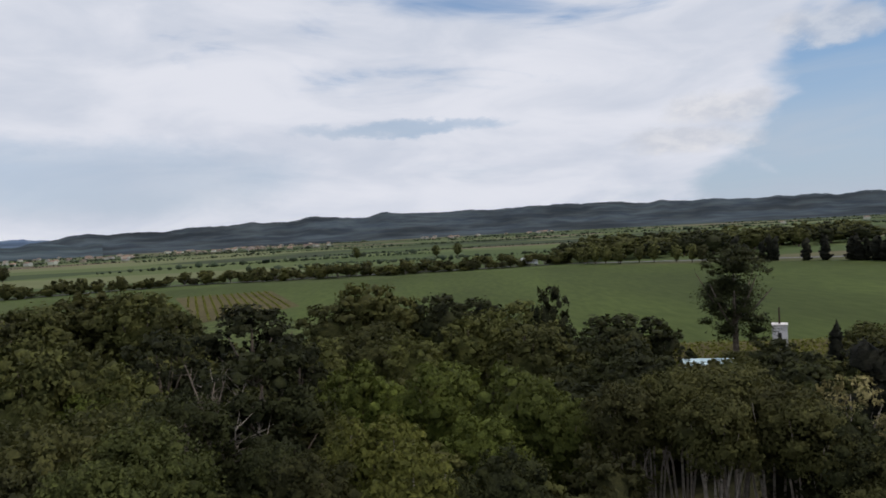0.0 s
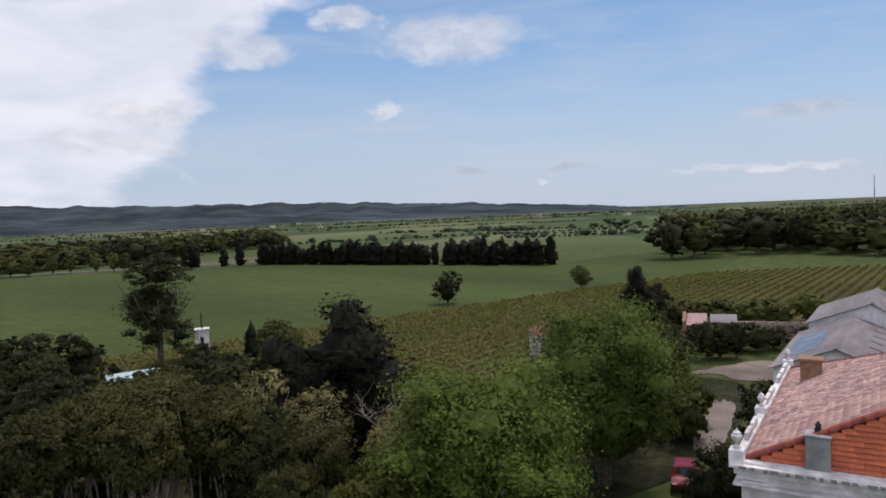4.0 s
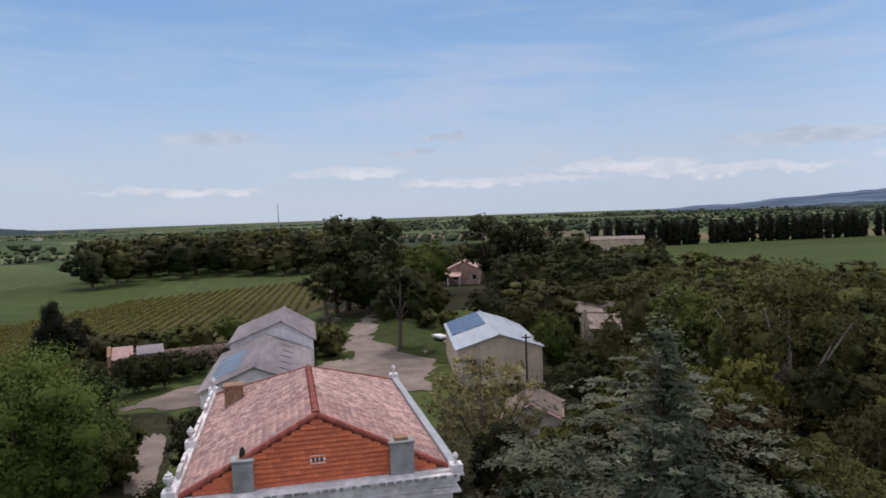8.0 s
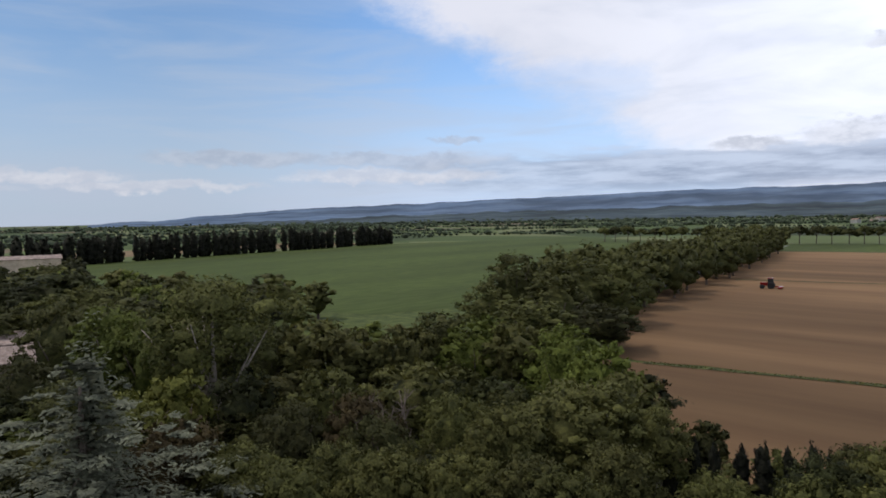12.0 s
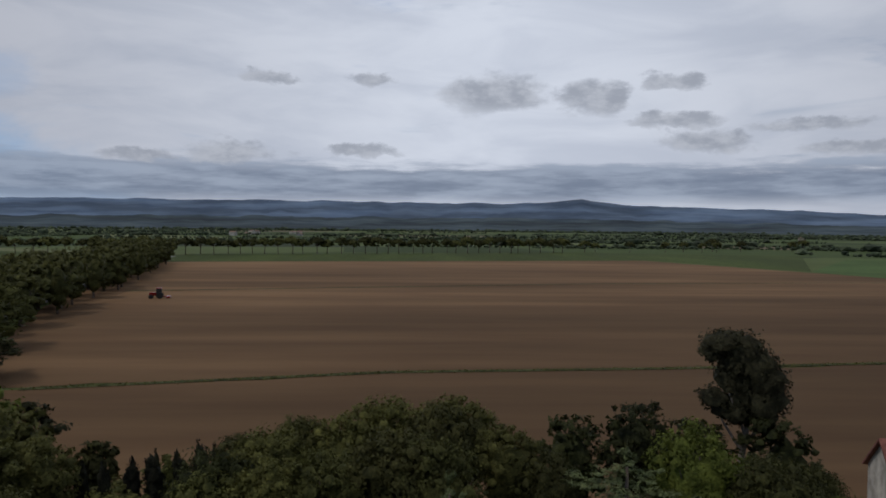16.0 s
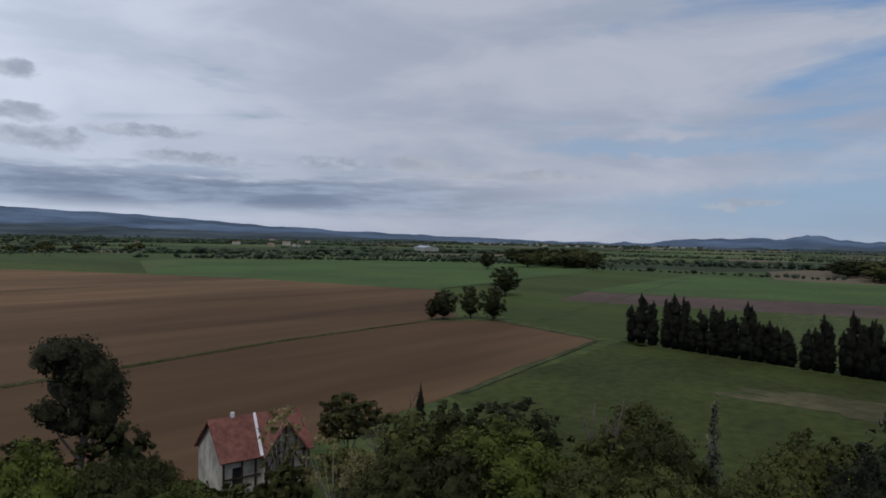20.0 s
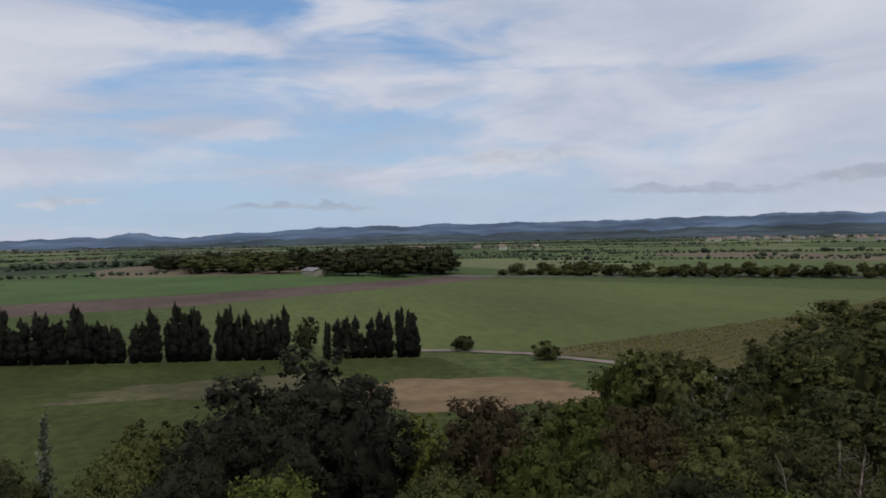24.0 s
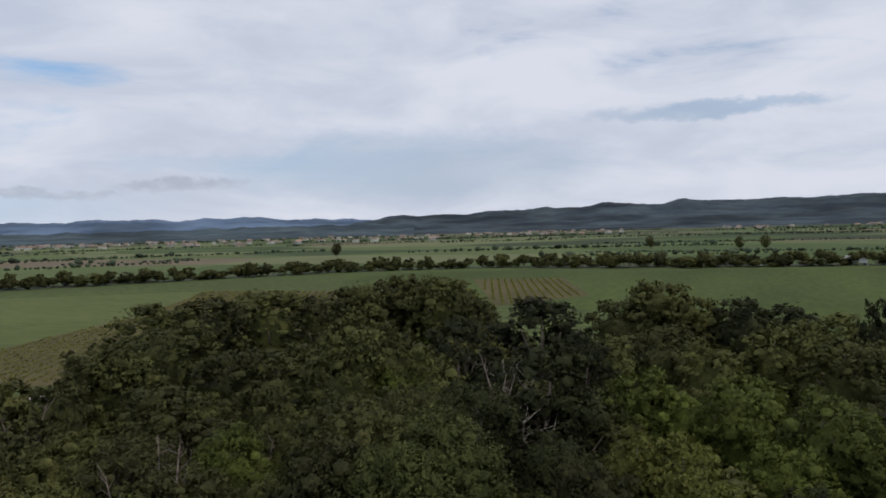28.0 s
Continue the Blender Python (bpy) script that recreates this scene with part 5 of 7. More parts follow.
def boxes(*specs, bevel=0.0):
    """A bmesh of boxes, each (x0, y0, z0, x1, y1, z1)."""
    bm = bmesh.new()
    for x0, y0, z0, x1, y1, z1 in specs:
        m = Matrix.Translation(((x0 + x1) / 2, (y0 + y1) / 2, (z0 + z1) / 2)) @ Matrix.Diagonal((x1 - x0, y1 - y0, z1 - z0, 1))
        bmesh.ops.create_cube(bm, size=1.0, matrix=m)
    if bevel:
        bmesh.ops.bevel(bm, geom=bm.edges[:], offset=bevel, segments=1, affect="EDGES")
    return bm


def prism(profile, x0, x1):
    """A profile of (y, z) points carried along x from x0 to x1."""
    bm = bmesh.new()
    a = [bm.verts.new((x0, y, z)) for y, z in profile]
    b = [bm.verts.new((x1, y, z)) for y, z in profile]
    bm.faces.new(a[::-1])
    bm.faces.new(b)
    for k in range(len(profile)):
        j = (k + 1) % len(profile)
        bm.faces.new((a[k], a[j], b[j], b[k]))
    bmesh.ops.recalc_face_normals(bm, faces=bm.faces[:])
    return bm


def slab(corners, thick):
    """A thin slab under a polygon of 3-D corners."""
    bm = bmesh.new()
    n = (Vector(corners[1]) - Vector(corners[0])).cross(Vector(corners[2]) - Vector(corners[0])).normalized()
    n = n if n.z > 0 else -n
    a = [bm.verts.new(c) for c in corners]
    b = [bm.verts.new(Vector(c) - n * thick) for c in corners]
    bm.faces.new(a)
    bm.faces.new(b[::-1])
    for k in range(len(a)):
        j = (k + 1) % len(a)
        bm.faces.new((a[k], b[k], b[j], a[j]))
    bmesh.ops.recalc_face_normals(bm, faces=bm.faces[:])
    return bm


def lathe(profile, sides=10):
    """A turned shape: (radius, z) points from the bottom up."""
    bm = bmesh.new()
    rings = [[bm.verts.new((r * math.cos(2 * math.pi * k / sides), r * math.sin(2 * math.pi * k / sides), z)) for k in range(sides)] for r, z in profile]
    for a, b in zip(rings, rings[1:]):
        for k in range(sides):
            bm.faces.new((a[k], a[(k + 1) % sides], b[(k + 1) % sides], b[k]))
    bm.faces.new(rings[0][::-1])
    bm.faces.new(rings[-1])
    return bm


def thing(name, x, y, az, label, category, group="", z=0.0):
    """An Empty at a thing's base; its +x looks along the azimuth given, its +y to the left of it."""
    ob = new(name)
    ob.matrix_world = pose(x, y, z, 0, 0, 90 - az)
    return tagged(ob, label, category, group)


def moved(ob, x, y, z):
    ob.location = (x, y, z)
    return ob


TILE_DULL = material("dull brownish red tiles", (0.13, 0.050, 0.038), (0.22, 0.090, 0.068), 2.0, 0.9, 0.2, coarse=0.2, coarse_scale=0.6, detail=8)
STUCCO = material("white lime render", (0.661, 0.632, 0.650), (0.838, 0.805, 0.824), 1.2, 0.9, 0.15, coarse=0.10, coarse_scale=0.3, detail=8)
STONE_W = material("weathered white stone", (0.528, 0.493, 0.491), (0.768, 0.725, 0.725), 2.5, 0.9, 0.3, coarse=0.2, coarse_scale=0.6, detail=8)
TILE_PINK = material("faded pink clay tiles", (0.331, 0.173, 0.189), (0.557, 0.385, 0.432), 6.0, 0.9, 0.2, island=0.34, spread=0.34, coarse=0.10, coarse_scale=0.7, detail=6)
TILE_OLD = material("weathered brown tiles", (0.17, 0.125, 0.105), (0.31, 0.245, 0.215), 2.4, 0.95, 0.3, coarse=0.25, coarse_scale=0.5, detail=8)
TILE_RED = material("red clay ridge tiles", (0.26, 0.062, 0.050), (0.36, 0.105, 0.085), 3.0, 0.85, 0.2, spread=0.15)
TILE_ORANGE = material("orange clay cladding tiles", (0.55, 0.130, 0.066), (0.70, 0.205, 0.110), 2.2, 0.85, 0.2, spread=0.16, detail=8)
# Backing darker than the tiles: shade of the joints put into its colour.
TILE_BACK = material("dark tile backing with joint shade in colour", (0.15, 0.045, 0.025), (0.20, 0.06, 0.03), 3.0, 0.95)
CEMENT = material("grey cement render", (0.22, 0.22, 0.22), (0.32, 0.32, 0.315), 1.5, 0.9, 0.2, coarse=0.15, coarse_scale=0.8, detail=8)
BRICK_OLD = material("old brown brick", (0.20, 0.11, 0.07), (0.34, 0.20, 0.13), 4.0, 0.95, 0.4, detail=8)
LEAD = material("grey lead gutter", (0.26, 0.27, 0.29), (0.36, 0.37, 0.39), 2.0, 0.6, metal=0.3)
FIBRE = material("grey fibre-cement roofing", (0.165, 0.142, 0.148), (0.235, 0.205, 0.212), 1.2, 0.9, coarse=0.2, coarse_scale=0.25, lean=(0.25, 1, 1), detail=8)
BLUE_PANEL = material("dark blue solar panels", (0.035, 0.06, 0.12), (0.055, 0.085, 0.16), 0.6, 0.25, gloss=0.5)
BLUE_PALE = material("pale blue translucent sheets", (0.110, 0.150, 0.210), (0.160, 0.200, 0.260), 0.7, 0.5, coarse=0.15, coarse_scale=0.3)
STEEL = material("pale galvanised sheet", (0.322, 0.353, 0.397), (0.409, 0.434, 0.471), 1.4, 0.55, metal=0.15, lean=(0.2, 1, 1), coarse=0.1, coarse_scale=0.3)
BEIGE = material("beige rendered wall", (0.435, 0.348, 0.263), (0.563, 0.462, 0.353), 0.9, 0.9, 0.1, coarse=0.12, coarse_scale=0.25, detail=8)
RUBBLE = material("pale rubble stone", (0.20, 0.160, 0.125), (0.40, 0.335, 0.275), 2.2, 0.95, 0.7, coarse=0.25, coarse_scale=0.5, detail=8)
PINK_WALL = material("pinkish stone wall", (0.32, 0.21, 0.165), (0.46, 0.32, 0.26), 1.6, 0.95, 0.4, coarse=0.2, coarse_scale=0.4, detail=8)
DARK = material("dark opening", (0.012, 0.012, 0.012), (0.025, 0.024, 0.022), 3.0, 0.8)
TIMBER = material("dark stained timber", (0.035, 0.022, 0.015), (0.075, 0.050, 0.036), 4.0, 0.85, 0.3)
PLASTER = material("stained cream plaster", (0.34, 0.31, 0.26), (0.50, 0.47, 0.41), 1.4, 0.9, 0.2, coarse=0.25, coarse_scale=0.5, detail=8)
WHITE = material("white paint", (0.66, 0.66, 0.65), (0.78, 0.78, 0.77), 2.0, 0.6)
RED = material("red car paint", (0.180, 0.006, 0.007), (0.216, 0.010, 0.010), 3.0, 0.25, gloss=0.5)
RUBBER = material("black rubber", (0.015, 0.015, 0.015), (0.03, 0.03, 0.03), 5.0, 0.85)
GLASS = material("dark window glass", (0.02, 0.025, 0.03), (0.03, 0.035, 0.04), 1.0, 0.08, gloss=0.6)
AQUA = material("pale aqua sheet roof", (0.36, 0.50, 0.55), (0.52, 0.64, 0.68), 0.8, 0.6, coarse=0.15, coarse_scale=0.5)

# ---------------------------------------------------------------- the large house
HOUSE_AZ, HX, HY = 77.0, 28.45, 5.6
HW, HL, EAVE, PEAK, RIDGE_END = 6.0, 18.4, 9.0, 12.2, 10.2
house = thing("mansion", HX, HY, HOUSE_AZ, "white mansion with faded pink tile roof and orange-clad gable", "house", z=-0.65)
part("wall", boxes((0.3, -HW + 0.3, -0.2, HL - 0.3, HW - 0.3, EAVE - 0.35)), STUCCO, house, "white rendered walls")
for side in (-1, 1):
    for x0 in (0.2, HL - 1.0):
        part("pilaster", boxes((x0, side * (HW - 0.75) - 0.45, 0, x0 + 0.8, side * (HW - 0.75) + 0.5, EAVE - 0.42)), STONE_W, house, "pale stone corner pilaster")
# cornice in three steps, with a row of small blocks under it
for spec, word in (((0.0, -HW, EAVE - 0.12, HL, HW, EAVE + 0.16), "band"), ((0.12, -HW + 0.12, EAVE - 0.36, HL - 0.12, HW - 0.12, EAVE - 0.121), "frieze"), ((-0.16, -HW - 0.16, EAVE + 0.161, HL + 0.1, HW + 0.16, EAVE + 0.26), "cornice"), ((-0.04, -HW - 0.04, EAVE - 0.60, HL, HW + 0.04, EAVE - 0.52), "string_course")):
    part(word, boxes(spec), STONE_W, house, "moulded white stone band")
for k in range(30):
    y = -HW + 0.35 + k * (2 * HW - 0.7) / 29 + rng.normal() * 0.06
    half = rng.uniform(0.05, 0.16)
    part("weathering", boxes((-0.175, y - half, EAVE + 0.150 - rng.uniform(0, 0.05), -0.155, y + half, EAVE + 0.255)), CEMENT, house, "dark weathered gap in the cornice edge")
part("parapet", boxes((0.15, -HW + 0.1, EAVE + 0.26, 0.55, HW - 0.1, EAVE + 0.36)), STONE_W, house, "low front parapet stained by weather")
# gable: backing wall and rows of orange cladding tiles
GB, GX = EAVE + 0.36, 0.62
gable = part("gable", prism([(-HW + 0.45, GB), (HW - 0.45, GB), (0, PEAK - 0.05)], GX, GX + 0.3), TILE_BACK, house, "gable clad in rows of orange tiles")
tile = bpy.data.meshes.new("cladding tile")
tb = boxes((-0.045, -0.246, 0.012, 0.0, 0.246, 0.212))
for v in tb.verts:
    if v.co.z < 0.1:
        v.co.x -= 0.10
tb.to_mesh(tile)
tb.free()
tile.materials.append(TILE_ORANGE)
rows = int((PEAK - GB - 0.15) / 0.205)
for j in range(rows):
    z = GB + 0.02 + j * 0.205
    half = (HW - 0.5) * (1 - (z + 0.2 - GB) / (PEAK - 0.02 - GB))
    count = int(2 * half / 0.5)
    for k in range(count):
        ob = new("cladding_tile", tile)
        ob.parent = gable
        ob.location = (GX - 0.004 + rng.normal() * 0.004, -half + (k + 0.5) * 2 * half / count, z)
        ob.rotation_euler = (rng.normal() * 0.008, 0, rng.normal() * 0.01)
        ob.scale = (1, 2 * half / count / 0.5, 1)
part("vent", boxes((GX - 0.12, -0.32, GB + 0.78, GX + 0.02, 0.32, GB + 1.15)), WHITE, house, "small white grille in the gable")
for k in range(3):
    part("vent_slot", boxes((GX - 0.135, -0.20 + k * 0.17, GB + 0.84, GX - 0.10, -0.10 + k * 0.17, GB + 1.09)), DARK, house)
# roof planes
RB = EAVE + 0.22
A1, A2 = (GX + 0.05, HW - 0.35, RB), (GX + 0.05, -HW + 0.35, RB)
B1, B2 = (HL - 0.5, HW - 0.35, RB), (HL - 0.5, -HW + 0.35, RB)
R1, R2 = (GX + 0.05, 0, PEAK), (RIDGE_END, 0, PEAK)
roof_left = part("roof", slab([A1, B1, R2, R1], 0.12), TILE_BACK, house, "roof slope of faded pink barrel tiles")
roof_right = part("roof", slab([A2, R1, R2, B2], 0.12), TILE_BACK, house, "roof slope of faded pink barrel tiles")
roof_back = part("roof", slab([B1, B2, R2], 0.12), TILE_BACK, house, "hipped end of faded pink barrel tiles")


def barrel_tile():
    """One half-round roof tile, 0.25 m wide and 0.42 m long, lying along -x (downhill)."""
    pts = [(-0.115, 0.0), (-0.07, 0.065), (0.0, 0.09), (0.07, 0.065), (0.115, 0.0)]
    verts = [(x, y * (1.0 if x < 0 else 0.86), z + (0.0 if x > 0 else 0.025)) for x in (-0.21, 0.21) for y, z in pts]
    faces = [(k, k + 1, k + 6, k + 5) for k in range(4)] + [(0, 1, 2, 3, 4)]
    return verts, faces


def tile_slope(parent, corners, down, across, origin, mat, singles, first=0.0):
    """Covers a slope with barrel tiles: the first ones as parts, the others joined."""
    down, across, origin = Vector(down).normalized(), Vector(across).normalized(), Vector(origin)
    up_n = across.cross(down)
    up_n = up_n if up_n.z > 0 else -up_n
    flat = [((Vector(c) - origin).dot(across), (Vector(c) - origin).dot(down)) for c in corners]
    tv, tf = barrel_tile()
    single = bpy.data.meshes.new("roof tile")
    single.from_pydata(tv, [], tf)
    single.materials.append(mat)
    verts, faces, places = [], [], []
    lo_a, hi_a = min(p[0] for p in flat), max(p[0] for p in flat)
    lo_d, hi_d = min(p[1] for p in flat), max(p[1] for p in flat)
    a = lo_a + 0.13
    while a < hi_a:
        d = lo_d + 0.2
        while d < hi_d:
            if inside(a, d, flat):
                places.append((a + rng.normal() * 0.008, d + rng.normal() * 0.012))
            d += 0.36
        a += 0.245
    for i, (a, d) in enumerate(places):
        at = origin + across * a + down * d + up_n * (0.012 + rng.uniform(0, 0.014))
        turn = rng.normal() * 0.05
        ax = (-down * math.cos(turn) + across * math.sin(turn)).normalized()
        m = Matrix((ax, up_n.cross(ax), up_n)).transposed().to_4x4()
        m.translation = at
        if i < singles:
            ob = new("roof_tile", single)
            ob.parent, ob.matrix_local = parent, m
        else:
            base = len(verts)
            verts += [tuple(m @ Vector(v)) for v in tv]
            faces += [[k + base for k in f] for f in tf]
    me = bpy.data.meshes.new("roof tiles")
    me.from_pydata(verts, [], faces)
    me.materials.append(mat)
    ob = new("roof_tiles", me)
    ob.parent = parent
    tagged(ob, kind="stuff")


slope = math.atan2(PEAK - RB, HW - 0.35)
tile_slope(roof_left, [A1, B1, R2, R1], (0, math.cos(slope), -math.sin(slope)), (1, 0, 0), R1, TILE_PINK, 280)
tile_slope(roof_right, [A2, B2, R2, R1], (0, -math.cos(slope), -math.sin(slope)), (1, 0, 0), R1, TILE_PINK, 280)
back_fall = Vector((HL - 0.5 - RIDGE_END, 0, RB - PEAK))
tile_slope(roof_back, [B1, B2, R2], back_fall, (0, 1, 0), R2, TILE_PINK, 0)


def ridge_line(a, b, r=0.14):
    """A row of half-round ridge tiles from a to b."""
    a, b = Vector(a), Vector(b)
    n = max(2, int((b - a).length / 0.4))
    for k in range(n):
        p, q = a.lerp(b, k / n), a.lerp(b, (k + 1.12) / n)
        me = tube_mesh("ridge tile", [[(p, r * 1.08), (q, r * 0.92)]], TILE_RED, 8)
        ob = new("ridge_tile", me)
        ob.parent = house


ridge_line((GX - 0.1, 0, PEAK + 0.04), (RIDGE_END, 0, PEAK + 0.04), 0.17)
ridge_line((GX - 0.06, HW - 0.30, RB + 0.12), (GX - 0.06, 0, PEAK + 0.05), 0.13)
ridge_line((GX - 0.06, -HW + 0.30, RB + 0.12), (GX - 0.06, 0, PEAK + 0.05), 0.13)
ridge_line(R2, (B1[0], B1[1], B1[2] + 0.08), 0.13)
ridge_line(R2, (B2[0], B2[1], B2[2] + 0.08), 0.13)
# chimneys
for y, wide, tall, pot in ((3.05, 0.42, 1.35, True), (-3.55, 0.52, 1.45, False)):
    stack = part("chimney", boxes((0.22, y - wide, EAVE + 0.26, 0.95, y + wide, EAVE + 0.26 + tall), (0.17, y - wide - 0.05, EAVE + 0.262 + tall, 1.0, y + wide + 0.05, EAVE + 0.36 + tall), bevel=0.02), CEMENT, house, "square grey rendered chimney")
    if pot:
        moved(part("chimney_pot", lathe([(0.12, 0), (0.14, 0.1), (0.09, 0.28), (0.13, 0.3), (0.02, 0.46)]), DARK, stack), 0.6, y, EAVE + 0.36 + tall)
    else:
        part("chimney_cap", boxes((0.35, y - 0.3, EAVE + 0.36 + tall, 0.85, y + 0.3, EAVE + 0.48 + tall)), BRICK_OLD, stack)
part("rear_chimney", boxes((12.2, 3.7, RB, 13.0, 4.7, RB + 1.75), (12.1, 3.6, RB + 1.752, 13.1, 4.8, RB + 1.9), bevel=0.02), BRICK_OLD, house, "old brown brick chimney")
# side parapets: lead gutter on one side, balustrade with urns on the other
part("gutter", boxes((0.3, -HW - 0.10, EAVE + 0.26, HL, -HW + 0.30, EAVE + 0.50), bevel=0.03), LEAD, house, "grey lead-covered side parapet")
part("side_parapet", boxes((0.3, HW - 0.28, EAVE + 0.26, HL, HW + 0.06, EAVE + 0.48), bevel=0.03), STONE_W, house, "white stone side parapet")
URN = [(0.20, 0), (0.20, 0.12), (0.08, 0.18), (0.10, 0.30), (0.24, 0.46), (0.27, 0.66), (0.16, 0.74), (0.20, 0.80), (0.05, 0.92), (0.03, 1.0)]
for x, y, s in ((0.25, HW - 0.1, 0.8), (0.25, -HW + 0.12, 0.5), (7.0, HW - 0.1, 0.7), (HL - 0.3, HW - 0.1, 0.7), (HL - 0.3, -HW + 0.1, 0.6)):
    part("pedestal", boxes((x - 0.28, y - 0.28, EAVE + 0.26, x + 0.28, y + 0.28, EAVE + 0.26 + 0.7 * s), bevel=0.03), STONE_W, house)
    urn = part("urn", lathe(URN), STONE_W, house, "carved white stone urn")
    urn.scale = (s, s, s)
    moved(urn, x, y, EAVE + 0.26 + 0.7 * s)
for x in (3.0, 4.5, 7.5, 9.0, 10.5, 13.5, 15.0, 16.5):
    part("baluster_block", boxes((x - 0.55, HW - 0.20, EAVE + 0.48, x + 0.55, HW - 0.02, EAVE + 0.80), bevel=0.03), STONE_W, house)

# ---------------------------------------------------------------- sheds and farm buildings


def gabled(name, x, y, az, width, length, eave, peak, wall_mat, roof_mat, label, category="shed", over=0.25, thick=0.10, group="", z=0.0, off=0.0):
    """A simple gabled building: origin in the middle of its front wall, ridge running along az, off to one side by off."""
    ob = thing(name, x, y, az, label, category, group, z)
    w2 = width / 2
    part("wall", prism([(-w2, -0.2), (w2, -0.2), (w2, eave), (off, peak - 0.05), (-w2, eave)], 0, length), wall_mat, ob)
    for s in (-1, 1):
        drop = (peak - eave) / (w2 - s * off) * over
        part("roof", slab([(-over, s * (w2 + over), eave - drop + 0.06), (length + over, s * (w2 + over), eave - drop + 0.06), (length + over, off, peak + 0.06), (-over, off, peak + 0.06)], thick), roof_mat, ob)
    part("ridge_cap", prism([(off - 0.2, peak + 0.03), (off + 0.2, peak + 0.03), (off, peak + 0.15)], -over, length + over), roof_mat, ob)
    return ob


near_shed = gabled("farm_hangar", 70.0, 19.9, 79.0, 10.6, 20.0, 3.4, 5.5, STUCCO, FIBRE, "long hangar with grey fibre-cement roof and pale sheets", "hangar", 0.4, z=-0.5)
fall = (5.5 - 3.4) / 5.3
for k in range(6):
    part("roof_light", slab([(3 + k * 2.0, 4.9, 5.60 - 4.9 * fall), (4.9 + k * 2.0, 4.9, 5.60 - 4.9 * fall), (4.9 + k * 2.0, 1.9, 5.60 - 1.9 * fall), (3 + k * 2.0, 1.9, 5.60 - 1.9 * fall)], 0.02), BLUE_PALE, near_shed, "pale blue roof sheets")
for k in range(5):
    part("roof_slot", slab([(3 + k * 3.3, -3.4, 5.60 - 3.4 * fall), (3.22 + k * 3.3, -3.4, 5.60 - 3.4 * fall), (3.22 + k * 3.3, -2.3, 5.60 - 2.3 * fall), (3 + k * 3.3, -2.3, 5.60 - 2.3 * fall)], 0.02), DARK, near_shed)
gabled("farm_hangar", 90.6, 23.2, 79.0, 10.6, 15.0, 4.5, 7.0, STUCCO, FIBRE, "second taller hangar with grey fibre-cement roof", "hangar", 0.4, z=-0.5, off=-1.2)
barn = gabled("barn", 79.2, -5.7, 86.0, 9.8, 19.0, 4.3, 5.85, BEIGE, STEEL, "beige barn with pale metal roof and solar panels", "barn", 0.25)
fall = (5.85 - 4.3) / 4.9
for k in range(5):
    for j in range(3):
        y0, y1 = 0.5 + j * 1.45, 1.87 + j * 1.45
        part("solar_panel", slab([(8.5 + k * 2.1, y1, 6.02 - y1 * fall), (10.5 + k * 2.1, y1, 6.02 - y1 * fall), (10.5 + k * 2.1, y0, 6.02 - y0 * fall), (8.5 + k * 2.1, y0, 6.02 - y0 * fall)], 0.04), BLUE_PANEL, barn, "dark blue solar panel")
part("door", boxes((-0.05, 2.2, 0, -0.003, 4.4, 3.2)), CEMENT, barn, "grey sheet door")
pole = thing("utility_pole", 74.5, -8.2, 90, "wooden utility pole with a short arm", "pole")
moved(part("post", lathe([(0.13, -0.3), (0.09, 6.6)], 8), TIMBER, pole), 0, 0, 0)
part("arm", boxes((-0.05, -0.5, 6.2, 0.05, 0.5, 6.32)), TIMBER, pole)
low = gabled("outbuilding", 60.8, -7.0, 100.0, 5.0, 6.0, 1.6, 2.8, PLASTER, TILE_PINK, "low outbuilding with old pink tile roof", "shed", 0.3)
fall = math.atan2(1.2, 2.5)
for s in (-1, 1):
    tile_slope(low, [(0, 0, 2.88), (6, 0, 2.88), (6, s * 2.7, 1.58), (0, s * 2.7, 1.58)], (0, s * math.cos(fall), -math.sin(fall)), (1, 0, 0), (0, 0, 2.9), TILE_OLD, 0)

# farmhouse among the pines
farm = gabled("farmhouse", 193, -4.5, 96.0, 9.0, 11.0, 4.4, 6.4, PINK_WALL, TILE_PINK, "pinkish stone farmhouse with tiled roof", "house", 0.4)
part("chimney", boxes((2, -1.5, 5.5, 3, -0.6, 7.6)), RUBBLE, farm)
part("porch_roof", slab([(-4.5, 0.5, 2.7), (0.0, 0.5, 3.6), (0.0, 7.5, 3.6), (-4.5, 7.5, 2.7)], 0.15), TILE_PINK, farm, "lean-to porch roof")
for y in (0.8, 4.0, 7.2):
    part("porch_post", boxes((-4.3, y - 0.15, 0, -4.0, y + 0.15, 2.7)), STUCCO, farm)
for y in (-3.0, 2.2):
    window = part("window", boxes((-0.06, y - 0.5, 1.4, 0.02, y + 0.5, 2.7)), DARK, farm, "dark window opening")
    part("sill", boxes((-0.14, y - 0.6, 1.28, 0.02, y + 0.6, 1.39)), STONE_W, window)

# ruined stone buildings
ruin = thing("ruined_building", 104, -23.5, 97, "roofless ruin with crumbling pale stone walls", "ruin")


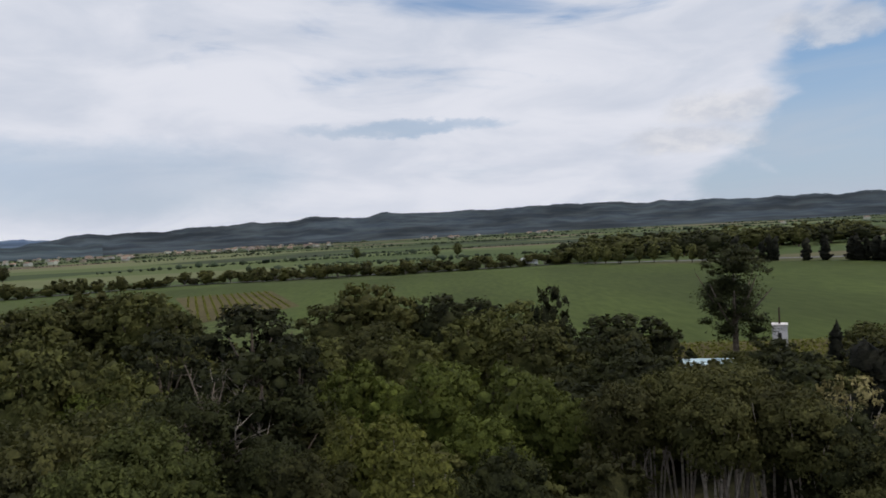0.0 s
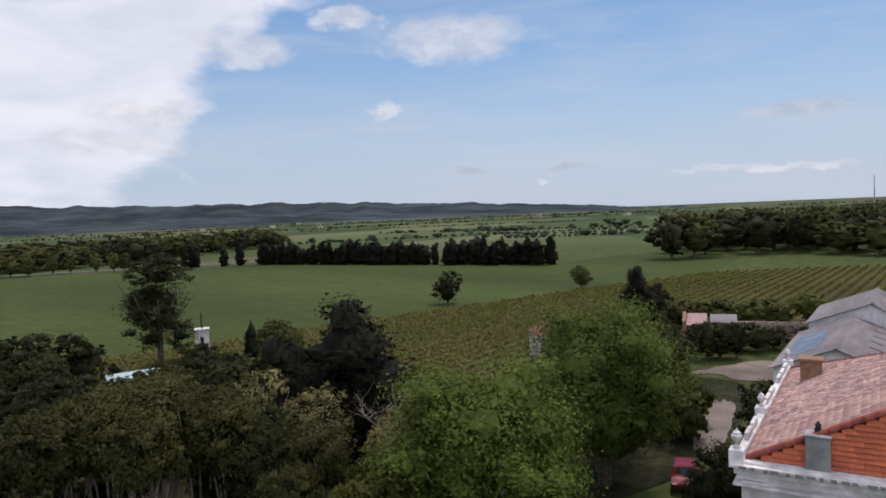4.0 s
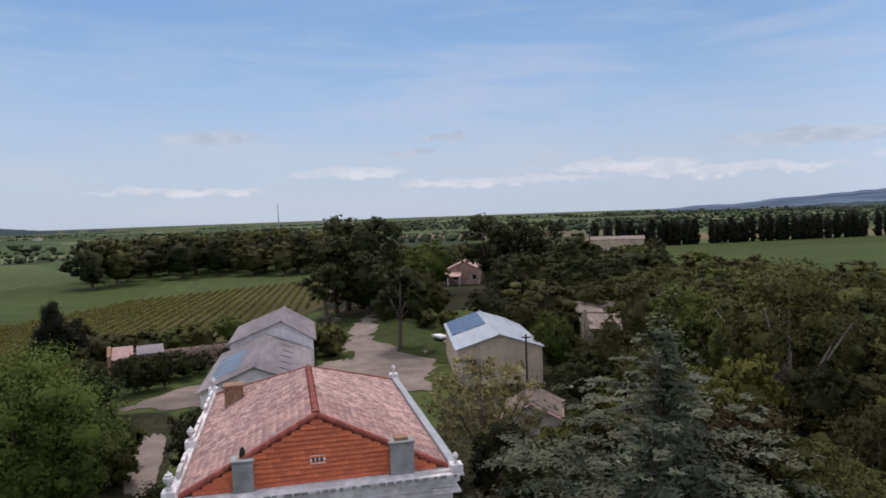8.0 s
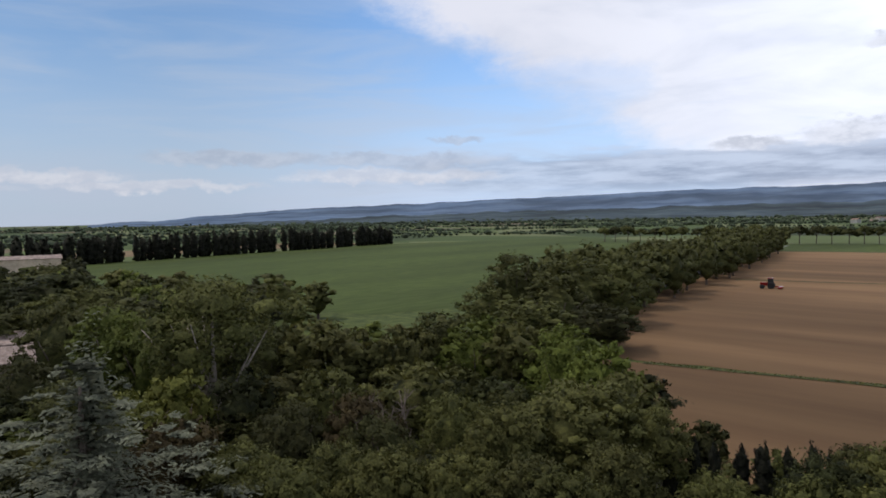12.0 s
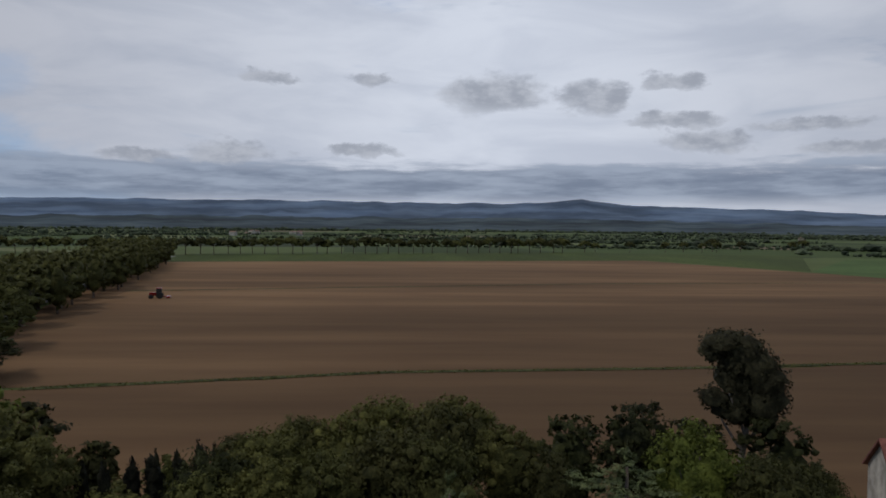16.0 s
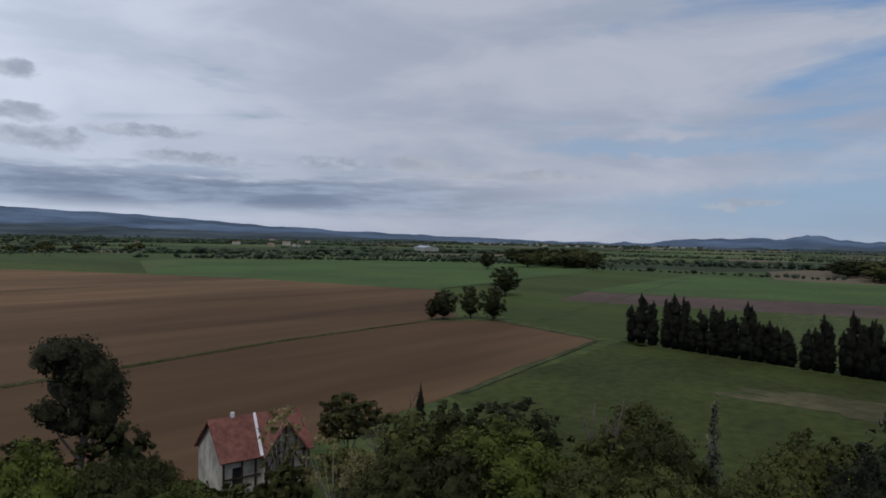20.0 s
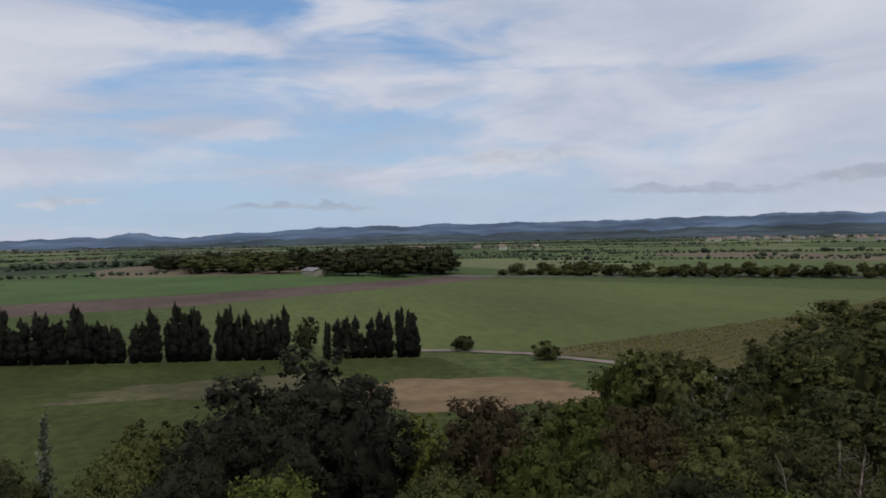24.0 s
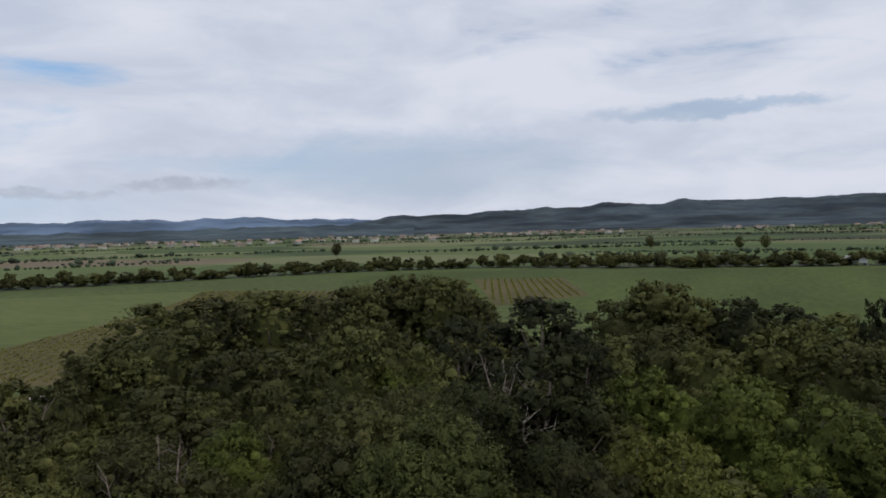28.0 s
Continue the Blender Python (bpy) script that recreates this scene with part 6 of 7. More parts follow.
def broken_wall(x0, y0, x1, y1, heights, thick, name="ruined_wall"):
    """A rubble wall with a ragged top, given its heights along its length."""
    bm = bmesh.new()
    n = 14
    a, b = Vector((x0, y0, 0)), Vector((x1, y1, 0))
    side = (b - a).cross(Vector((0, 0, 1))).normalized() * thick / 2
    rows = []
    for k in range(n + 1):
        p = a.lerp(b, k / n)
        h = float(np.interp(k / n, np.linspace(0, 1, len(heights)), heights)) + rng.normal() * 0.18
        rows.append([bm.verts.new(p + side), bm.verts.new(p + side + Vector((0, 0, h))), bm.verts.new(p - side + Vector((0, 0, h + rng.normal() * 0.1))), bm.verts.new(p - side)])
    for r, q in zip(rows, rows[1:]):
        for k in range(3):
            bm.faces.new((r[k], q[k], q[k + 1], r[k + 1]))
    bm.faces.new(rows[0])
    bm.faces.new(rows[-1][::-1])
    bmesh.ops.recalc_face_normals(bm, faces=bm.faces[:])
    return bm


part("ruined_wall", broken_wall(0, 3, 0, -9, [3.6, 2.0, 2.8, 1.0, 2.2, 0.8, 1.8], 0.6), RUBBLE, ruin)
part("ruined_wall", broken_wall(12, 4, 12, -10, [3.0, 4.6, 2.6, 3.6, 1.6], 0.6), RUBBLE, ruin)
part("ruined_wall", broken_wall(0.3, -9, 12, -10, [2.4, 1.4, 2.8, 3.4], 0.6), RUBBLE, ruin)
part("ruined_wall", broken_wall(0.3, 3, 12, 4, [4.6, 2.2, 3.6, 4.4], 0.6), RUBBLE, ruin)
part("sagging_roof", slab([(-2.0, 2.6, 2.2), (3.6, 2.6, 3.6), (3.6, -4.0, 3.4), (-2.0, -4.0, 1.9)], 0.2), TILE_OLD, ruin, "sagging remains of a tile roof")
part("sagging_roof", slab([(5.0, 3.6, 3.6), (11.4, 3.6, 4.6), (11.4, -5.0, 4.4), (5.0, -5.0, 3.4)], 0.2), TILE_OLD, ruin, "collapsed brown tile roof")
stump = thing("ruined_gable", 126, -23, 95, "standing end wall of a ruined house", "ruin")
part("ruined_wall", broken_wall(0, 3.0, 0, -3.0, [4.2, 6.8, 5.4], 0.6), RUBBLE, stump)
part("ruined_wall", broken_wall(0.3, 3.0, 7, 3.0, [4.2, 3.0, 2.0], 0.6), RUBBLE, stump)

# open-fronted wall with bays beside the vineyard
bays = thing("open_shed", 91, 44.5, 156, "old open-fronted shed with stone piers and red end wall", "shed")
part("back_wall", boxes((0, 2.2, -0.2, 15, 2.6, 2.3)), PINK_WALL, bays)
part("end_wall", prism([(-2.4, -0.2), (2.6, -0.2), (2.6, 3.0), (0.2, 3.9), (-2.4, 3.0)], -0.5, -0.05), BRICK_OLD, bays, "red brick end wall")
for k in range(6):
    part("pier", boxes((k * 2.9, -2.0, -0.2, k * 2.9 + 0.5, -1.5, 2.3)), RUBBLE, bays)
part("roof", slab([(0, -2.5, 2.5), (2.6, -2.5, 2.5), (2.6, 2.8, 3.3), (0, 2.8, 3.3)], 0.15), TILE_PINK, bays)
part("roof", slab([(3.0, -2.5, 2.9), (6.4, -2.5, 2.9), (6.4, 2.8, 3.2), (3.0, 2.8, 3.2)], 0.15), FIBRE, bays, "grey sheet roof")
for k in range(6):
    part("rafter", boxes((7.2 + k * 1.4, -2.4, 2.3, 7.36 + k * 1.4, 2.2, 2.5)), TIMBER, bays)
part("beam", boxes((6.6, -2.0, 2.502, 15.2, -1.8, 2.7)), PALE_BARK, bays)

# hut in the vines, small tower, tarp-roofed shed
hut = gabled("vineyard_hut", 68.8, 50.2, 30.0, 4.0, 4.2, 3.6, 4.5, PLASTER, TILE_DULL, "small weathered hut with brown tile roof among the vines", "hut", 0.15)
part("door", boxes((-0.04, -0.5, 0, -0.003, 0.5, 2.0)), TIMBER, hut)
tower = thing("transformer_tower", 43, 90.5, 25, "small square white transformer tower with a pole", "tower")
part("wall", boxes((-0.9, -0.9, -0.2, 0.9, 0.9, 4.4), bevel=0.04), STUCCO, tower)
part("cap", boxes((-1.0, -1.0, 4.402, 1.0, 1.0, 4.56)), STONE_W, tower)
part("hatch", boxes((-0.94, -0.2, 2.6, -0.903, 0.25, 3.5)), DARK, tower)
moved(part("pole", lathe([(0.12, 0), (0.10, 2.2)], 8), TIMBER, tower), 0, 0, 4.5)
shed = gabled("tarp_roofed_shed", 27, 80, 100.0, 4.0, 5.5, 2.0, 2.6, PLASTER, AQUA, "low shed with pale aqua sheet roof among trees", "shed", 0.3)

# small half-timbered house by the bare field
cot = thing("half_timbered_cottage", -31.6, -44.6, 284, "small cottage with red tile roof and half-timbered gable", "house")
CL, CD, CE, CP = 7.2, 5.2, 2.9, 5.3
part("wall", prism([(-0.0, -0.2), (0.0 + CD, -0.2), (CD, CE), (CD / 2, CP - 0.1), (0, CE)], 0, CL), PLASTER, cot, "stained cream plaster walls")
part("roof", slab([(-0.3, -0.35, CE - 0.22), (CL + 0.3, -0.35, CE - 0.22), (CL + 0.3, CD / 2, CP + 0.08), (-0.3, CD / 2, CP + 0.08)], 0.14), TILE_DULL, cot, "front slope of red clay tiles")
part("roof", slab([(-0.3, CD + 0.35, CE - 0.22), (CL + 0.3, CD + 0.35, CE - 0.22), (CL + 0.3, CD / 2, CP + 0.08), (-0.3, CD / 2, CP + 0.08)], 0.14), TILE_DULL, cot, "rear slope of red clay tiles")
G0, G1, GP = 3.0, 6.9, CP - 0.15
GM = (G0 + G1) / 2
front = bmesh.new()
for y in (-0.30, 0.3):
    f = [front.verts.new(p) for p in ((G0 + 0.25, y, 0), (G1 - 0.25, y, 0), (G1 - 0.25, y, CE - 0.1), (GM, y, GP - 0.15), (G0 + 0.25, y, CE - 0.1))]
    front.faces.new(f)
front.verts.ensure_lookup_table()
for k in range(5):
    j = (k + 1) % 5
    front.faces.new((front.verts[k], front.verts[j], front.verts[5 + j], front.verts[5 + k]))
bmesh.ops.recalc_face_normals(front, faces=front.faces[:])
part("cross_gable", front, PLASTER, cot, "plastered gable front")
for s in (G0, G1):
    part("gable_roof", slab([(s, -0.75, CE - 0.25), (s, CD / 2 - 0.2, CE - 0.25 + 0.3), (GM, CD / 2, GP + 0.12), (GM, -0.75, GP + 0.12)], 0.14), TILE_DULL, cot, "weathered tiles over the gable")
part("flashing", slab([(G0 - 0.16, -0.38, CE - 0.10), (G0 + 0.10, -0.38, CE - 0.10), (G0 + 0.62, CD / 2 - 0.1, CP + 0.16), (G0 + 0.40, CD / 2 - 0.1, CP + 0.16)], 0.05), STUCCO, cot, "white mortar line on the roof")
for x in (0.06, 1.5, 2.6, G0 + 0.35, 4.2, 5.6, G1 - 0.35, CL - 0.06):
    y = -0.36 if G0 < x < G1 else -0.06
    part("post", boxes((x - 0.08, y, 0, x + 0.08, y + 0.07, CE - 0.15)), TIMBER, cot)
for x0, x1, z, y in ((0, G0, CE - 0.32, -0.065), (G0 + 0.2, G1 - 0.2, CE - 0.22, -0.366), (G0 + 0.2, G1 - 0.2, 1.25, -0.366), (0, G0, 1.2, -0.065)):
    part("rail", boxes((x0, y, z, x1, y + 0.07, z + 0.15)), TIMBER, cot)
for x0, z0, x1, z1 in ((G0 + 0.4, 1.4, 4.15, 2.7), (5.65, 2.7, G1 - 0.4, 1.4), (GM - 0.9, 2.85, GM - 0.9, 3.9), (GM, 2.85, GM, 4.9), (GM + 0.9, 2.85, GM + 0.9, 3.9)):
    me = tube_mesh("brace", [[((x0, -0.34, z0), 0.07), ((x1, -0.34, z1), 0.07)]], TIMBER, 4)
    new("brace", me).parent = cot
part("door", boxes((4.35, -0.33, 0.0, 5.4, -0.31, 2.35)), DARK, cot, "dark open doorway")
part("door", boxes((0.75, -0.03, 0.0, 1.45, -0.004, 2.1)), DARK, cot, "dark side doorway")
part("chimney_pipe", boxes((1.6, CD / 2 - 0.12, CP, 1.85, CD / 2 + 0.12, CP + 0.4)), WHITE, cot)

# ---------------------------------------------------------------- vines
def vines(name, corners, az, gap, step, high, leaf, seed, label):
    """Rows of low vines inside an outline, all one object: small leaf sprays on short stocks."""
    g = np.random.default_rng(seed)
    u = np.array([math.sin(radians(az)), math.cos(radians(az))])
    v = np.array([u[1], -u[0]])
    c = np.array(corners)
    lo_u, hi_u, lo_v, hi_v = (c @ u).min(), (c @ u).max(), (c @ v).min(), (c @ v).max()
    pts = []
    for k in range(int((hi_v - lo_v) / gap)):
        b = lo_v + (k + 0.5) * gap
        for j in range(int((hi_u - lo_u) / step)):
            p = u * (lo_u + (j + g.uniform(0.2, 0.8)) * step) + v * (b + g.normal() * 0.05)
            if inside(p[0], p[1], corners) and g.uniform() > 0.05:
                pts.append(p)
    pts = np.array(pts)
    n = len(pts)
    per = 5
    base = np.repeat(pts, per, 0)
    p = np.c_[base + g.normal(size=(n * per, 2)) * 0.16, g.uniform(0.12, high, n * per)]
    nrm = g.normal(size=(n * per, 3)) + np.array([0, 0, 1.3])
    nrm /= np.linalg.norm(nrm, axis=1)[:, None]
    a = np.cross(nrm, g.normal(size=(n * per, 3)))
    a /= np.linalg.norm(a, axis=1)[:, None]
    b = np.cross(nrm, a)
    s = leaf * g.uniform(0.6, 1.3, (n * per, 1))
    quads = np.stack([p + a * s, p + b * s * 0.8, p - a * s, p - b * s * 0.8], 1).reshape(-1, 3)
    me = bpy.data.meshes.new(name)
    me.from_pydata(quads.tolist(), [], np.arange(n * per * 4).reshape(-1, 4).tolist())
    me.materials.append(VINE)
    return tagged(new(name, me), label, "vines", kind="stuff")


vines("vine_rows", [(15, 94), (21, 106), (61, 101), (136, 90), (180, 81), (221, 39), (165, 29), (117, 36), (77, 53), (50, 54), (40, 73)], 82.5, 2.1, 0.34, 0.62, 0.20, 1, "rows of young green vines on brown soil")
vines("vine_rows", [(-95, 248), (-66, 257), (-43, 195), (-59, 168)], 160, 2.4, 0.5, 0.55, 0.17, 2, "rows of young vines in a small plot")
vines("vine_rows", [(-110, 47), (-112, 48), (-141, 133), (-174, 190), (-122, 196), (-64, 90)], 152, 2.2, 0.6, 0.5, 0.16, 3, "rows of young vines beside the wood")

# ---------------------------------------------------------------- verges, ditches, tracks
def strip(name, points, width, z, mat, label, category="verge"):
    """A ribbon on the ground along a few points."""
    left, right = [], []
    for k, p in enumerate(points):
        q = Vector(points[min(k + 1, len(points) - 1)]) - Vector(points[max(k - 1, 0)])
        n = Vector((-q.y, q.x)).normalized() * width / 2
        left.append((p[0] + n.x, p[1] + n.y))
        right.append((p[0] - n.x, p[1] - n.y))
    me = bpy.data.meshes.new(name)
    me.from_pydata([(x, y, z) for x, y in left + right], [], [(k, k + 1, len(left) + k + 1, len(left) + k) for k in range(len(left) - 1)])
    me.materials.append(mat)
    if me.polygons[0].normal.z < 0:
        me.flip_normals()
    return tagged(new(name, me), label, category, kind="structure")


def tufts(name, points, count, wide, high, size, mat, seed, label, category="grass"):
    """Rough grass and weeds along a line."""
    g = np.random.default_rng(seed)
    pts = [Vector(p) for p in points]
    lens = [(b - a).length for a, b in zip(pts, pts[1:])]
    cum = np.cumsum([0] + lens)
    s = g.uniform(0, cum[-1], count)
    xy = np.c_[np.interp(s, cum, [p.x for p in pts]), np.interp(s, cum, [p.y for p in pts])] + g.normal(size=(count, 2)) * wide
    p = np.c_[xy, g.uniform(0, high, count)]
    nrm = g.normal(size=(count, 3))
    nrm /= np.linalg.norm(nrm, axis=1)[:, None]
    a = np.cross(nrm, g.normal(size=(count, 3)))
    a /= np.linalg.norm(a, axis=1)[:, None]
    b = np.cross(nrm, a)
    k = size * g.uniform(0.5, 1.4, (count, 1))
    quads = np.stack([p + a * k, p + b * k * 0.7, p - a * k, p - b * k * 0.7], 1).reshape(-1, 3)
    me = bpy.data.meshes.new(name)
    me.from_pydata(quads.tolist(), [], np.arange(count * 4).reshape(-1, 4).tolist())
    me.materials.append(mat)
    return tagged(new(name, me), label, category, kind="stuff")


ditch = [(47, -83), (4, -93), (-36, -96), (-83, -102), (-128, -103)]
strip("ditch_verge", ditch, 1.3, 0.12, VERGE, "grassy ditch between two bare fields", "ditch")
tufts("ditch_weeds", ditch, 9000, 0.38, 0.22, 0.10, OLIVE, 31, "rough grass and weeds along a ditch")
strip("verge", [(-142, -92), (-130, -60), (-72, -52)], 1.2, 0.13, VERGE, "grass verge of the bare field")
strip("track", [(-121, 22), (-117, 32), (-110, 42), (-98, 51), (-80, 60)], 2.2, 0.14, GRAVEL, "pale farm track", "track")
strip("road", [(-420, 20), (-330, 100), (-285, 165), (-190, 288), (-125, 325), (60, 337), (160, 284), (175, 290)], 6.5, 0.14, ASPHALT, "asphalt country road", "road")
strip("lane", [(66, -96), (84, -140), (100, -205), (134, -340), (140, -400)], 3.0, 0.14, ASPHALT, "narrow lane beside trees", "lane")
strip("field_line", [(84, -200), (-60, -235), (-190, -250)], 1.6, 0.13, VERGE, "dark furrow line across the bare field", "furrow")
strip("path", [(16, 42), (14, 30), (9, 24)], 2.6, 0.06, SOIL_PALE, "bare earth path between trees", "path")
patch("drive", 57, 25.5, 8, 1.6, 72, 0.07, GRAVEL, "pale gravel drive beside the mansion", "drive", 0.3, 7.0)
sheet_mesh("tan_field_far", [(402, -80), (480, -90), (500, -330), (410, -330)], 0.06, SOIL_PALE, "tan bare field behind the cypresses")
sheet_mesh("field_east", [(250, 100), (420, 195), (560, 330), (640, 260), (420, 150), (280, 95)], 0.04, WHEAT, "green field on a gentle rise")
for k, off in enumerate((-1.0, 1.0)):
    strip("wheel_track", [(-150 + off, -85), (-230 + off, -98), (-400 + off, -130)], 0.5, 0.10, VERGE, "wheel track through the cereal", "track")

# hedges and undergrowth close to things
for x, y, h, r in [(-117, 33, 2.6, 2.2), (-104, 43, 3.0, 2.4), (100, 17.5, 4.5, 3.0), (105, 18.5, 4.0, 2.6), (52, 26, 4.0, 2.4), (56, 28, 5.0, 2.2), (60, 33, 4.5, 2.2), (66, 38, 4.0, 2.4), (72, 40, 3.6, 2.0)]:
    tree("shrub", x, y, h, r, "rounded green shrub by a track")
for x, y, h, r in [(44, -4, 3.4, 2.0), (46, 1, 3.0, 1.8), (52, -8, 3.5, 2.2), (-26, -40, 3.5, 2.2), (-29, -39, 3.0, 2.0), (-33, -39, 3.2, 2.0), (118, 0, 3.4, 2.0), (122, 4, 3.0, 2.4), (-2, -53, 3.0, 1.6), (6, -52, 2.6, 1.6), (12, -50, 3.2, 1.8), (18, -50, 3.0, 1.8), (24, -52, 3.4, 1.8)]:
    tree("shrub", x, y, h, r, "dense dark green shrub")
for x, y, h in [(150, 12, 7), (147, 16, 6), (188, 4, 6.5), (190, 6, 7)]:
    tree("cypress", x, y, h, None, "slim dark cypress by the farm")
tree("darkpine", 103.5, 7.4, 12.4, 4.4, "dark umbrella pine with bare trunk beside the yard")
tree("holm", 140, 8, 10, 5.0, "dark round evergreen oak beside the track")
tree("oak", 132, 2, 7, 3.0)

for x, y, h in [(70, 39, 5.0), (74, 37.5, 4.2), (82, 36, 4.0), (88, 34, 3.6), (64, 42, 5.0)]:
    tree("holm", x, y, h, 2.2, "dark clipped evergreen before the shed")
tree("olive", -42, -42, 6.5, 3.2, "yellowish tree beside the cottage")
tree("olive", -37, -37, 4.0, 2.4, "yellowish bush before the cottage")

for kind, x, y, h, r in [("holm", 35.5, 15.8, 6.5, 2.2), ("holm", 52, 19.5, 6.0, 2.4),
                         ("holm", 46, -3.5, 6.0, 2.6), ("holm", 41, -5.5, 5.0, 2.4), ("holm", 55, 3.5, 4.5, 2.0)]:
    tree(kind, x, y, h, r, "dark bushy tree beside the mansion")
for x, y, h, r in [(98, -16, 2.6, 2.2), (99, -28, 1.8, 1.6), (101, -32, 3.4, 2.6), (110, -18, 4.8, 3.2), (114, -29, 3.6, 2.6), (122, -21, 4.5, 3.0), (107, -25, 2.6, 2.0)]:
    tree("shrub", x, y, h, r, "green scrub growing round the ruins")

for x, y, h, r in [(35, 74, 4.2, 2.6), (38, 80, 4.0, 2.6), (31, 66, 4.6, 2.6), (20, 64, 4.6, 2.6), (23, 71, 3.6, 2.4), (27, 57, 5.0, 2.8), (17, 54, 5.0, 2.6), (28, 74, 3.4, 2.0)]:
    tree("shrub", x, y, h, r, "dense undergrowth shrub among trees")
for x, y, h, r in [(33, 36, 7.0, 3.4), (28, 42, 7.2, 3.0)]:
    tree("magnolia", x, y, h, r, "open tree with pale yellowish leaves")

for kind, x, y, h, r in [("holm", 14, 83, 7, 3.2), ("holm", 20, 86, 6.4, 3.0), ("oak", 47, 78, 6.4, 3.2), ("oak", 45, 73, 6.4, 3.2), ("holm", 47, 65, 5.6, 3.0), ("oak", 32, 73, 4.6, 2.4), ("holm", 10, 84, 7.4, 3.0),
                         ("holm", 81, 37, 4.8, 2.6), ("holm", 83.5, 34.6, 4.6, 1.5), ("holm", 85.5, 40, 3.6, 2.2), ("holm", 88, 36.5, 3.2, 2.2), ("holm", 91, 33, 2.8, 2.0), ("holm", 94.5, 30, 2.6, 1.8), ("shrub", 100, 50, 4.0, 3.4), ("shrub", 106, 46, 3.6, 3.2), ("shrub", 110, 40, 3.6, 3.0), ("fresh", 113, 36, 4.6, 2.8),
                         ("fresh", 103, 41, 4.4, 2.8), ("holm", 78, 41, 5.0, 2.4), ("oak", 84, -15, 4.8, 2.6), ("fresh", 91, -13.5, 5.6, 2.6), ("oak", 97, -13, 5.6, 2.8), ("holm", 70, -13, 5.4, 3.0), ("oak", 76, -17.5, 7.0, 3.6), ("oak", 66, -18, 6.6, 3.2)]:
    tree(kind, x, y, h, r)

# dead and bare trees
def bare_tree(x, y, h, r, seed, label, mat=PALE_BARK):
    """A short leaning trunk that forks into crooked limbs with twigs."""
    g = np.random.default_rng(seed)
    fork = Vector((g.normal() * 0.3, g.normal() * 0.3, h * 0.42))
    trunk = [[((0, 0, -0.3), 0.30), ((fork.x * 0.4, fork.y * 0.4, h * 0.2), 0.24), (fork, 0.20)]]
    boughs = []
    for k in range(6):
        a = 2 * math.pi * (k + g.uniform(-0.3, 0.3)) / 6
        tip = Vector((math.cos(a) * r * g.uniform(0.6, 1.0), math.sin(a) * r * g.uniform(0.6, 1.0), h * g.uniform(0.62, 1.0)))
        mid = fork.lerp(tip, 0.5) + Vector((g.normal(), g.normal(), -0.5)) * 0.35
        boughs.append([(fork, 0.13), (mid, 0.09), (tip, 0.025)])
        for j in range(11):
            b = mid.lerp(tip, g.uniform(-0.4, 0.95))
            e = b + Vector((g.normal(), g.normal(), 0.3 + abs(g.normal()) * 0.8)) * r * 0.22
            boughs.append([(b, 0.035), (e, 0.012)])
            boughs.append([(e, 0.014), (e + Vector((g.normal(), g.normal(), abs(g.normal()))) * r * 0.12, 0.006)])
    ob = tagged(new("bare_tree"), label, "tree")
    ob.location = (x, y, 0)
    for name, runs in (("trunk", trunk), ("limbwork", boughs)):
        new(name, tube_mesh(name, runs, mat, 5)).parent = ob
    return ob


bare_tree(-15.6, 46.6, 8.0, 3.6, 1, "dead tree with pale forked bare branches")
bare_tree(-17, 50, 9.6, 3.4, 2, "dead tree with grey bare twigs")
bare_tree(-38, -33, 8.5, 2.6, 3, "bare dark tree near the cottage", BARK)
bare_tree(-45, -20, 10.5, 1.8, 4, "thin bare tree above the shrubs", BARK)
bare_tree(33, 40, 6.5, 3.2, 5, "leafless pale tree before the dark conifer")
bare_tree(-29.3, 35.5, 7.2, 2.7, 11, "thicket of bare grey twigs among green trees", BARK)
bare_tree(-28.0, 25.6, 8.7, 2.2, 12, "leafless grey tree among green trees", BARK)
bare_tree(-27.7, 26.0, 9.6, 2.2, 13, "leafless twiggy tree in the canopy", BARK)
bare_tree(-17.2, 47.0, 11.5, 2.0, 14, "dead pine with grey bare twigs", BARK)
bare_tree(35.3, -29.5, 8.9, 1.8, 15, "bare pale branches in the canopy", BARK)
bare_tree(-46.1, 31.9, 9.0, 2.4, 16, "leafless brown tree in the canopy", BARK)
bare_tree(34.3, -27.6, 9.3, 1.7, 17, "dry brown tree among green trees", BARK)

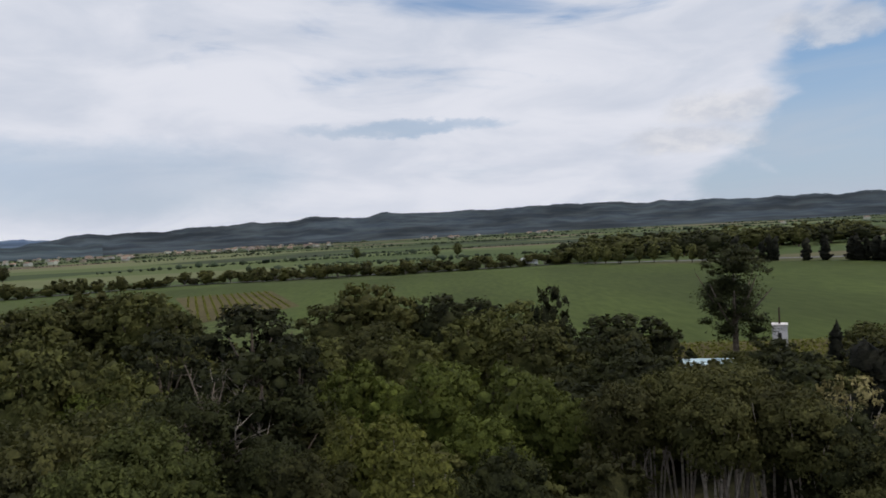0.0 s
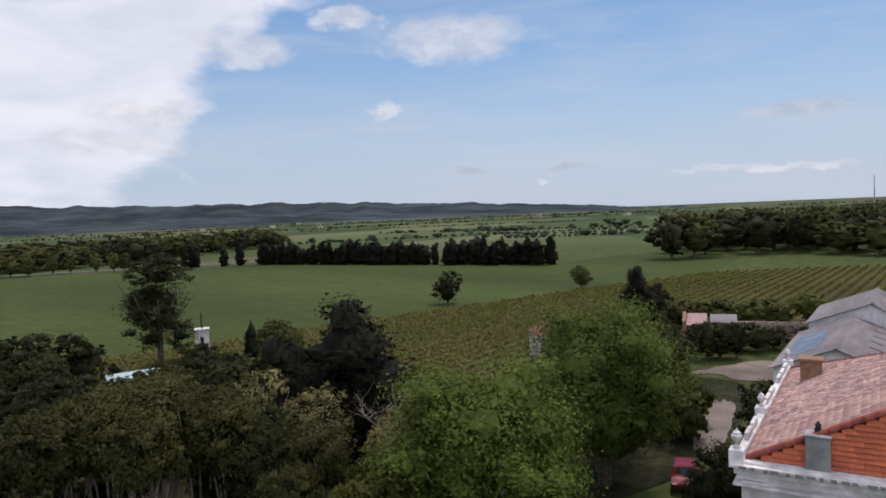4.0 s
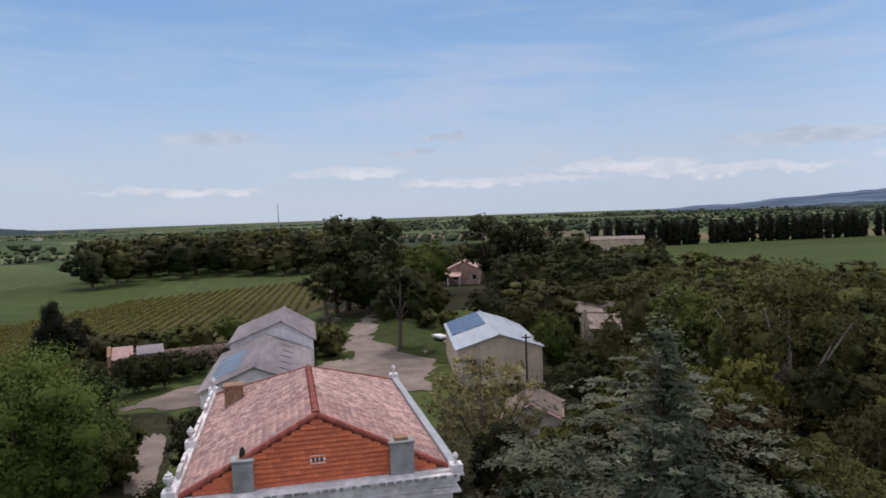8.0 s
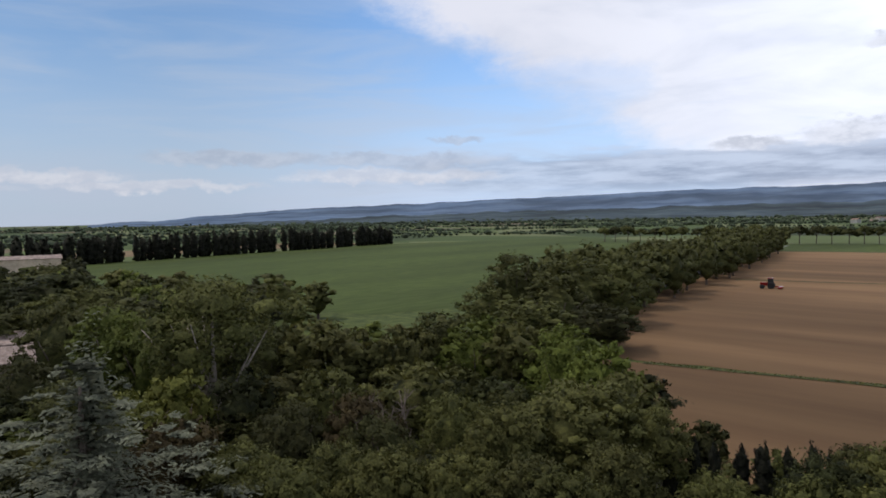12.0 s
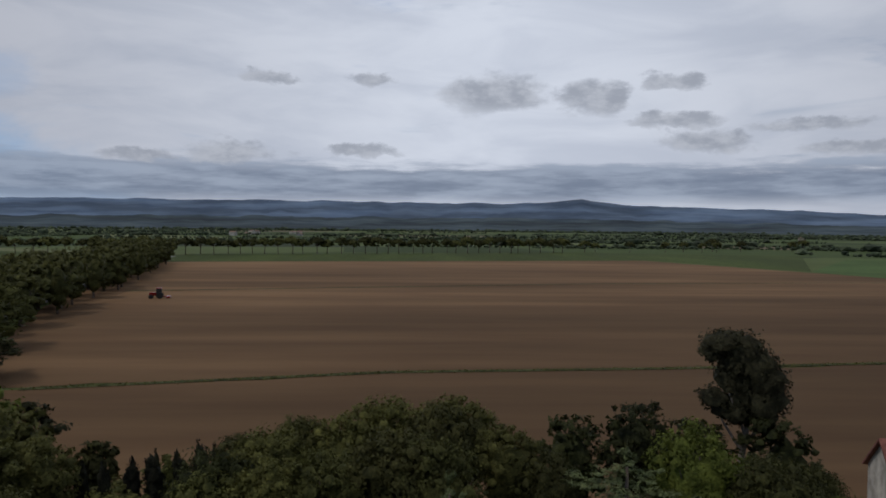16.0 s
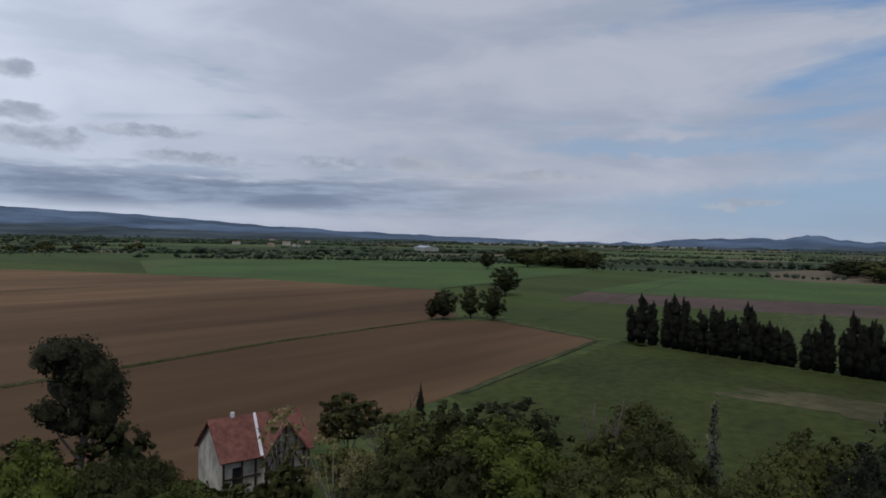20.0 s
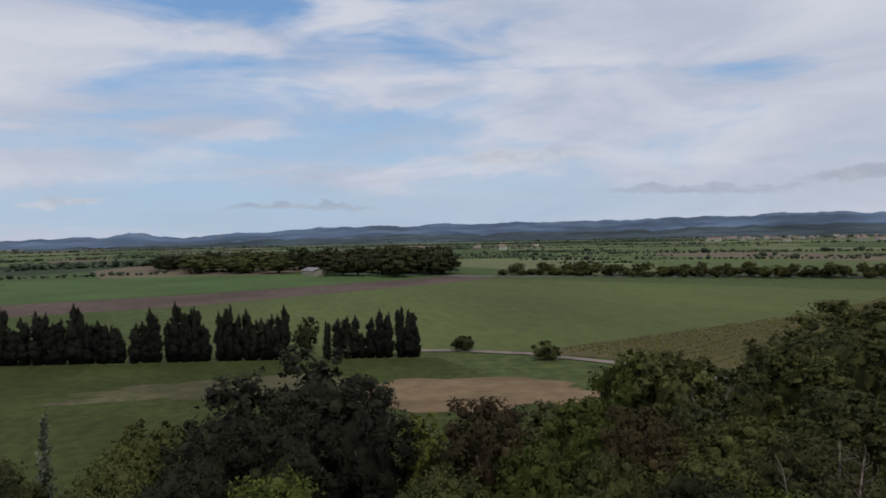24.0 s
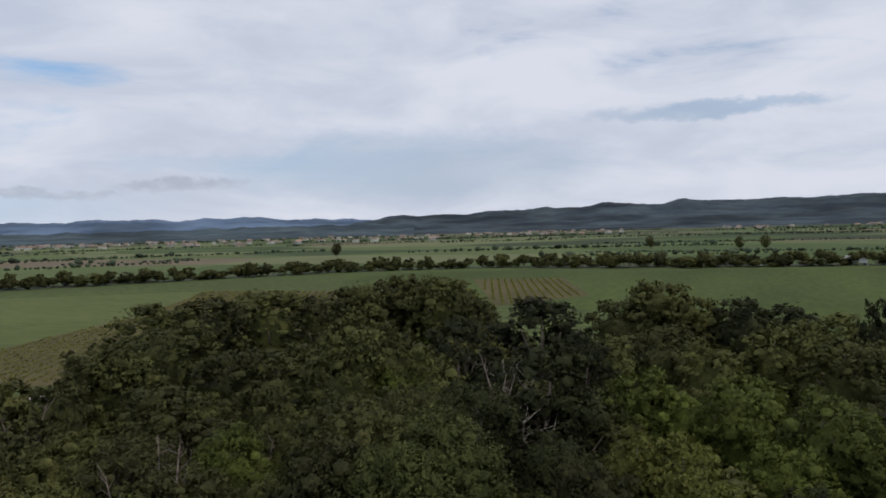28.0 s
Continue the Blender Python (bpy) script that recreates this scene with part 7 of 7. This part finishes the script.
# ---------------------------------------------------------------- vehicles and yard things
def car(x, y, az, paint, label):
    ob = thing("car", x, y, az, label, "car")
    side = [(-2.0, 0.35), (2.0, 0.35), (2.05, 0.75), (1.1, 0.90), (0.55, 1.40), (-1.2, 1.42), (-1.9, 0.95)]
    bm = bmesh.new()
    rows = [[bm.verts.new((px, s * (0.82 if pz < 1.0 else 0.66), pz)) for px, pz in side] for s in (-1, 1)]
    bm.faces.new(rows[0])
    bm.faces.new(rows[1][::-1])
    for k in range(len(side)):
        j = (k + 1) % len(side)
        bm.faces.new((rows[0][k], rows[0][j], rows[1][j], rows[1][k]))
    bmesh.ops.recalc_face_normals(bm, faces=bm.faces[:])
    bmesh.ops.bevel(bm, geom=bm.edges[:], offset=0.07, segments=2, affect="EDGES")
    body = part("body", bm, paint, ob)
    part("windscreen", slab([(1.02, -0.62, 0.97), (1.02, 0.62, 0.97), (0.62, 0.56, 1.37), (0.62, -0.56, 1.37)], 0.02), GLASS, body)
    for s in (-1, 1):
        part("side_window", boxes((-1.1, s * 0.74 - 0.02, 0.98, 0.5, s * 0.74 + 0.02, 1.30)), GLASS, body)
        for wx in (-1.25, 1.3):
            wheel = part("wheel", lathe([(0.31, -0.1), (0.33, -0.05), (0.33, 0.05), (0.31, 0.1)], 14), RUBBER, ob)
            wheel.rotation_euler, wheel.location = (radians(90), 0, 0), (wx, s * 0.76, 0.33)
            rim = part("rim", lathe([(0.20, -0.105), (0.20, 0.105)], 10), STEEL, wheel)
        part("headlight", boxes((1.92, s * 0.58 - 0.16, 0.62, 2.03, s * 0.58 + 0.16, 0.75)), WHITE, body)
    return ob


car(43.8, 21.8, 245, RED, "small red car parked under the trees")
tractor = thing("tractor", 68, -182, 75, "red tractor with a harrow on the bare field", "tractor")
part("bonnet", boxes((0.2, -0.45, 0.8, 2.0, 0.45, 1.6), bevel=0.08), RED, tractor)
cab = part("cab", boxes((-1.1, -0.75, 1.0, 0.2, 0.75, 2.6), bevel=0.08), GLASS, tractor)
part("cab_roof", boxes((-1.2, -0.8, 2.601, 0.3, 0.8, 2.75), bevel=0.05), RED, cab)
for wx, wr in ((-0.6, 0.85), (1.5, 0.55)):
    for s in (-1, 1):
        wheel = part("wheel", lathe([(wr * 0.9, -0.2), (wr, -0.15), (wr, 0.15), (wr * 0.9, 0.2)], 14), RUBBER, tractor)
        wheel.rotation_euler, wheel.location = (radians(90), 0, 0), (wx, s * 0.95, wr)
part("harrow", boxes((-3.2, -1.6, 0.25, -2.2, 1.6, 0.6), (-2.25, -0.1, 0.4, -1.0, 0.1, 0.7), bevel=0.03), RED, tractor)

lorry = thing("lorry", 40, 337.5, 95, "white lorry on the country road", "lorry")
part("box_body", boxes((-4.0, -1.2, 1.0, 3.0, 1.2, 3.8), bevel=0.06), WHITE, lorry)
part("cab", boxes((3.1, -1.15, 0.6, 5.0, 1.15, 3.0), bevel=0.15), WHITE, lorry)
for wx in (-2.8, -1.6, 4.0):
    for s in (-1, 1):
        wheel = part("wheel", lathe([(0.45, -0.15), (0.5, -0.1), (0.5, 0.1), (0.45, 0.15)], 12), RUBBER, lorry)
        wheel.rotation_euler, wheel.location = (radians(90), 0, 0), (wx, s * 1.05, 0.5)


def picnic_table(x, y, az):
    ob = thing("picnic_table", x, y, az, "weathered wooden picnic table on the grass", "table", "picnic tables")
    part("tabletop", boxes(*[(-0.9, -0.38 + k * 0.16, 0.72, 0.9, -0.24 + k * 0.16, 0.76) for k in range(5)]), PALE_BARK, ob)
    for s in (-1, 1):
        part("bench", boxes((-0.9, s * 0.72 - 0.14, 0.42, 0.9, s * 0.72 + 0.14, 0.46)), PALE_BARK, ob)
        part("leg", boxes((s * 0.6 - 0.04, -0.8, 0.0, s * 0.6 + 0.04, 0.8, 0.09), (s * 0.6 - 0.05, -0.4, 0.0, s * 0.6 + 0.05, -0.3, 0.72), (s * 0.6 - 0.05, 0.3, 0.0, s * 0.6 + 0.05, 0.4, 0.72)), PALE_BARK, ob)


picnic_table(132, 21.5, 40)
picnic_table(136, 24.0, 60)
for k, (x, y, s) in enumerate([(106, 0.5, 1.0), (99.5, 3.5, 0.7), (146, 22, 1.2), (150, 12, 1.1), (153, 20, 1.0), (112, -3, 1.0), (115, -1.5, 0.8), (157, 16, 1.2)]):
    bm = bmesh.new()
    bmesh.ops.create_icosphere(bm, subdivisions=2, radius=0.5 * s)
    for v in bm.verts:
        v.co = Vector((v.co.x * 1.3, v.co.y, v.co.z * 0.7)) * (1 + 0.25 * noise.noise(v.co * 2.2 + Vector((k, 0, 0))))
    me = bpy.data.meshes.new("boulder")
    bm.to_mesh(me)
    bm.free()
    me.materials.append(RUBBLE)
    ob = tagged(new("boulder", me), "pale boulder at the edge of the grass", "boulder", "boulders by the track")
    ob.location = (x, y, 0.18 * s)
trough = thing("parked_trailer", 109, 1.5, 60, "pale low trailer standing on the grass", "trailer")
part("bed", boxes((-1.4, -0.7, 0.45, 1.4, 0.7, 0.8), bevel=0.03), STUCCO, trough)
for s in (-1, 1):
    wheel = part("wheel", lathe([(0.28, -0.08), (0.3, 0), (0.28, 0.08)], 12), RUBBER, trough)
    wheel.rotation_euler, wheel.location = (radians(90), 0, 0), (0, s * 0.8, 0.3)
patch("bare_earth", 146, 20, 5.5, 3.4, 10, 0.10, SOIL, "bare brown earth at the end of the track", "soil", 0.4, 9.0)
patch("grass_patch", 101, 4.5, 4.2, 2.2, 70, 0.11, GRASS, "ragged grass growing into the gravel", "lawn", 0.6, 12.0)
patch("grass_patch", 99, 14.8, 3.2, 1.2, 80, 0.11, GRASS, "ragged grass growing into the gravel", "lawn", 0.6, 13.0)
mast = thing("radio_mast", 900, 215, 0, "thin far lattice mast above the trees", "mast")
part("shaft", lathe([(0.9, 0), (0.35, 40)], 6), LEAD, mast)

# ---------------------------------------------------------------- far houses, woods and hedges
FAR_WALL = material("pale far house walls", (0.30, 0.29, 0.28), (0.44, 0.43, 0.42), 0.2, 0.9, spread=0.3)
FAR_STONE = material("ochre far house walls", (0.20, 0.17, 0.14), (0.30, 0.26, 0.22), 0.2, 0.9, spread=0.3)
TILE_FAR = material("far brown tile roofs", (0.20, 0.13, 0.11), (0.30, 0.20, 0.17), 0.2, 0.9, spread=0.3)


def far_house(x, y, az, width, length, eave, wall_mat, roof_mat, label, group=""):
    return gabled("far_house", x, y, az, width, length, eave, eave + width * 0.2, wall_mat, roof_mat, label, "house", 0.3, 0.2, group)


def village(az0, az1, d0, d1, count, seed, group, white=0.6):
    g = np.random.default_rng(seed)
    for k in range(count):
        a, d = radians(g.uniform(az0, az1)), g.uniform(d0, d1)
        wall = FAR_WALL if g.uniform() < white else FAR_STONE
        far_house(d * math.sin(a), d * math.cos(a), g.uniform(0, 180), g.uniform(6, 9), g.uniform(8, 13), g.uniform(2.6, 5), wall, TILE_FAR, "far village house with pale walls and tiled roof", group)


village(-56, -43, 1300, 2000, 52, 1, "houses of the north-west village")
village(-42, -24, 1100, 2200, 60, 2, "houses of the hillside town")
village(-22, -9, 1400, 2200, 44, 3, "houses of the northern village")
village(-4, 9, 1700, 2300, 22, 4, "houses under the hills")
village(165, 171, 1050, 1250, 7, 5, "white houses beyond the avenue", 1.0)
village(-126, -106, 1900, 2600, 44, 6, "houses of the far western town", 0.9)
village(-80, -66, 600, 1300, 7, 7, "scattered farmhouses", 0.9)
village(20, 60, 1100, 2000, 8, 8, "scattered farmhouses", 0.7)
village(-152, -138, 1000, 1800, 8, 9, "scattered farmhouses", 0.9)
gabled("warehouse", -800, -655, 40, 20, 80, 5, 7, FAR_WALL, STEEL, "long low white warehouse", "warehouse", 0.4, 0.3)
gabled("warehouse", 326, -92, 13, 8, 24, 5.2, 6.4, BEIGE, TILE_OLD, "beige farm building before the cypresses", "barn", 0.4, 0.2)
gabled("warehouse", 150, 420, 70, 14, 40, 5.0, 7.0, STUCCO, STEEL, "pale roofed warehouse behind trees", "warehouse", 0.4, 0.2)
gabled("warehouse", -395, 22, 70, 8, 16, 3.0, 4.4, FAR_STONE, FIBRE, "pale building below a wooded knoll", "warehouse", 0.4, 0.2)


def clumps(name, centres, heights, mat, seed, label):
    """Far trees as ragged little crowns, all one object."""
    g = np.random.default_rng(seed)
    verts, faces = [], []
    for (x, y), h in zip(centres, heights):
        base = len(verts)
        wide = h * g.uniform(0.5, 1.1)
        v = TIN_V * (1 + g.normal(size=(len(TIN_V), 1)) * 0.2) * [wide, wide, h * 0.52] + [x, y, h * 0.48]
        verts += v.tolist()
        faces += [[i + base for i in f] for f in TIN_F]
    me = bpy.data.meshes.new(name)
    me.from_pydata(verts, [], faces)
    me.materials.append(mat)
    return tagged(new(name, me), label, "trees", kind="stuff")


FAR_LEAF = material("far mixed foliage", (0.036, 0.049, 0.035), (0.070, 0.084, 0.053), 0.15, 0.9, island=0.4, where="Position", gloss=0.05)


def hedgerows(az0, az1, d0, d1, count, seed, high, label, length=(40, 340), step=1.6):
    """Tree lines and thin woods across the plain, each a close run of small crowns."""
    g = np.random.default_rng(seed)
    centres, heights = [], []
    for k in range(count):
        a, d = radians(g.uniform(az0, az1)), d0 * (d1 / d0) ** g.uniform()
        turn = a + radians(90) + g.normal() * 0.16
        run, size, deep = g.uniform(*length) * d / 1000, g.uniform(*high) * (1 + d / 4000), g.choice((0.4, 0.6, 1.0, 3.0))
        s, gate = -run / 2, g.uniform(-0.5, 0.5) * run
        while s < run / 2:
            if abs(s - gate) > size * 2:
                q = g.normal() * size * 0.5 * deep
                centres.append((d * math.sin(a) + math.sin(turn) * s + math.sin(a) * q, d * math.cos(a) + math.cos(turn) * s + math.cos(a) * q))
                heights.append(size * (0.55 + 0.9 * g.uniform() ** 2.5))
            s += size * step * g.uniform(0.6, 1.4)
    return clumps("far_hedges", centres, heights, FAR_LEAF, seed, label)


hedgerows(-105, -30, 440, 2600, 40, 41, (1.3, 3.0), "far hedges and tree lines across the north-western plain", (140, 620))
hedgerows(-30, 66, 440, 2300, 38, 42, (1.5, 3.4), "far hedges and tree lines below the hills", (120, 520))
hedgerows(66, 110, 480, 2400, 36, 43, (2.6, 5.5), "far woods and hedges to the east")
hedgerows(110, 165, 600, 2600, 40, 44, (2.0, 4.2), "far hedges before the mountains", (160, 700), 1.3)
hedgerows(165, 258, 560, 2600, 60, 45, (2.0, 4.2), "far hedges across the southern plain", (160, 700), 1.3)
row_of_trees("avenue", -120, -500, -330, -560, 22, (7, 11), "trees of the avenue", 4.0, None, 0.35)
wood([(-380, 30), (-330, 60), (-350, 90), (-460, 110), (-520, 60), (-470, 10)], 17.0, (10, 16), [("oak", 2), ("holm", 2)], "trees of a wooded knoll", joined=True)
wood([(-430, -60), (-420, 10), (-600, 20), (-620, -90)], 24.0, (8, 13), [("oak", 2), ("holm", 1)], "far wood beyond the fields", joined=True)
wood([(-420, -250), (-450, -210), (-620, -300), (-580, -360)], 22.0, (9, 13), [("oak", 2), ("holm", 1)], "wood at the end of the fields", joined=True)
for x, y, h in [(-298, 470, 11), (-70, 560, 10), (10, 520, 10), (-6, 530, 9)]:
    tree("oak", x, y, h, None, "single broad tree among the fields", lod=1)
